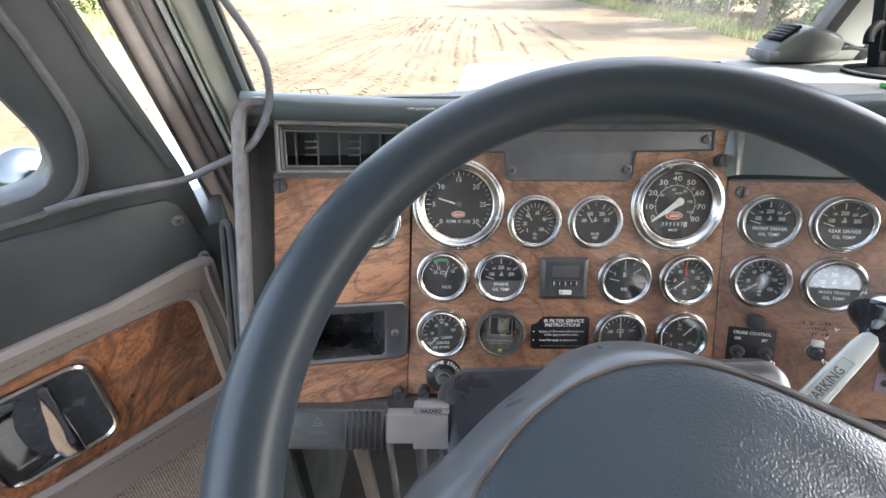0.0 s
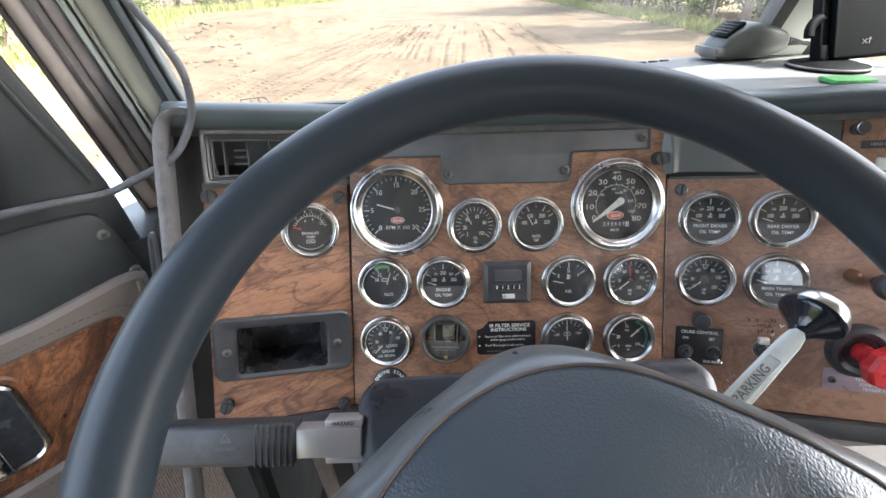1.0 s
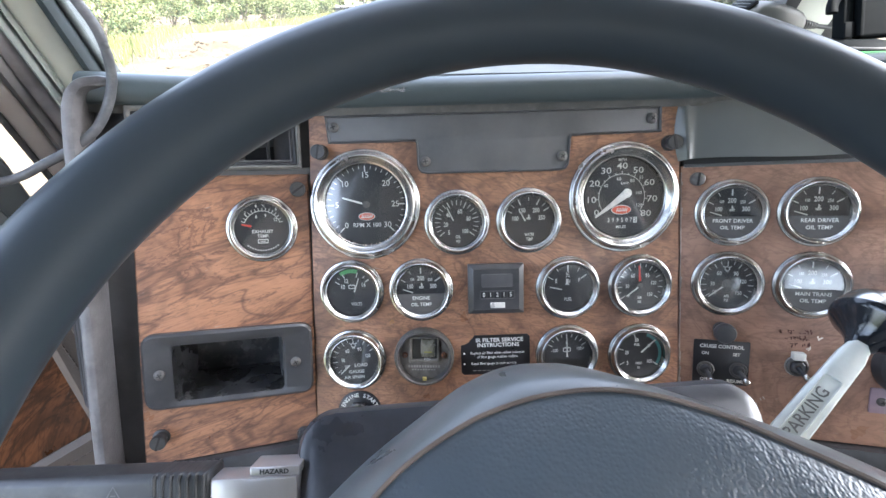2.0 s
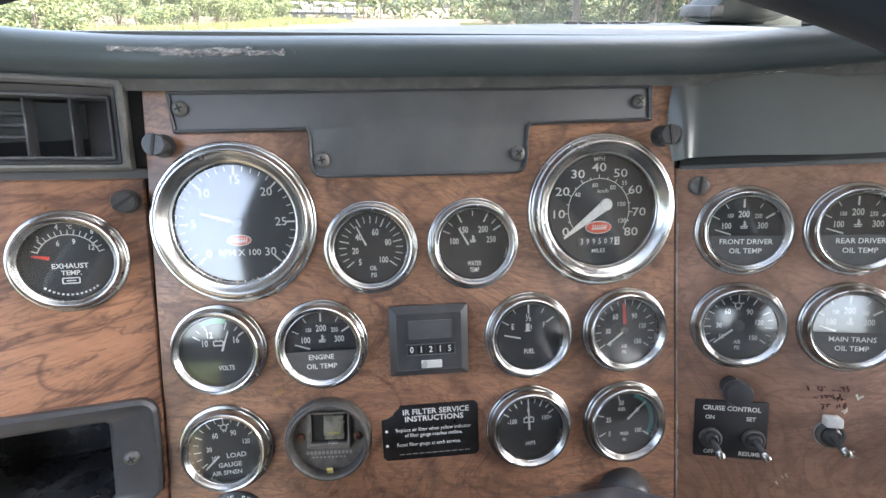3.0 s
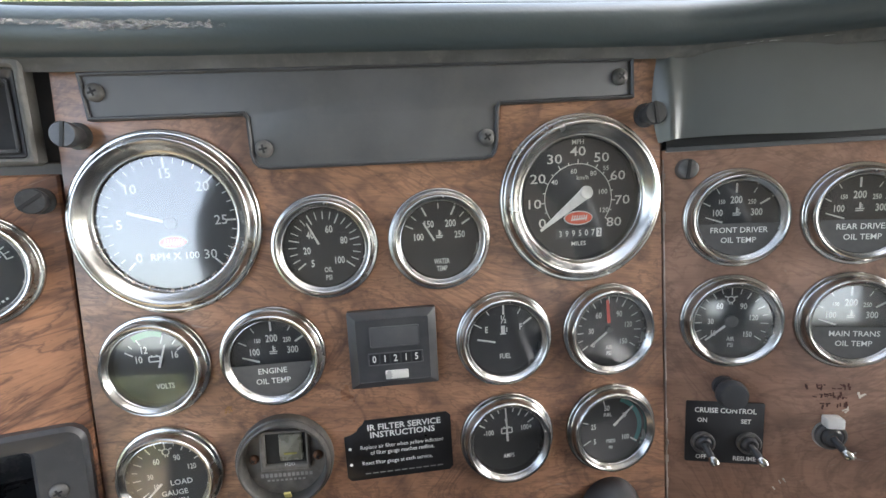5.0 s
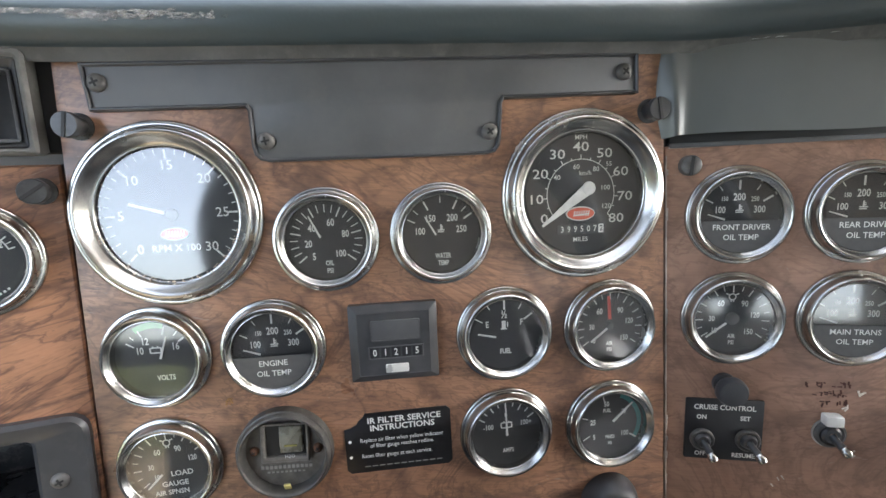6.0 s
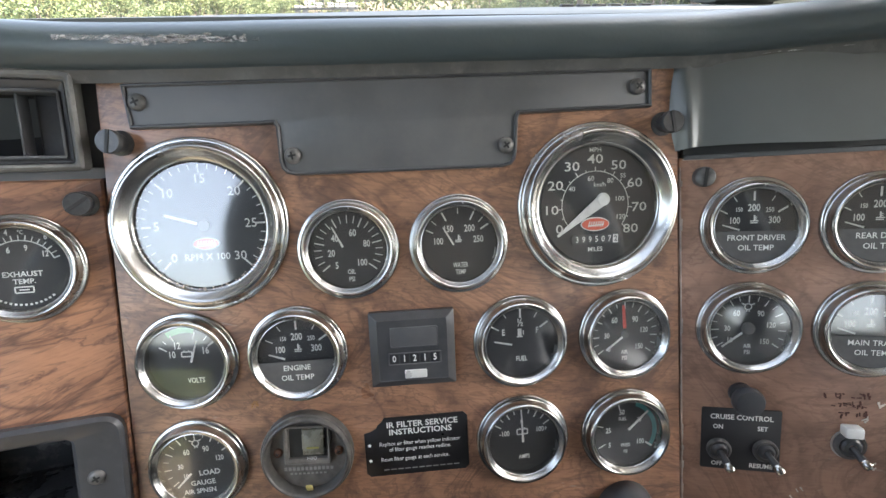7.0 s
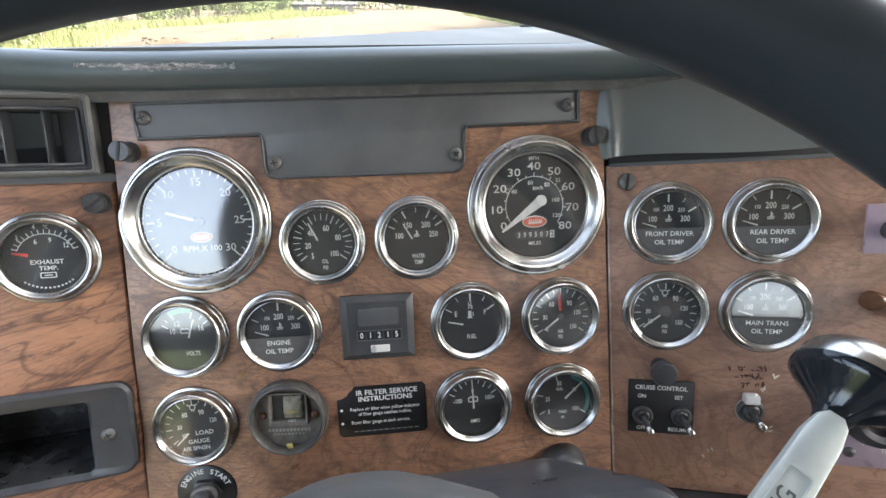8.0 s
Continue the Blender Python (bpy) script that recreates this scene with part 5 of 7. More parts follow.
kn = thing("pull_knob", local(RIGHT, 0.0385, -0.0962), "small black pull knob above the cruise switches", "knob")
part("stem", lathe([(0.007, 0), (0.007, 0.003), (0.0042, 0.004), (0.0042, 0.012)], 24), BLACK, kn)
part("cap", lathe([(0.0042, 0.006), (0.0075, 0.008), (0.0092, 0.011), (0.0092, 0.014), (0.008, 0.0165), (0, 0.0172)], 32), BLACK, kn)
tg = thing("toggle_switch", local(RIGHT, 0.1003, -0.1265), "chrome toggle switch with a dirty white cap", "switch")
part("washer", lathe([(0.0095, 0), (0.0095, 0.001), (0.005, 0.0014)], 32), STEEL, tg)
toggle(tg, 0, 0, 40, 34, 0.0088)
bm = bmesh.new()
box(bm, (-0.0008, 0.0108, 0.0045), (0.0098, 0.0068, 0.0075), 0.0015)
part("white_cap", bm, WHITE, tg, "dirty white cap")
# worn print and chips in the laminate
random.seed(9)
bm = bmesh.new()
for y, x0, x1 in ((-0.0945, 0.0850, 0.1085), (-0.1005, 0.0905, 0.1065), (-0.1070, 0.0945, 0.1085)):
    x = x0
    while x < x1:
        if random.random() < 0.8:
            for _ in range(random.randint(1, 3)):
                up = random.random() < 0.5
                w, h = (random.uniform(0.0005, 0.0010), random.uniform(0.0014, 0.0032)) if up else (random.uniform(0.0010, 0.0026), random.uniform(0.0004, 0.0008))
                box(bm, (x + random.uniform(0, 0.0016), y + random.uniform(-0.0014, 0.0014), 0.0002), (w, h, 0.0004), 0, 1, pose(0, 0, 0, 0, 0, random.uniform(-14, 14)))
        x += 0.0026
solid("worn_print", bm, worn("dark_wear", (0.075, 0.028, 0.02), 0.7), "rows of scraped-off dark lettering on the laminate", "wear", local(RIGHT, 0, 0, 0.0001))
CHIP = worn("pale_chip", (0.70, 0.64, 0.56), 0.5)
for x, y, n, sp in ((0.1148, -0.0990, 5, 0.0014), (0.1090, -0.1095, 4, 0.0010), (0.1140, -0.1407, 6, 0.0016), (0.0780, -0.1620, 4, 0.0030)):
    for k in range(n):
        bm = bmesh.new()
        box(bm, (random.gauss(x, sp), random.gauss(y, sp), 0.0003), (random.uniform(0.0008, 0.0030), random.uniform(0.0006, 0.0014), 0.0004), 0, 1, pose(0, 0, 0, 0, 0, random.uniform(0, 180)))
        part("chip", bm, CHIP, right, "pale chip in the laminate", None, 0)

bk = thing("light_switch", local(RIGHT, 0.158, 0.0990) @ Matrix.Scale(0.62, 4), "black headlight pull knob with a bright rim", "switch")
part("base", lathe([(0.009, 0), (0.009, 0.003), (0.005, 0.004), (0.005, 0.011)], 28), BLACK, bk)
part("knob", lathe([(0.005, 0.009), (0.0098, 0.011), (0.0105, 0.014), (0.0105, 0.020), (0.0092, 0.0222), (0, 0.0226)], 32), BLACK, bk)
part("rim", lathe([(0.0094, 0.0222), (0.0088, 0.0229), (0.0080, 0.0229), (0.0076, 0.0222)], 32), CHROME, bk)
lb = thing("label_strip", local(RIGHT, 0.178, 0.0842), "small black headlight label strip", "label")
part("strip", prism(rrect(0.030, 0.0075, 0.0008, 2), 0, 0.001, 0.0002), BLACK, lb)
part("print", text(bmesh.new(), "HEAD LTS", 0, 0, 0.0038, 0.0012, 0, wide=0.95, bold=0.00004), worn("dim_label_print", (0.40, 0.40, 0.38), 0.5), lb, "", None, 0)
lw = thing("rocker_switch", local(RIGHT, 0.186, 0.066), "off-white rocker switch under the headlight knob", "switch")
part("rocker", prism(rrect(0.020, 0.012, 0.002, 3), 0, 0.005, 0.001), WHITE, lw)

mv = thing("label_plate", local(RIGHT, 0.182, 0.0065), "mauve metal label plate with a black knob", "label")
part("plate", prism(rrect(0.040, 0.033, 0.001, 2), 0, 0.0012, 0.0002), MAUVE, mv)
part("knob", lathe([(0.006, 0.001), (0.006, 0.012), (0.009, 0.013), (0.0095, 0.022), (0.007, 0.024), (0, 0.0245)], 28, None, pose(-0.006, -0.001, 0)), BLACK, mv)
mp = thing("label_plate", local(RIGHT, 0.199, -0.1525), "mauve parking brake label plate with white print", "label")
part("plate", prism(rrect(0.086, 0.023, 0.001, 2), 0, 0.0012, 0.0002), MAUVE, mp)
bm = bmesh.new()
for s, x, y in (("PULL PARKING", -0.013, 0.0068), ("TRACTOR", -0.006, 0.0018), ("SOME TRACTOR", 0.004, -0.0032), ("TRAILER AIR", 0.003, -0.0080)):
    text(bm, s, x, y, 0.0046, 0.0015, 0, wide=0.9)
part("print", bm, WHITE, mp, "", None, 0)
add_cross_screw(mp, -0.0345, -0.0005, 0.0012, 20, 0.0038)
vk = thing("air_valve", local(RIGHT, 0.1825, -0.119) @ Matrix.Scale(0.82, 4), "red octagonal air brake knob on a black collar", "knob")
part("collar", lathe([(0.034, 0), (0.034, 0.006), (0.031, 0.012), (0.026, 0.014), (0.021, 0.011), (0.019, 0.004), (0, 0.003)], 48), BLACK, vk, "black rubber collar")
part("stem", lathe([(0.011, 0.003), (0.011, 0.034)], 24, None, pose(0, 0, 0, 8, 14, 0)), REDKNOB, vk)
part("knob", lathe([(0.011, 0.028), (0.022, 0.031), (0.025, 0.036), (0.025, 0.046), (0.022, 0.051), (0, 0.052)], 8, None, pose(0, 0, 0, 8, 14, 0)), REDKNOB, vk, "red octagonal knob", None, 20)
# a small brown knob, not a lamp
pk = thing("brown_knob", local(RIGHT, 0.1690, -0.0420), "small dark brown knob", "lamp")
part("lens", lathe([(0.0065, 0), (0.0065, 0.004), (0.005, 0.008), (0.002, 0.0095), (0, 0.0098)], 24), worn("brown_knob_plastic", (0.17, 0.085, 0.045), 0.2), pk)
pb = thing("pull_knob", local(RIGHT, 0.1900, -0.0480), "black pull knob on the side of the panel", "knob")
part("cap", lathe([(0.005, 0), (0.005, 0.012), (0.011, 0.014), (0.0125, 0.02), (0.0125, 0.026), (0.010, 0.029), (0, 0.030)], 32), BLACK, pb)

# ---- steering wheel ----
WX, WY, WZ = Vector((0.99858, 0.05331, 0)), Vector((-0.04081, 0.76453, 0.6433)), Vector((0.03429, -0.64238, 0.76562))
WHEEL = Matrix(((WX.x, WY.x, WZ.x, 0.1384), (WX.y, WY.y, WZ.y, 0.1342), (WX.z, WY.z, WZ.z, 2.1817), (0, 0, 0, 1)))
wheel = thing("steering_wheel", WHEEL, "large black truck steering wheel with a grained leather hub pad", "steering wheel")
RR, RT = 0.2356, 0.019
part("rim", lathe([(RR + RT * math.cos(a), RT * math.sin(a)) for a in (2 * math.pi * k / 20 for k in range(20))], 128, closed=True), RIM, wheel, "smooth black rim")


def closed(pts):
    return [(v.x, v.y) for v in smooth_path([(x, y, 0) for x, y in pts + pts[:1]], 6)][:-1]


# bell-shaped hub: the shell's foot and, higher and further in, the pad's edge
FOOT = closed([(0.262, -0.085), (0.262, -0.045), (0.225, -0.016), (0.19, 0.004), (0.154, 0.0235), (0.106, 0.0455), (0.055, 0.065), (0.029, 0.0745), (0.011, 0.079), (-0.014, 0.079),
               (-0.039, 0.071), (-0.064, 0.056), (-0.097, 0.034), (-0.13, 0.006), (-0.158, -0.019), (-0.172, -0.05), (-0.13, -0.10), (-0.05, -0.128), (0.04, -0.135), (0.17, -0.125)])
EDGE_IN = closed([(0.225, -0.085), (0.222, -0.055), (0.198, -0.025), (0.170, -0.004), (0.145, 0.012), (0.114, 0.029), (0.083, 0.045), (0.051, 0.057), (0.024, 0.062), (-0.003, 0.0615),
                  (-0.025, 0.0575), (-0.047, 0.050), (-0.077, 0.033), (-0.103, 0.008), (-0.120, -0.014), (-0.135, -0.045), (-0.105, -0.085), (-0.04, -0.11), (0.04, -0.115), (0.15, -0.108)])
ZE = -0.056


def dome(outline, c, z0, height, rings=12, bm=None, drop=0.03, power=2.2):
    bm = bm or bmesh.new()
    n = len(outline)
    layers = [[bm.verts.new((x, y, z0 - drop)) for x, y in outline]]
    for k in range(rings):
        f = math.cos(math.pi / 2 * k / rings)
        layers.append([bm.verts.new((c[0] + (x - c[0]) * f, c[1] + (y - c[1]) * f, z0 + height * (1 - f ** power))) for x, y in outline])
    for a, b in zip(layers, layers[1:]):
        for k in range(n):
            bm.faces.new((a[k], a[(k + 1) % n], b[(k + 1) % n], b[k]))
    bm.faces.new(layers[-1])
    return bm


bm = bmesh.new()
rings = []
for f, z in ((0.0, -0.13), (0.0, -0.097), (0.06, -0.088), (0.18, -0.079), (0.38, -0.070), (0.62, -0.0625), (0.85, -0.058), (1.0, ZE), (1.06, ZE - 0.003)):
    rings.append([bm.verts.new((a[0] + (b[0] - a[0]) * f, a[1] + (b[1] - a[1]) * f, z)) for a, b in zip(FOOT, EDGE_IN)])
for a, b in zip(rings, rings[1:]):
    for k in range(len(a)):
        bm.faces.new((a[k], a[(k + 1) % len(a)], b[(k + 1) % len(a)], b[k]))
part("hub_shell", bm, DUSTY, wheel, "dusty smooth hub shell", None, 70)
part("hub_pad", dome(inset(EDGE_IN, 0.0022), (0.02, -0.03), ZE - 0.001, 0.020, 12, None, 0.01, 2.4), PAD, wheel, "grained black leather pad")
seam = [Vector((x, y, ZE - 0.0006)) for x, y in inset(EDGE_IN, 0.001)[12:96]]
part("seam", sweep(seam, circle2(0.0014, 6)), worn("brown_seam", (0.11, 0.085, 0.07), 0.6), wheel, "worn brownish seam")
for s in (-1, 1):
    path = smooth_path([(s * 0.12, -0.045, -0.105), (s * 0.17, -0.055, -0.085), (s * 0.205, -0.065, -0.045), (s * 0.226, -0.07, -0.008)], 6)
    part("spoke", sweep(path, [(0.024 * math.cos(a), 0.010 * math.sin(a)) for a in (2 * math.pi * k / 14 for k in range(14))], None, (0, 0, 1)), RIM, wheel)
col = thing("steering_column", WHEEL, "black plastic steering column shroud below the wheel", "steering column")
part("shroud", prism(rrect(0.270, 0.138, 0.022, 6, (0.001, -0.005)), -0.235, -0.100, 0.010), worn("scuffed_shroud", (0.036, 0.038, 0.044), 0.32, 0, 0.3, 22, 700, 0.08, 0.0002, (0.085, 0.085, 0.09), 0.5, 0.06), col, "scuffed black shroud")
part("tube", lathe([(0.045, -0.6), (0.045, -0.2)], 32), BLACK, col)

# stalk for the turn signals
sk = thing("turn_signal_stalk", pose(-0.010, 0.2125, 2.1175, 58, 0, 0), "black ribbed turn signal handle in a steel clamp", "stalk")
bm = bmesh.new()
box(bm, (-0.092, 0, 0), (0.124, 0.0285, 0.020), 0.004, 3)
STALK = worn("worn_stalk_plastic", (0.024, 0.024, 0.025), 0.42, 0, 0.35, 35, 900, 0.12, 0.0002, (0.085, 0.08, 0.07))
grip = part("grip", bm, STALK, sk, "black plastic grip")
bm = bmesh.new()
for q in ((-0.0815, 0.0035, -0.078, 0.0095), (-0.078, 0.0095, -0.0745, 0.0035), (-0.0815, 0.0035, -0.0745, 0.0035), (-0.0793, 0.0050, -0.0767, 0.0050)):
    bar(bm, *q, 0.0006, 0.0102)
text(bm, "HAZARD", -0.078, -0.0012, 0.0030, 0.0102, 0, wide=1.1)
part("moulded_mark", bm, GREY, grip, "faint moulded hazard mark", None, 0)
for k in range(7):
    bm = bmesh.new()
    box(bm, (-0.0325 - 0.0042 * k, 0, 0.0004), (0.0020, 0.0288, 0.0212), 0.0007, 1)
    part("rib", bm, STALK, sk)
bm = bmesh.new()
box(bm, (-0.009, 0.0, 0), (0.046, 0.0205, 0.016), 0.0015)
CLAMP = worn("dull_clamp_steel", (0.46, 0.44, 0.43), 0.32, 0.65, 0.03, 80, 900, 0, 0.0003, None, 0.5, 0.02)
part("clamp", bm, CLAMP, sk, "bright metal clamp")
bm = bmesh.new()
box(bm, (0.002, 0.0125, -0.002), (0.026, 0.0052, 0.016), 0.0012)
box(bm, (0.002, -0.0125, -0.002), (0.026, 0.005, 0.016), 0.0012)
part("hazard_slider", bm, CLAMP, sk, "steel hazard slider")
part("print", text(bmesh.new(), "HAZARD", 0.002, 0.0125, 0.0034, 0.0064, 0, wide=1.1, bold=0.0001), DIAL, sk, "", None, 0)

# hand valve lever for the trailer brakes
tip = Vector((0.3385, 0.267, 2.158))
LD = Vector((0.76, 0.46, 0.42)).normalized()
base = tip - LD * 0.135
LN = (Vector((0.05, 0.0, 2.42)) - tip).normalized()
LS = LN.cross(LD).normalized()
LN = LD.cross(LS).normalized()
LEVER = Matrix(((LD.x, LS.x, LN.x, base.x), (LD.y, LS.y, LN.y, base.y), (LD.z, LS.z, LN.z, base.z), (0, 0, 0, 1)))
lv = thing("hand_brake_lever", LEVER, "silver hand valve lever with a black and chrome knob", "lever")
part("arm", prism([(0, -0.0095), (0.08, -0.0085), (0.122, -0.0075), (0.131, -0.0060), (0.135, -0.0030), (0.135, 0.0030), (0.131, 0.0060), (0.122, 0.0075), (0.08, 0.0085), (0, 0.0095)], -0.008, 0.0, 0.002), SILVER, lv, "cast silver arm")
part("raised_border", frame_ring(rrect(0.075, 0.0108, 0.0024, 3, (0.066, 0)), rrect(0.0725, 0.0088, 0.0018, 3, (0.066, 0)), -0.001, 0.0008, 0.0002), SILVER, lv)
part("print", text(bmesh.new(), "FOR PARKING", 0.064, 0, 0.0092, 0.0005, 0, wide=1.0, bold=0.0001), worn("dark_relief", (0.10, 0.10, 0.09), 0.5), lv, "", None, 0)
ka = LEVER.to_3x3().inverted() @ Vector((0.74, 0.48, 0.44)).normalized()
km = Matrix.Translation((0.131, 0, -0.008)) @ ka.to_track_quat('Z', 'Y').to_matrix().to_4x4() @ Matrix.Scale(1.0, 4)
part("knob", lathe([(0.0062, -0.002), (0.0066, 0.003), (0.0092, 0.008), (0.0150, 0.0140), (0.0215, 0.0190), (0.0238, 0.0215), (0.0240, 0.0235)], 40, None, km), worn("glossy_black_knob", (0.010, 0.012, 0.015), 0.12, 0, 0.2, 60, 900, 0.02, 0.0001, None, 0.5, 0.03), lv, "glossy black flared knob")
part("knob_cap", lathe([(0.0236, 0.0232), (0.0238, 0.0255), (0.0230, 0.0300), (0.0214, 0.0345), (0.0190, 0.0375), (0.0174, 0.0378), (0.0160, 0.0400), (0.0110, 0.0425), (0, 0.0435)], 40, None, km), CHROME, lv, "chrome knob cap")

# ---- cable over the dashboard's end ----
cable = [(-0.318, 0.323, 2.234), (-0.294, 0.348, 2.235), (-0.270, 0.375, 2.232), (-0.248, 0.403, 2.228), (-0.222, 0.410, 2.238), (-0.189, 0.410, 2.253), (-0.175, 0.422, 2.267), (-0.163, 0.432, 2.294),
         (-0.160, 0.432, 2.325), (-0.169, 0.431, 2.352), (-0.184, 0.430, 2.379), (-0.21, 0.42, 2.43), (-0.24, 0.38, 2.56), (-0.25, 0.33, 2.74)]
solid("cable", tube(cable, 0.0036, 12), CABLE, "thick grey cable looped from the pillar over the dashboard's end", "cable")

# ---- things on the dash top ----
ms = thing("handheld_microphone", pose(0.499, 0.690, top_z(0.688) + 0.0005, 0.5, 0, 8) @ Matrix.Scale(0.84, 4), "grey handheld unit with a dark grille and ribbed cord", "microphone")
bm = bmesh.new()
PROFILE = [(0.0, 0.020, 0.024, 0.002), (0.10, 0.038, 0.027, 0.0), (0.20, 0.047, 0.029, 0.0), (0.32, 0.0545, 0.031, 0.0), (0.45, 0.056, 0.032, 0.0), (0.60, 0.053, 0.031, 0.001), (0.75, 0.048, 0.029, 0.004),
           (0.88, 0.042, 0.025, 0.009), (0.97, 0.035, 0.019, 0.013), (1.0, 0.030, 0.012, 0.016)]
rings = []
for t, h, w, b in PROFILE:
    x = -0.066 + 0.132 * t
    rings.append([bm.verts.new((x, w * math.copysign(abs(math.cos(a)) ** 0.45, math.cos(a)), (h + b) / 2 + (h - b) / 2 * math.copysign(abs(math.sin(a)) ** 0.45, math.sin(a)))) for a in (2 * math.pi * q / 28 for q in range(28))])
for a, b in zip(rings, rings[1:]):
    for q in range(28):
        bm.faces.new((a[q], a[(q + 1) % 28], b[(q + 1) % 28], b[q]))
bm.faces.new(rings[0][::-1])
bm.faces.new(rings[-1])
part("body", bm, DEVICE, ms, "", None, 50)
bm = bmesh.new()
box(bm, (-0.067, -0.003, 0.014), (0.018, 0.054, 0.013), 0.002, 2)
part("front_key", bm, GREY, ms, "dark grey key bar")
bm = bmesh.new()
box(bm, (-0.0435, -0.001, 0.0455), (0.036, 0.042, 0.006), 0.0025, 3, pose(0, 0, 0, 0, -36, 0))
grille = part("grille", bm, HOLDER, ms, "dark sloping grille")
for k in range(5):
    bm = bmesh.new()
    box(bm, (-0.0545 + 0.0052 * k, -0.001, 0.0415 + 0.0038 * k), (0.0012, 0.034, 0.0012), 0.0003, 1, pose(0, 0, 0, 0, -36, 0))
    part("grille_rib", bm, BLACK, grille)
for k in range(7):
    r = 0.0085 - 0.0006 * k
    part("relief_rib", lathe([(r - 0.002, -0.0022), (r, -0.0012), (r, 0.0012), (r - 0.002, 0.0022)], 20, None, pose(0.068 + 0.0052 * k, 0, 0.024 - 0.0005 * k, 0, 90, 0), True), GREY, ms)
part("cord", tube([(0.064, 0, 0.024), (0.085, 0, 0.0225), (0.11, -0.002, 0.019), (0.15, -0.01, 0.014), (0.21, -0.02, 0.008), (0.28, -0.03, 0.004)], 0.0034, 10, None, (0, 0, 1)), BLACK, ms)

ph = thing("phone_mount", pose(0.554, 0.602, top_z(0.602) + 0.0005, 0.5, 0, 0), "black phone cradle on a round suction base", "phone mount")
part("suction_base", lathe([(0.044, 0), (0.044, 0.003), (0.041, 0.005), (0.031, 0.008), (0.021, 0.010), (0, 0.010)], 48), HOLDER, ph, "glossy black suction base")
part("base_ring", lathe([(0.0445, 0.0026), (0.045, 0.0036), (0.0445, 0.0046), (0.0430, 0.0050)], 48), GREY, ph)
LEAN = pose(0.004, 0, 0.010, -20, -4, 0) @ pose(0, 0, -0.010)
bm = bmesh.new()
box(bm, (-0.018, 0.0, 0.052), (0.011, 0.016, 0.092), 0.002, 2)
part("stem", bm, HOLDER, ph, "", LEAN)
bm = bmesh.new()
box(bm, (-0.018, -0.009, 0.018), (0.011, 0.003, 0.016), 0.001, 2)
part("stem_clip", bm, HOLDER, ph, "", LEAN)
HOLD = LEAN @ pose(0.039, -0.004, 0.008)
bm = bmesh.new()
box(bm, (0, 0, 0.057), (0.094, 0.015, 0.114), 0.004, 3)
part("holder", bm, HOLDER, ph, "black device back", HOLD)
bm = bmesh.new()
box(bm, (-0.0475, -0.003, 0.057), (0.004, 0.015, 0.110), 0.001, 2)
part("holder_rail", bm, HOLDER, ph, "dark grey edge rail", HOLD)
bm = bmesh.new()
for q in ((-0.0155, 0.0205, -0.0085, 0.0275), (-0.0155, 0.0275, -0.0085, 0.0205), (-0.0050, 0.0200, -0.0030, 0.0300), (-0.0065, 0.0268, -0.0010, 0.0272)):
    bar(bm, *(0.75 * c for c in q), 0.0009, 0.0082)
part("holder_mark", bm, GREY, ph, "small pale mark of crossed strokes", HOLD @ pose(-0.003, 0, 0.0, 90, 0, 0), 0)
bm = sweep(smooth_path([(-0.016, -0.004, 0.058), (-0.025, -0.005, 0.057), (-0.032, -0.006, 0.052), (-0.036, -0.007, 0.045), (-0.037, -0.008, 0.037)], 4), [(0.006 * math.cos(a), 0.0045 * math.sin(a)) for a in (2 * math.pi * q / 12 for q in range(12))], None, (0, 1, 0))
part("clamp_arm", bm, HOLDER, ph, "", LEAN)
bm = bmesh.new()
box(bm, (0.0, 0, 0.0025), (0.046, 0.028, 0.005), 0.002, 2)
solid("green_pad", bm, GREENPAD, "bright green foam pad on the dash edge", "pad", pose(0.514, 0.518, top_z(0.518) + 0.0005, 0.5, 0, 1))
# grab bracket outside the glass
bm = bmesh.new()
for a, b in (((-0.04, 0, 0), (0.035, 0, 0.006)), ((-0.03, 0, -0.014), (0.045, 0, -0.010)), ((-0.04, 0, 0), (-0.03, 0, -0.014)), ((0.035, 0, 0.006), (0.045, 0, -0.010)), ((-0.012, 0, 0.002), (-0.004, 0, -0.012)), ((0.012, 0, 0.004), (0.02, 0, -0.011))):
    sweep([Vector(a), Vector(b)], circle2(0.0016, 6), bm)
solid("wire_bracket", bm, BLACK, "small black wire bracket outside the windscreen", "bracket", pose(-0.163, 0.585, 2.2705) @ Matrix.Scale(0.42, 4))
bm = tube([(0.38, 0.725, 2.262), (0.31, 0.705, 2.268), (0.235, 0.69, 2.275), (0.18, 0.675, 2.278)], 0.0035, 8)
solid("wiper", bm, BLACK, "black windscreen wiper arm outside the glass", "wiper")
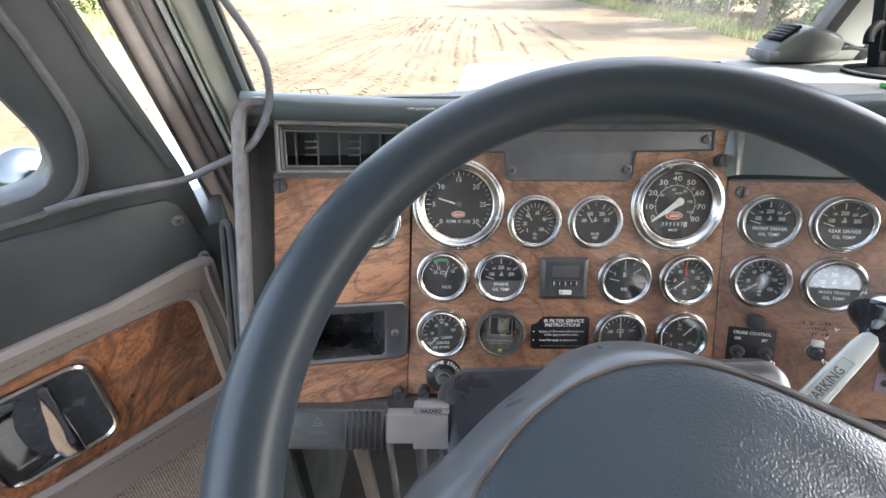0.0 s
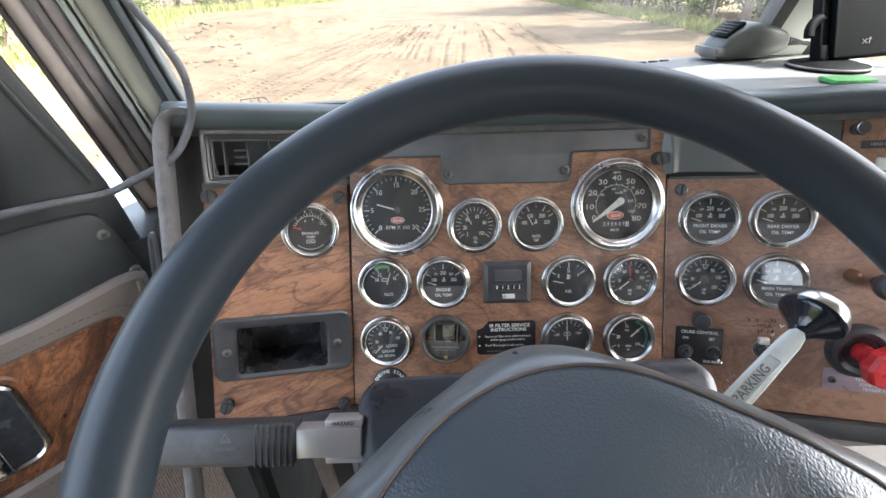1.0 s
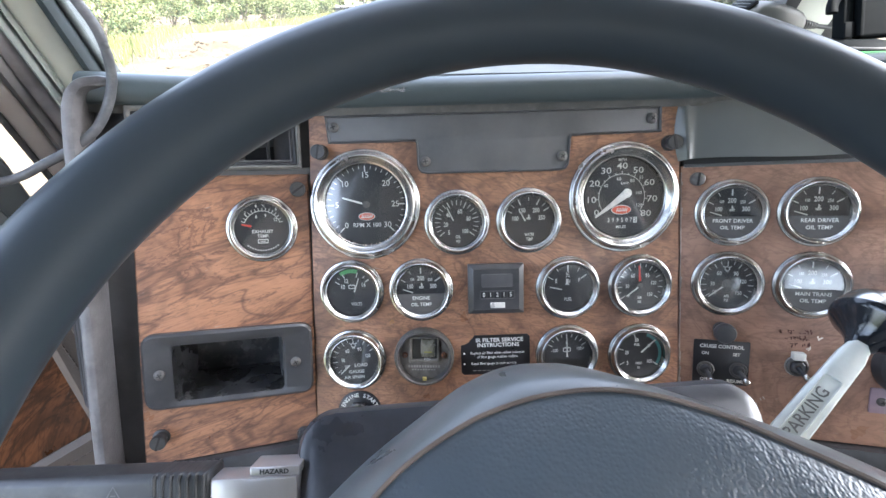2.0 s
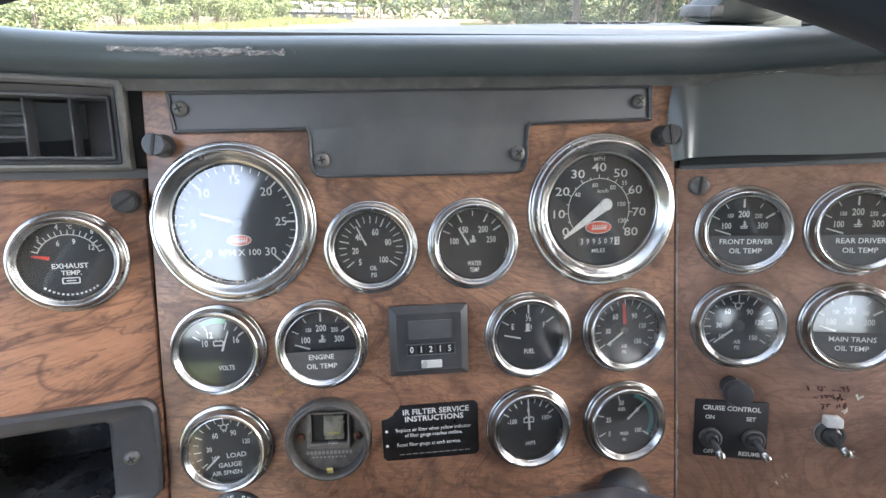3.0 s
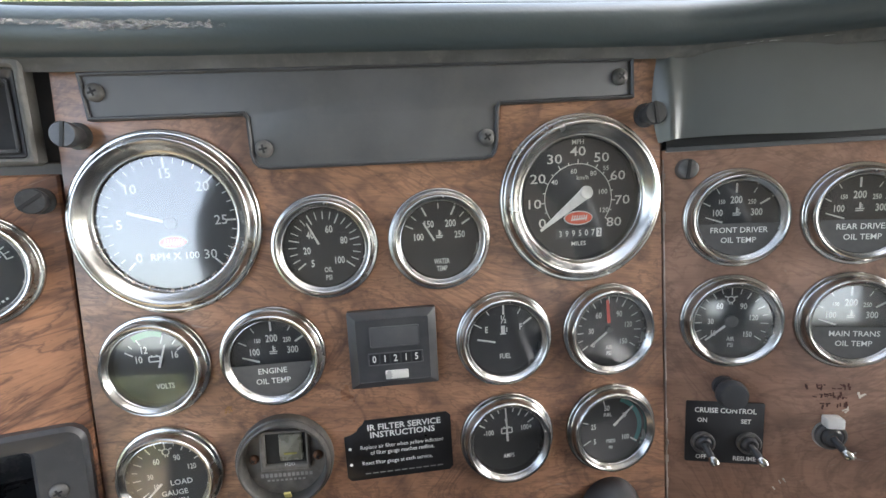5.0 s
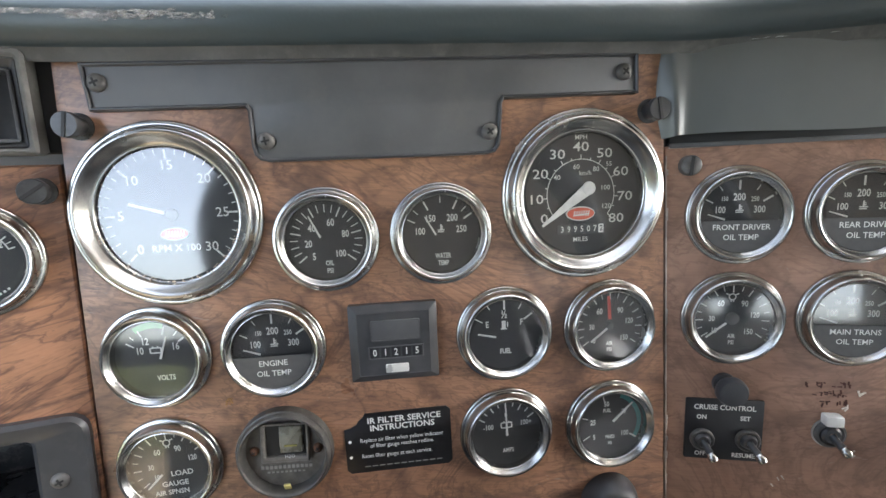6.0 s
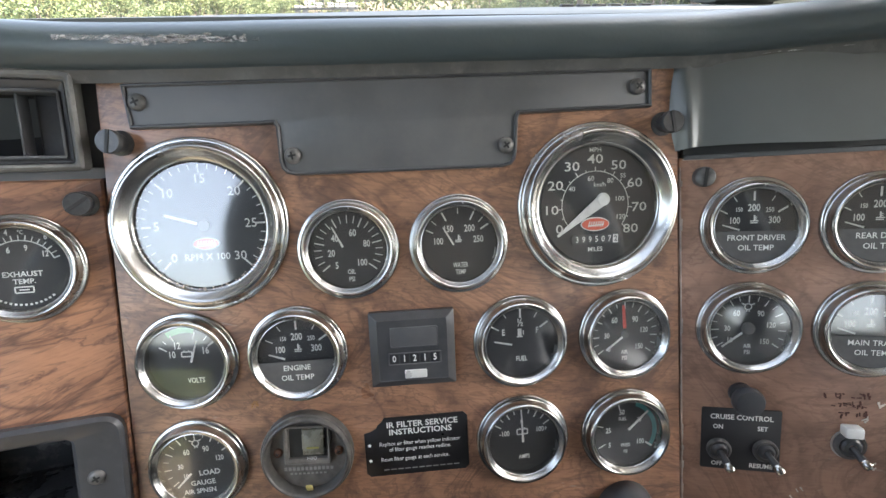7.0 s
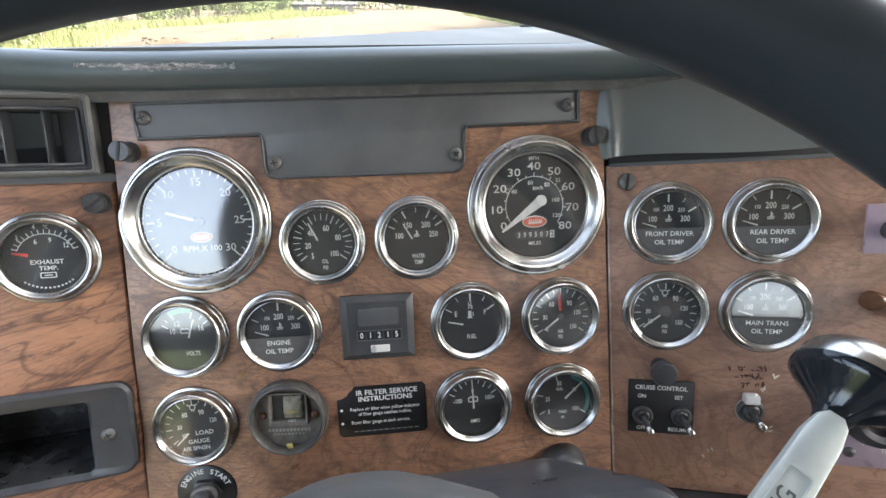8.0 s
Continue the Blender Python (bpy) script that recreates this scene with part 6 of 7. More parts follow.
# hoses and pedals in the dark footwell
for k, (pts, r, mt, lab) in enumerate((
        ([(-0.20, 0.50, 2.02), (-0.165, 0.47, 1.90), (-0.13, 0.45, 1.72), (-0.10, 0.44, 1.25)], 0.012, worn("tan_tube", (0.075, 0.06, 0.05), 0.5), "tan painted tube in the footwell"),
        ([(-0.16, 0.52, 2.03), (-0.125, 0.50, 1.9), (-0.09, 0.48, 1.7), (-0.08, 0.47, 1.25)], 0.006, GREY, "thin grey tube in the footwell"),
        ([(-0.10, 0.54, 2.03), (-0.07, 0.52, 1.88), (-0.04, 0.50, 1.7), (-0.03, 0.5, 1.25)], 0.010, BLACK, "black hose in the footwell"),
        ([(-0.03, 0.56, 2.0), (-0.02, 0.54, 1.85), (0.02, 0.52, 1.65), (0.03, 0.52, 1.25)], 0.010, GREY, "dark grey hose in the footwell"))):
    solid("hose", tube(pts, r, 10, None, (0, 1, 0.2)), mt, lab, "hose")

# ---- open driver's door ----
DX, DZ = Vector((0.70, 0.714, 0)).normalized(), Vector((0.714, -0.70, 0)).normalized()
DOOR = Matrix(((DX.x, 0, DZ.x, -0.255), (DX.y, 0, DZ.y, 0.405), (0, 1, 0, 0), (0, 0, 0, 1)))
door = thing("door_1", DOOR, "open black truck door with taupe vinyl and walnut trim", "door", "", "structure")


def dp(pts):
    """Door outlines run rearwards from the hinge edge, then up."""
    q = [(-s, z) for s, z in pts]
    area = sum(q[k - 1][0] * q[k][1] - q[k][0] * q[k - 1][1] for k in range(len(q)))
    return q if area > 0 else q[::-1]


leaf = dp([(-0.012, 1.25), (-0.0148, 2.048), (-0.0208, 2.0945), (-0.0213, 2.140), (-0.0149, 2.1773), (-0.0110, 2.2106), (-0.0074, 2.2355), (0.008, 2.2923), (0.0213, 2.340), (0.0350, 2.395), (0.13, 2.78), (0.215, 2.78), (0.118, 2.40), (0.097, 2.322), (0.090, 2.302), (0.0855, 2.285), (0.0845, 2.272), (0.087, 2.260),
           (0.094, 2.251), (0.105, 2.2455), (0.126, 2.243), (0.50, 2.238), (1.0, 2.236), (1.0, 1.25)])
part("leaf", prism(leaf, -0.045, 0.0, 0.004), DOORBLACK, door, "black painted door leaf")
part("window_bead", sweep(smooth_path([(-s, z, 0.001) for s, z in ((0.13, 2.56), (0.078, 2.385), (0.066, 2.335), (0.0595, 2.30), (0.062, 2.272), (0.073, 2.245), (0.092, 2.231), (0.13, 2.226), (0.3, 2.222))], 6), circle2(0.0034, 8), None, (0, 0, 1)), RUBBER, door, "black rubber bead round the vent window")
part("window_seal", sweep(smooth_path([(-s, z, -0.004) for s, z in ((0.17, 2.60), (0.114, 2.39), (0.094, 2.320), (0.0865, 2.298), (0.0825, 2.28), (0.083, 2.266), (0.090, 2.252), (0.102, 2.243), (0.126, 2.2405), (0.4, 2.236))], 6), circle2(0.003, 8), None, (0, 0, 1)), RUBBER, door, "thin dark seal of the vent window")
bm = bmesh.new()
bm.faces.new([bm.verts.new((-s, z, -0.02)) for s, z in ((0.08, 2.235), (0.08, 2.30), (0.22, 2.78), (0.9, 2.78), (0.9, 2.235))])
g = part("vent_window", bm, PANE, door, "clear vent window glass", None, 0)
g.visible_shadow = False
part("leaf_ridge", sweep(smooth_path([(-s, z, 0.0) for s, z in ((0.003, 2.240), (0.0144, 2.276), (0.0265, 2.312), (0.0354, 2.343), (0.0470, 2.395), (0.15, 2.78))], 5), circle2(0.0028, 8), None, (0, 0, 1)), DOORBLACK, door, "raised crease along the door's front edge")
up = dp([(-0.006, 2.128), (-0.003, 2.156), (0.004, 2.190), (0.0095, 2.207), (0.018, 2.213), (0.058, 2.2165), (0.35, 2.216), (0.7, 2.205), (0.7, 2.05), (0.35, 2.10), (0.175, 2.119), (0.035, 2.134)])
part("upper_panel", prism(up, 0.0, 0.006, 0.002), DOORBLACK, door, "glossy black upper door panel")
for s, z in ((0.0134, 2.190), (0.001, 2.1435)):
    add_cross_screw(door, -s, z, 0.006, 30, 0.0056)
frame_o = dp([(-0.006, 2.138), (0.0014, 2.1445), (0.0212, 2.1440), (0.0907, 2.1320), (0.1345, 2.1300), (0.175, 2.1270), (0.7, 2.085), (0.7, 1.905), (0.16, 1.905), (0.06, 1.912), (0.002, 1.914), (-0.004, 1.99)])
frame_i = dp([(0.0258, 2.088), (0.0285, 2.1000), (0.0315, 2.1040), (0.040, 2.1062), (0.1216, 2.1025), (0.179, 2.0975), (0.69, 2.055), (0.69, 1.955), (0.179, 1.9650), (0.1213, 1.9690), (0.0300, 1.9755), (0.0245, 1.978), (0.0220, 1.986)])
part("taupe_surround", frame_ring(frame_o, frame_i, 0.0, 0.016, 0.005), TAUPE, door, "padded taupe vinyl surround")
path = [Vector((-s, z, 0.0168)) for s, z in ((0.60, 2.074), (0.1791, 2.1129), (0.1392, 2.1163), (0.0807, 2.1183), (0.0315, 2.1190), (0.0184, 2.1130), (0.0120, 2.035), (0.0120, 1.960), (0.0654, 1.9559), (0.173, 1.9560), (0.6, 1.945))]
dash_pts = []
for a, b in zip(path, path[1:]):
    n = max(1, int((b - a).length / 0.006))
    dash_pts += [(a.lerp(b, (k + 0.15) / n), a.lerp(b, (k + 0.75) / n)) for k in range(n)]
bm = bmesh.new()
for a, b in dash_pts:
    sweep([a, b], circle2(0.0007, 5), bm, (0, 0, 1))
tagged(part("stitching", bm, worn("dark_thread", (0.09, 0.075, 0.065), 0.8), door, "row of dark stitches"), kind="stuff")
part("wood_insert", prism(frame_i, 0.0, 0.010, 0.001), WOOD_D, door, "glossy dark-veined walnut insert")
part("fabric_panel", prism(dp([(0.0, 1.26), (0.002, 1.9135), (0.06, 1.9115), (0.16, 1.9045), (0.7, 1.904), (0.7, 1.26)]), 0.0, 0.010, 0.003), FABRIC, door, "woven tan fabric lower panel")
part("welt", sweep(smooth_path([(-0.0035, 2.136, 0.0155), (-0.0045, 2.1195, 0.0155), (-0.0020, 2.08, 0.0155), (-0.0002, 2.0368, 0.0155), (0.0, 1.96, 0.0155), (-0.001, 1.92, 0.0155)], 5), circle2(0.0028, 8), None, (0, 0, 1)), TAUPE, door, "padded welt along the front edge")
HC = (-0.1750, 2.0370)
ho = rrect(0.0965, 0.100, 0.018, 6, HC)
sh = Matrix(((1, 0, 0, 0), (0.065, 1, 0, 0.0114), (0, 0, 1, 0), (0, 0, 0, 1)))
handle = part("handle_bezel", frame_ring(ho, rrect(0.0875, 0.091, 0.014, 6, HC), 0.009, 0.0165, 0.003, None, sh), CHROME, door, "chrome door handle surround")
part("handle_trim", frame_ring(rrect(0.114, 0.123, 0.028, 6, (HC[0], HC[1] - 0.003)), ho, 0.009, 0.0125, 0.002, None, sh), WOOD_D, door, "moulded wood edge round the handle")
bm = prism(rrect(0.0885, 0.092, 0.014, 6, HC), -0.012, 0.0112, 0.0, None, sh)
part("handle_cup", bm, worn("dark_handle_cup", (0.028, 0.033, 0.038), 0.2, 0, 0.3, 40, 500, 0.03, 0.0003, (0.09, 0.09, 0.09)), handle, "scratched dark cup")
bm = bmesh.new()
DISH = [(-0.1615, 0.0172), (-0.1665, 0.0165), (-0.1725, 0.0148), (-0.1765, 0.0128), (-0.1800, 0.0118), (-0.1860, 0.0122), (-0.1960, 0.0135), (-0.2060, 0.0150), (-0.2170, 0.0168)]
rings = []
for k, (x, h) in enumerate(DISH):
    bow = 0.0030 * math.sin(math.pi * k / 8)
    rings.append([bm.verts.new((x, HC[1] + 0.065 * (x - HC[0]) + 0.0435 * q, h - (0.0055 * q if k < 4 else 0) - bow * (1 - q * q) - (0.003 if abs(q) > 0.95 else 0))) for q in (-1, -0.93, -0.6, -0.2, 0.2, 0.6, 0.93, 1)])
for a, b in zip(rings, rings[1:]):
    for q in range(7):
        bm.faces.new((a[q], a[q + 1], b[q + 1], b[q]))
bmesh.ops.solidify(bm, geom=list(bm.faces), thickness=0.002)
part("handle_paddle", bm, POLISHED, handle, "curved chrome pull paddle", None, 60)
bm = bmesh.new()
box(bm, (-0.1605, HC[1], 0.0150), (0.0022, 0.089, 0.006), 0.0008)
part("paddle_edge", bm, POLISHED, handle)
# striker on the pillar
bm = bmesh.new()
box(bm, (0, 0, 0), (0.012, 0.010, 0.034), 0.002, 2, pose(0, 0, 0, 14, 0, 0))
for z in (-0.008, 0.008):
    box(bm, (0.004, -0.005, z), (0.003, 0.004, 0.008), 0.0005, 1)
solid("hinge_plate", bm, STEEL, "small bright hinge plate with slots at the pillar's foot", "hinge", pose(-0.279, 0.488, 2.150))

# ---- the truck's outside ----
hood = thing("truck_hood", Matrix(), "white sunlit truck hood", "hood")
bm = bmesh.new()
rings = []
for k in range(13):
    t = k / 12
    y = 0.83 + 1.47 * t
    w = 0.70 * (1 - 0.18 * t)
    drop = 0.0 if t < 0.86 else 0.20 * ((t - 0.86) / 0.14) ** 2.2
    w *= 1 if t < 0.75 else 1 - 0.12 * ((t - 0.75) / 0.25) ** 2
    ring = []
    for q in range(21):
        a = -1 + 2 * q / 20
        zz = 2.085 - 0.02 * t - drop - 0.025 * a * a - (0.5 * max(0, abs(a) - 0.86) / 0.14 if abs(a) > 0.86 else 0)
        ring.append(bm.verts.new((0.57 + w * a, y, zz)))
    rings.append(ring)
for a, b in zip(rings, rings[1:]):
    for q in range(20):
        bm.faces.new((a[q], a[q + 1], b[q + 1], b[q]))
part("skin", bm, PAINT, hood, "", None, 60)
bm = bmesh.new()
rings = []
for k in range(13):
    t = k / 12
    y = 0.92 + 1.15 * t
    zc = 1.77 + 0.20 * math.sin(math.pi * (0.12 + 0.76 * t))
    rings.append([bm.verts.new((x, y, zc + dz)) for x, dz in ((-0.08, -0.10), (-0.30, -0.02), (-0.55, 0.02), (-0.80, 0.0), (-1.00, -0.06), (-1.08, -0.20), (-1.09, -0.7))])
for a, b in zip(rings, rings[1:]):
    for q in range(6):
        bm.faces.new((a[q], a[q + 1], b[q + 1], b[q]))
part("fender", bm, PAINTBLUE, hood, "pale blue rounded front fender", None, 60)
mr = thing("side_mirror", pose(-1.27, 1.30, 1.862, -22, 0, 40) @ Matrix.Scale(0.62, 4), "round chrome spot mirror on a bracket", "mirror")
part("shell", lathe([(0, -0.07), (0.07, -0.06), (0.12, -0.03), (0.135, 0.0), (0.13, 0.012)], 40, None, pose(0, 0, 0, 90, 0, 0)), CHROME, mr, "chrome mirror shell")
part("face", lathe([(0.13, 0.012), (0.11, 0.030), (0.07, 0.048), (0.03, 0.056), (0, 0.058)], 40, None, pose(0, 0, 0, 90, 0, 0)), worn("weathered_mirror_glass", (0.16, 0.18, 0.19), 0.10, 1.0, 0.05), mr, "convex mirror glass")
part("arm", tube([(0.0, 0.02, 0.0), (0.2, 0.05, -0.12), (0.5, 0.0, -0.25), (0.75, -0.1, -0.42)], 0.012, 8), BLACK, mr)

# ---- ground, road and plants ----
SAND = material("sandy_road", (0.24, 0.175, 0.115), 0.9, 0, 0.2)
v = coords(SAND)
c = ramp(SAND, tex_noise(SAND, v, 0.35, 7, 0.65), [(0.32, (0.082, 0.060, 0.036)), (0.5, (0.130, 0.099, 0.062)), (0.68, (0.168, 0.133, 0.087))])
lanes = SAND.node_tree.nodes.new("ShaderNodeMapping")
lanes.inputs["Scale"].default_value = (2.6, 0.22, 1)
lanes.inputs["Rotation"].default_value = (0, 0, radians(5))
SAND.node_tree.links.new(v, lanes.inputs["Vector"])
c = mix(SAND, c, (0.084, 0.063, 0.041), ramp(SAND, tex_noise(SAND, lanes.outputs["Vector"], 1.0, 6, 0.7, 0.6), [(0.46, (0, 0, 0)), (0.68, (0.7, 0.7, 0.7))]))
c = mix(SAND, c, (0.072, 0.054, 0.034), ramp(SAND, tex_noise(SAND, v, 5, 6, 0.75), [(0.52, (0, 0, 0)), (0.72, (0.75, 0.75, 0.75))]))
set_color(SAND, c)
set_bump(SAND, tex_noise(SAND, v, 3.5, 8, 0.75), 0.9, 0.12)
LEAFY = material("leaf_green", (0.10, 0.14, 0.035), 0.6)
set_color(LEAFY, ramp(LEAFY, LEAFY.node_tree.nodes.new("ShaderNodeNewGeometry").outputs["Random Per Island"], [(0.0, (0.05, 0.078, 0.026)), (0.5, (0.115, 0.150, 0.048)), (0.8, (0.20, 0.21, 0.075)), (1.0, (0.28, 0.255, 0.115))]))
BLADE = material("grass_blade", (0.2, 0.22, 0.06), 0.7)
set_color(BLADE, ramp(BLADE, BLADE.node_tree.nodes.new("ShaderNodeNewGeometry").outputs["Random Per Island"], [(0.0, (0.09, 0.13, 0.03)), (0.6, (0.19, 0.20, 0.06)), (1.0, (0.30, 0.26, 0.115))]))
BARK = worn("bark", (0.14, 0.11, 0.085), 0.9, 0, 0.4, 5, 60, 0.4, 0.01)

# one sheet, fine near the truck and coarse towards the horizon
xs = [-1500, -500, -160, -70, -45] + [-32 + k for k in range(21)] + [-11 + 0.14 * k for k in range(131)] + [8 + k for k in range(25)] + [45, 70, 160, 500, 1500]
ys = [-1500, -400, -100, -30, -8, 0, 4] + [6 + 0.14 * k for k in range(186)] + [32.5 + 0.7 * k for k in range(36)] + [60 + 3 * k for k in range(12)] + [110, 180, 400, 900, 2500]
# wheel tracks: x at y = 10, drift for each metre ahead
TRACKS = [(-6.3, 0.172), (-5.7, 0.165), (-5.1, 0.158), (-4.65, 0.15), (-4.2, 0.14), (-3.6, 0.13), (-3.15, 0.115), (-2.7, 0.10), (-2.05, 0.085), (-1.65, 0.075), (-1.25, 0.068), (-0.6, 0.06), (0.1, 0.05), (0.75, 0.045), (1.7, 0.04), (2.5, 0.03), (3.6, 0.03), (4.5, 0.025)]
MOUNDS = [(-9.6, 22.5, 0.9, 0.34), (-8.2, 19.0, 0.6, 0.22), (-11.5, 26.0, 1.2, 0.35), (-7.0, 25.5, 0.8, 0.25), (-6.9, 16.0, 0.5, 0.15), (-12.0, 21.0, 0.9, 0.28), (-5.6, 30.0, 0.9, 0.3)]


def track_x(x0, s, y):
    return x0 + s * (y - 10) + 0.12 * math.sin(y * 0.25 + x0)


def ground_z(x, y):
    if abs(x) > 40 or y > 95 or y < 4:
        return 0.0
    road = max(0.0, 1 - max(0.0, abs(x - 1.5 - 0.06 * y) - 7.0) / 3.0)
    z = 0.10 * noise.noise(Vector((x * 0.5, y * 0.5, 0))) + 0.06 * noise.noise(Vector((x * 1.5, y * 1.5, 3)))
    z = z * (0.45 + 0.8 * (1 - road)) + 0.45 * max(0.0, 1 - road) * (0.5 + 0.4 * noise.noise(Vector((x * 0.2, y * 0.2, 7))))
    if abs(x) < 12 and y < 36:
        z += (0.05 - 0.025 * road) * noise.noise(Vector((x * 4.0, y * 4.0, 5)))
        for x0, s in TRACKS:
            d = abs(x - track_x(x0, s, y))
            if d < 0.8:
                z += 0.014 * math.exp(-((d - 0.30) / 0.10) ** 2) - 0.012 * math.exp(-(d / 0.22) ** 2)
        for mx, my, w, h in MOUNDS:
            q = ((x - mx) ** 2 + (y - my) ** 2) / (w * w)
            if q < 6:
                z += h * math.exp(-q) * (1 + 0.8 * noise.noise(Vector((x * 3, y * 3, 9))))
    return z


verts = [(x, y, ground_z(x, y)) for y in ys for x in xs]
nx = len(xs)
faces = [(r * nx + k, r * nx + k + 1, (r + 1) * nx + k + 1, (r + 1) * nx + k) for r in range(len(ys) - 1) for k in range(nx - 1)]
me = bpy.data.meshes.new("ground")
me.from_pydata(verts, [], faces)
me.materials.append(SAND)
for p in me.polygons:
    p.use_smooth = True
tagged(new("ground", me), "rutted pale sandy ground with tyre tracks", "ground", "", "structure")

# raised tread marks left by tyres, in curved rows
rng = random.Random(11)
tv, tf = [], []
for n, (x0, s0) in enumerate(TRACKS):
    y = 7.0
    while y < 30:
        worn_out = noise.noise(Vector((x0 * 3, y * 0.35, 2))) < -0.12
        for s in (-1, 1):
            if worn_out or rng.random() < 0.12:
                continue
            w, h, l, sk2 = 0.17, 0.017, 0.028, 0.08 * s
            px = track_x(x0, s0, y) + s * 0.125 + rng.uniform(-0.015, 0.015)
            py = y + (0.16 if s > 0 else 0)
            zz = ground_z(px, py)
            k = len(tv)
            tv += [(px - w / 2, py - l + sk2, zz - 0.02), (px + w / 2, py - l - sk2, zz - 0.02), (px + w / 2, py + l - sk2, zz - 0.02), (px - w / 2, py + l + sk2, zz - 0.02),
                   (px - w * 0.4, py - l * 0.5 + sk2, zz + h), (px + w * 0.4, py - l * 0.5 - sk2, zz + h), (px + w * 0.4, py + l * 0.3 - sk2, zz + h), (px - w * 0.4, py + l * 0.3 + sk2, zz + h)]
            tf += [(k, k + 1, k + 5, k + 4), (k + 1, k + 2, k + 6, k + 5), (k + 2, k + 3, k + 7, k + 6), (k + 3, k, k + 4, k + 7), (k + 4, k + 5, k + 6, k + 7)]
        y += 0.26 + rng.uniform(-0.03, 0.03)
me = bpy.data.meshes.new("tyre_tracks")
me.from_pydata(tv, [], tf)
me.materials.append(SAND)
tagged(new("tyre_tracks", me), "tyre tread marks pressed into the sand", "tyre track", "", "stuff")

# clods thrown up beside the tracks
cv, cf = [], []
for n in range(240):
    if n % 3:
        mx, my, w, h = MOUNDS[n % len(MOUNDS)]
        x, y = rng.gauss(mx, w * 0.9), rng.gauss(my, w * 0.9)
    else:
        x, y = rng.uniform(-13, -5), rng.uniform(11, 30)
    s = 0.025 + 0.09 * rng.random() ** 3
    bm = bmesh.new()
    bmesh.ops.create_icosphere(bm, subdivisions=1, radius=s)
    z = ground_z(x, y)
    k = len(cv)
    for q in bm.verts:
        d = 1 + 0.5 * noise.noise(q.co * (1.4 / s) + Vector((n, 0, 0)))
        cv.append((x + q.co.x * d * 1.3, y + q.co.y * d, z + q.co.z * d * 0.7 + s * 0.2))
    cf += [tuple(k + q.index for q in f.verts) for f in bm.faces]
    bm.free()
me = bpy.data.meshes.new("sand_clods")
me.from_pydata(cv, [], cf)
me.materials.append(SAND)
tagged(new("sand_clods", me), "rough lumps of dry sand beside the tracks", "clod", "", "stuff")


def leaf_cloud(centres, n, size, seed):
    """Many small leaf quads scattered in uneven clumps."""
    r = random.Random(seed)
    vv, ff = [], []
    for cx, cy, cz, rx, rz in centres:
        for _ in range(n):
            while True:
                p = Vector((r.uniform(-1, 1), r.uniform(-1, 1), r.uniform(-1, 1)))
                if p.length < 1:
                    break
            p = p * (0.45 + 0.55 * p.length)
            c = Vector((cx + p.x * rx, cy + p.y * rx, max(0.05, cz + p.z * rz)))
            a, b = Vector((r.gauss(0, 1), r.gauss(0, 1), r.gauss(0, 1))).normalized(), Vector((r.gauss(0, 1), r.gauss(0, 1), r.gauss(0, 1))).normalized()
            b = a.cross(b).normalized()
            s = size * r.uniform(0.5, 1.4)
            k = len(vv)
            vv += [tuple(c - a * s), tuple(c + b * s * 0.5), tuple(c + a * s), tuple(c - b * s * 0.5)]
            ff.append((k, k + 1, k + 2, k + 3))
    return vv, ff


def bush(x, y, h, w, n, size, seed):
    r = random.Random(seed)
    t = thing("bush", pose(x, y, ground_z(x, y)), "yellow-green roadside bush beside the sandy road", "bush", "roadside bushes")
    bm = bmesh.new()
    cs = []
    for k in range(6):
        a = r.uniform(0, 6.3)
        e = Vector((math.cos(a) * w * r.uniform(0.2, 0.7), math.sin(a) * w * r.uniform(0.2, 0.7), h * r.uniform(0.55, 0.95)))
        sweep([Vector((0, 0, -0.1)), e * 0.5 + Vector((0, 0, 0.1 * h)), e], circle2(0.02 * h, 5), bm, (0.3, 1, 0.1), scale=lambda q: 1 - 0.8 * q)
        cs.append((e.x, e.y, e.z * 0.85, w * r.uniform(0.35, 0.6), h * r.uniform(0.22, 0.4)))
    cs.append((0, 0, h * 0.35, w * 0.8, h * 0.38))
    part("stems", bm, BARK, t)
    vv, ff = leaf_cloud(cs, n // 7, size, seed)
    m2 = bpy.data.meshes.new("foliage")
    m2.from_pydata(vv, [], ff)
    m2.materials.append(LEAFY)
    o = new("foliage", m2)
    o.parent = t
    return t


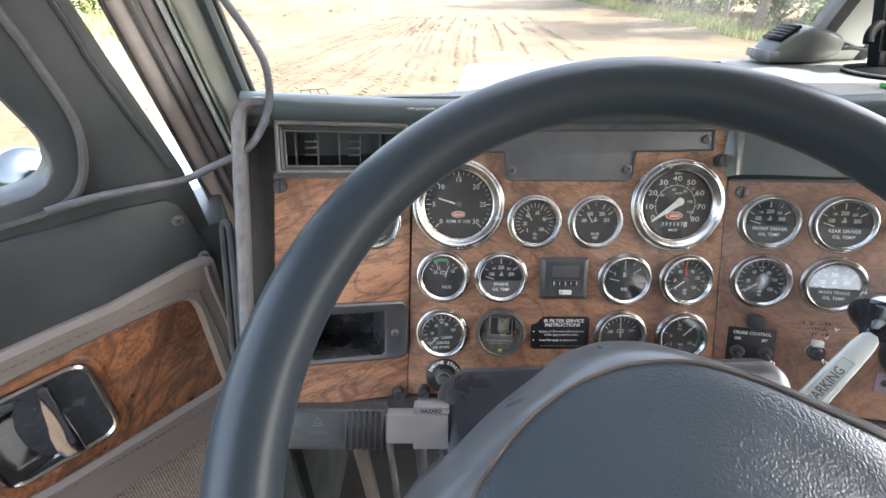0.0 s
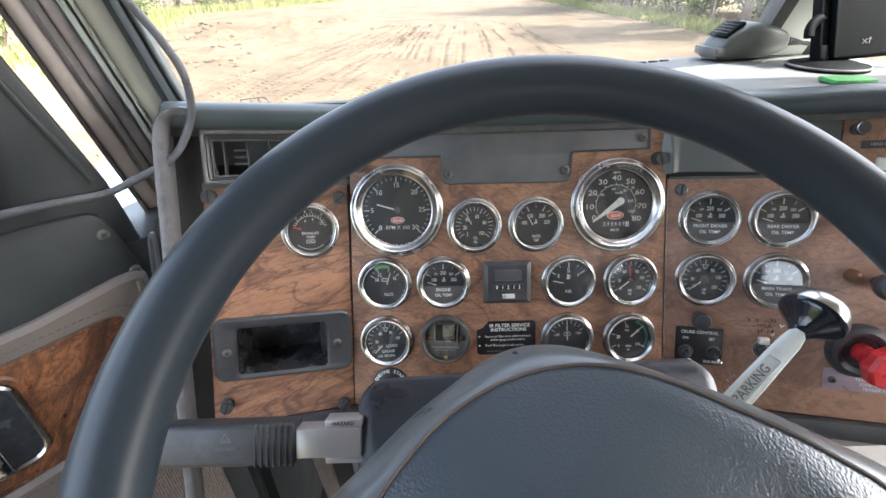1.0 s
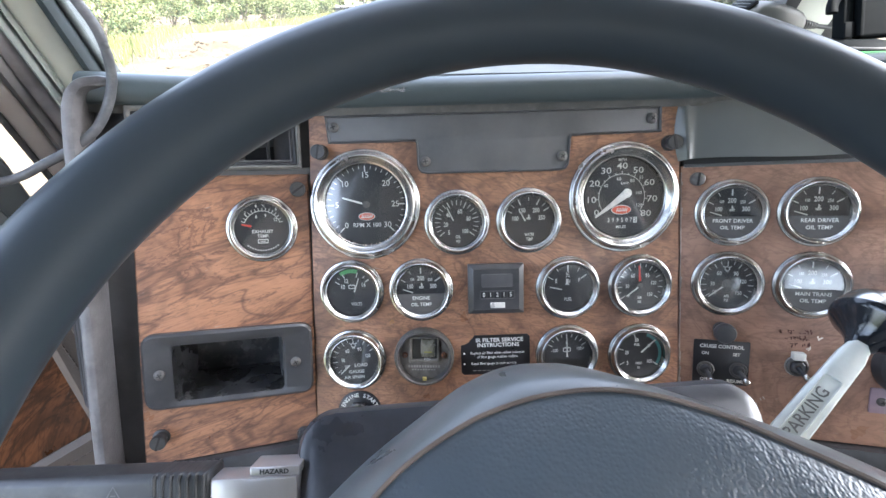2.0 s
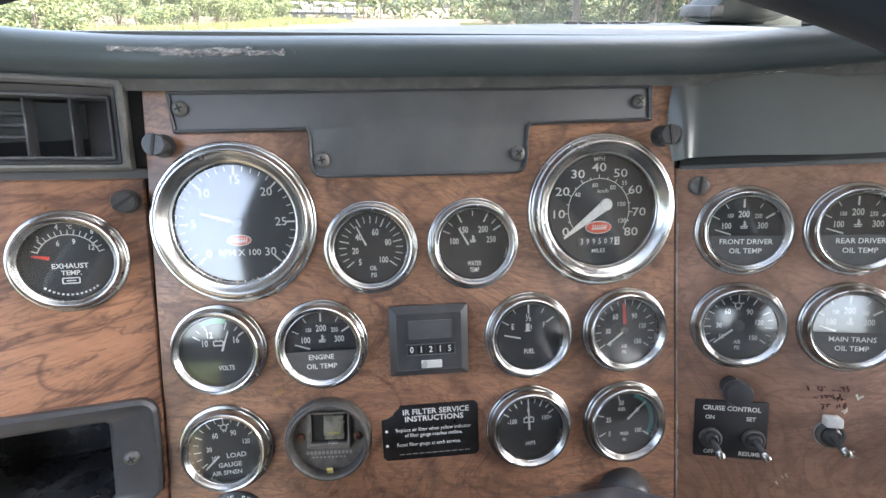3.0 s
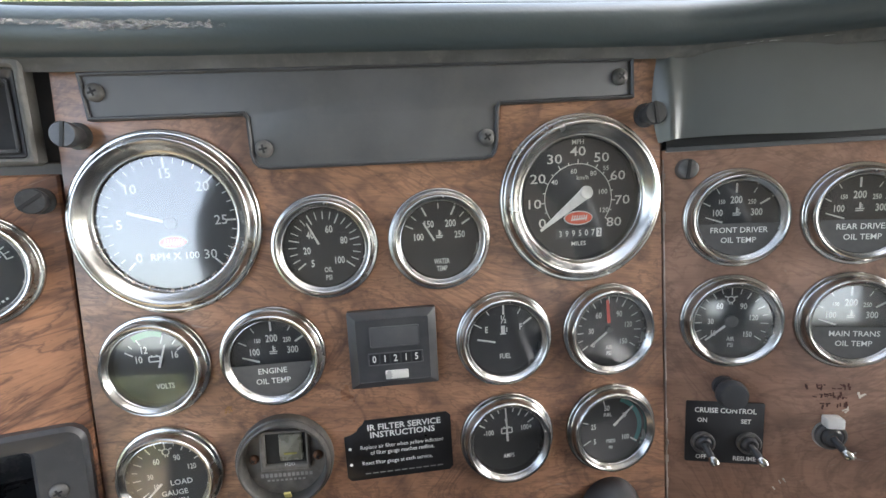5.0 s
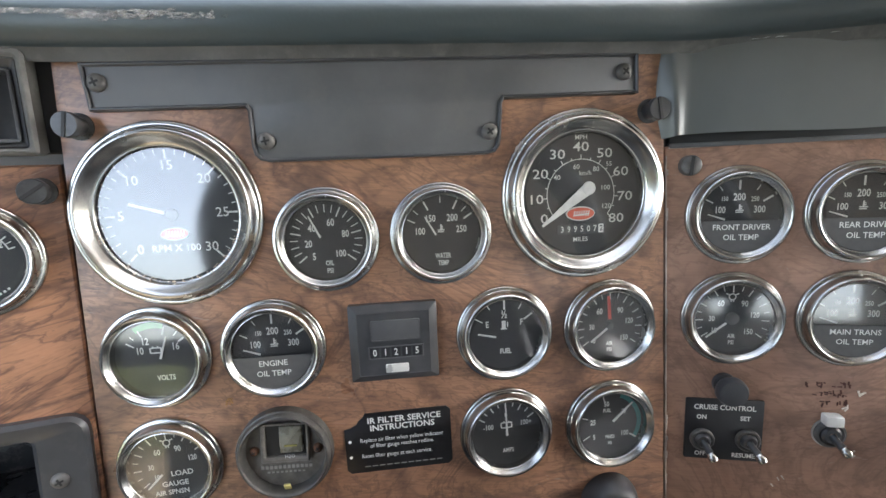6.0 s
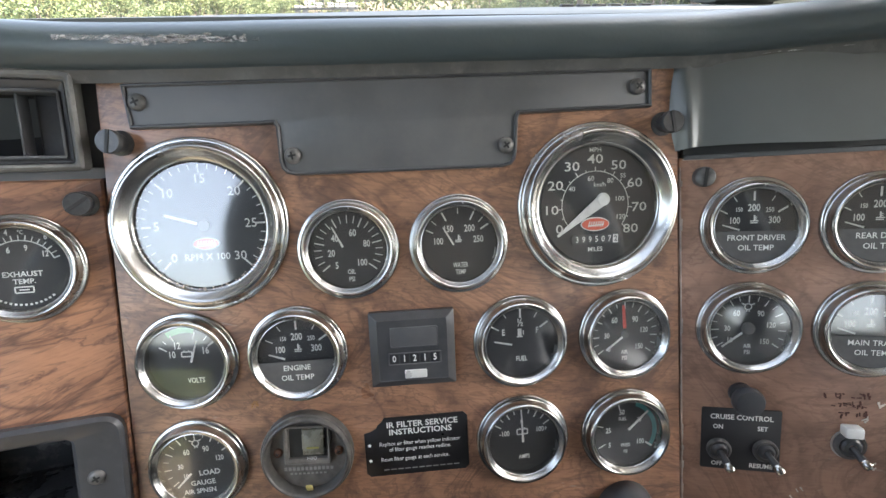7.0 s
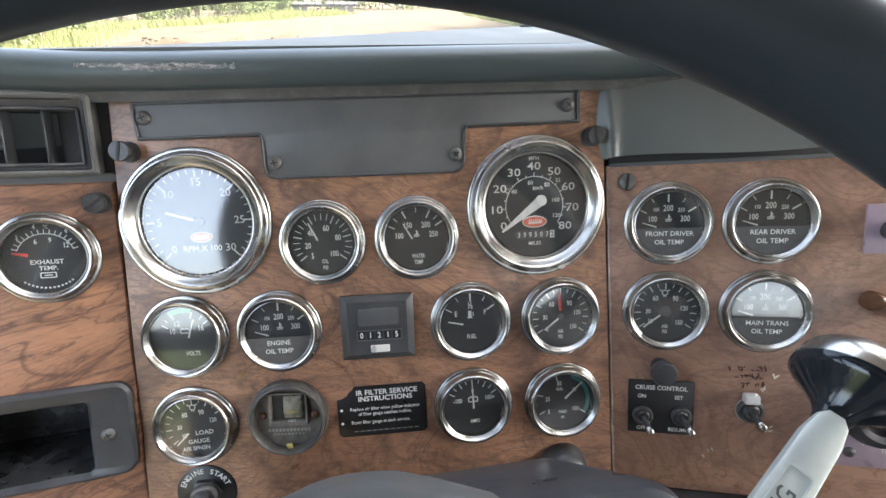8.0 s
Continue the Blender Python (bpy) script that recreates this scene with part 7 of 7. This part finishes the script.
def tree(x, y, h, seed, n=2200, size=0.22):
    r = random.Random(seed)
    t = thing("tree", pose(x, y, ground_z(x, y)), "leafy green roadside tree with a pale trunk", "tree", "roadside trees")
    bm = bmesh.new()
    top = Vector((r.uniform(-0.4, 0.4), r.uniform(-0.4, 0.4), h * 0.7))
    sweep(smooth_path([(0, 0, -0.2), (r.uniform(-0.1, 0.1), 0, h * 0.25), top], 4), circle2(0.035 * h * 0.6, 8), bm, (0.2, 1, 0.1), scale=lambda q: 1 - 0.7 * q)
    cs = []
    for k in range(9):
        a = k * 0.7 + r.uniform(0, 0.5)
        z = h * r.uniform(0.28, 0.7)
        e = Vector((math.cos(a) * h * r.uniform(0.12, 0.28), math.sin(a) * h * r.uniform(0.12, 0.28), z + h * r.uniform(0.05, 0.25)))
        sweep(smooth_path([(0, 0, z * 0.85), (e.x * 0.5, e.y * 0.5, (z + e.z) / 2), tuple(e)], 3), circle2(0.008 * h, 5), bm, (0.2, 1, 0.1), scale=lambda q: 1 - 0.7 * q)
        cs.append((e.x, e.y, e.z, h * r.uniform(0.10, 0.17), h * r.uniform(0.08, 0.14)))
    cs.append((top.x, top.y, h * 0.85, h * 0.14, h * 0.13))
    part("trunk", bm, BARK, t)
    vv, ff = leaf_cloud(cs, n // 10, size, seed)
    m2 = bpy.data.meshes.new("crown")
    m2.from_pydata(vv, [], ff)
    m2.materials.append(LEAFY)
    o = new("crown", m2)
    o.parent = t
    return t


def along(pts, s):
    """The point at the part s of a polyline."""
    v = [Vector((*p, 0)) for p in pts]
    d = [(b - a).length for a, b in zip(v, v[1:])]
    s *= sum(d)
    for a, b, q in zip(v, v[1:], d):
        if s <= q:
            return a.lerp(b, s / q)
        s -= q
    return v[-1]


r0 = random.Random(21)
# the wood's edge runs beside the clearing, round it and on along the road
EDGE = [(-14, -40), (-14.5, 4), (-15, 18), (-19, 30), (-24, 43), (-20, 51), (-15.5, 61), (-17.5, 75), (-17, 95)]
for k in range(64):
    q = along(EDGE, k / 63)
    bush(q.x + r0.uniform(-1.2, 1.2), q.y + r0.uniform(-1, 1), r0.uniform(1.8, 3.4), r0.uniform(1.3, 2.2), 1700, 0.10, 100 + k)
for k in range(13):
    bush(-6.8 + r0.uniform(-0.8, 0.8), 1.5 - 1.5 * k, r0.uniform(2.2, 3.0), r0.uniform(1.2, 1.7), 2200, 0.09, 900 + k)
for k in range(26):
    q = along([(-19, 10), (-24, 30), (-29, 45), (-24, 62), (-22, 84), (-12, 104), (-3, 112)], k / 25)
    tree(q.x + r0.uniform(-2, 2), q.y + r0.uniform(-2, 2), r0.uniform(4.5, 7.5), 600 + k, 1800, 0.2)
for k in range(15):
    tree(14.4 + r0.uniform(-0.8, 2.5) + 0.05 * k * 5, 20 + 5.0 * k, r0.uniform(5, 8), 500 + k, 2400, 0.2)
for x, y, h in ((13.4, 21.5, 11.5), (14.2, 37.0, 14.0), (16.0, 41.5, 13.0)):
    tree(x, y, h, int(x * 10 + y), 6000, 0.26)
for k in range(16):
    bush(14.2 + r0.uniform(-0.8, 1.2) + 0.04 * k * 4.5, 19 + 4.5 * k, r0.uniform(1.2, 2.4), r0.uniform(1.2, 1.8), 1300, 0.10, 800 + k)

for k in range(24):
    bush(17.2 + r0.uniform(-1.0, 1.5) + 0.04 * k * 2.4, 17 + 2.4 * k, r0.uniform(2.8, 4.2), r0.uniform(1.8, 2.6), 2000, 0.14, 1200 + k)


def blades(count, place, h, seed):
    r = random.Random(seed)
    vv, ff = [], []
    for _ in range(count):
        x, y = place(r)
        z = ground_z(x, y)
        a, s = r.uniform(0, 6.3), h * r.uniform(0.5, 1.4)
        dx, dy = math.cos(a) * 0.03, math.sin(a) * 0.03
        lx, ly = r.gauss(0, 0.25) * s, r.gauss(0, 0.25) * s
        k = len(vv)
        vv += [(x - dx, y - dy, z - 0.02), (x + dx, y + dy, z - 0.02), (x + lx, y + ly, z + s)]
        ff.append((k, k + 1, k + 2))
    return vv, ff


def beside_edge(r):
    q = along(EDGE[2:], r.random())
    if r.random() < 0.35:
        f = r.random()
        return -16 + 9 * f + r.gauss(0, 1.0), 60 + 16 * f + r.gauss(0, 1.5)
    return q.x + 1.2 + abs(r.gauss(0, 1.3)), q.y - 1.4 - abs(r.gauss(0, 1.2))


for name, cnt, place, h, lab in (("grass_left", 34000, beside_edge, 0.5, "tall yellow-green grass along the wood's edge"),
                            ("grass_right", 14000, lambda r: (11.7 + abs(r.gauss(0, 1.3)), r.uniform(15, 80)), 0.25, "short bright green grass on the right verge")):
    vv, ff = blades(cnt, place, h, 77)
    m2 = bpy.data.meshes.new(name)
    m2.from_pydata(vv, [], ff)
    m2.materials.append(BLADE)
    tagged(new("grass", m2), lab, "grass", "", "stuff")
# far woods closing the road
vv, ff = leaf_cloud([(-60 + 7 * k + r0.uniform(-2, 2), 120 + r0.uniform(-8, 8), r0.uniform(2, 5), 6, 5) for k in range(20)], 700, 0.5, 5)
m2 = bpy.data.meshes.new("far_woods")
m2.from_pydata(vv, [], ff)
m2.materials.append(LEAFY)
tagged(new("far_woods", m2), "distant green woods at the end of the road", "woods", "", "stuff")

# loaded trailer parked at the far edge of the yard
TR = thing("log_trailer", pose(-10.2, 84, ground_z(-10, 84), 0, 0, 4), "black trailer stacked with pale timber at the yard's edge", "trailer")
YDARK = worn("dark_trailer_steel", (0.03, 0.03, 0.03), 0.6, 0, 0.3, 2, 20, 0.1, 0.01)
YLOG = worn("pale_timber", (0.55, 0.52, 0.47), 0.8, 0, 0.3, 1.5, 20, 0.3, 0.02)
bm = bmesh.new()
box(bm, (0, 0, 1.05), (10.4, 0.3, 0.28), 0.03)
box(bm, (0, 1.2, 1.05), (10.4, 0.3, 0.28), 0.03)
part("deck_beam", bm, YDARK, TR)
for k in range(9):
    bm = bmesh.new()
    box(bm, (-5 + 1.25 * k, -0.15, 1.95), (0.13, 0.14, 1.7), 0.02)
    part("stake", bm, YDARK, TR)
for k in range(4):
    part("wheel", lathe([(0.0, -0.14), (0.30, -0.14), (0.50, -0.12), (0.52, 0), (0.50, 0.12), (0, 0.12)], 24, None, pose((-4.2, -3.0, 3.0, 4.2)[k], 0, 0.52, 90, 0, 0)), RUBBER, TR)
rl = random.Random(5)
for row in range(4):
    for k in range(6):
        r = rl.uniform(0.14, 0.2)
        x0, ln = -5 + rl.uniform(-0.2, 0.6) + 1.7 * k, rl.uniform(0.9, 1.9)
        if rl.random() < 0.15:
            continue
        part("log", lathe([(0, 0), (r, 0), (r * 0.94, ln), (0, ln)], 12, None, pose(x0, 0.15 + rl.uniform(0, 0.3), 1.38 + 0.37 * row, 0, 90 + rl.uniform(-2, 2), rl.uniform(-2, 2))), YLOG, TR)
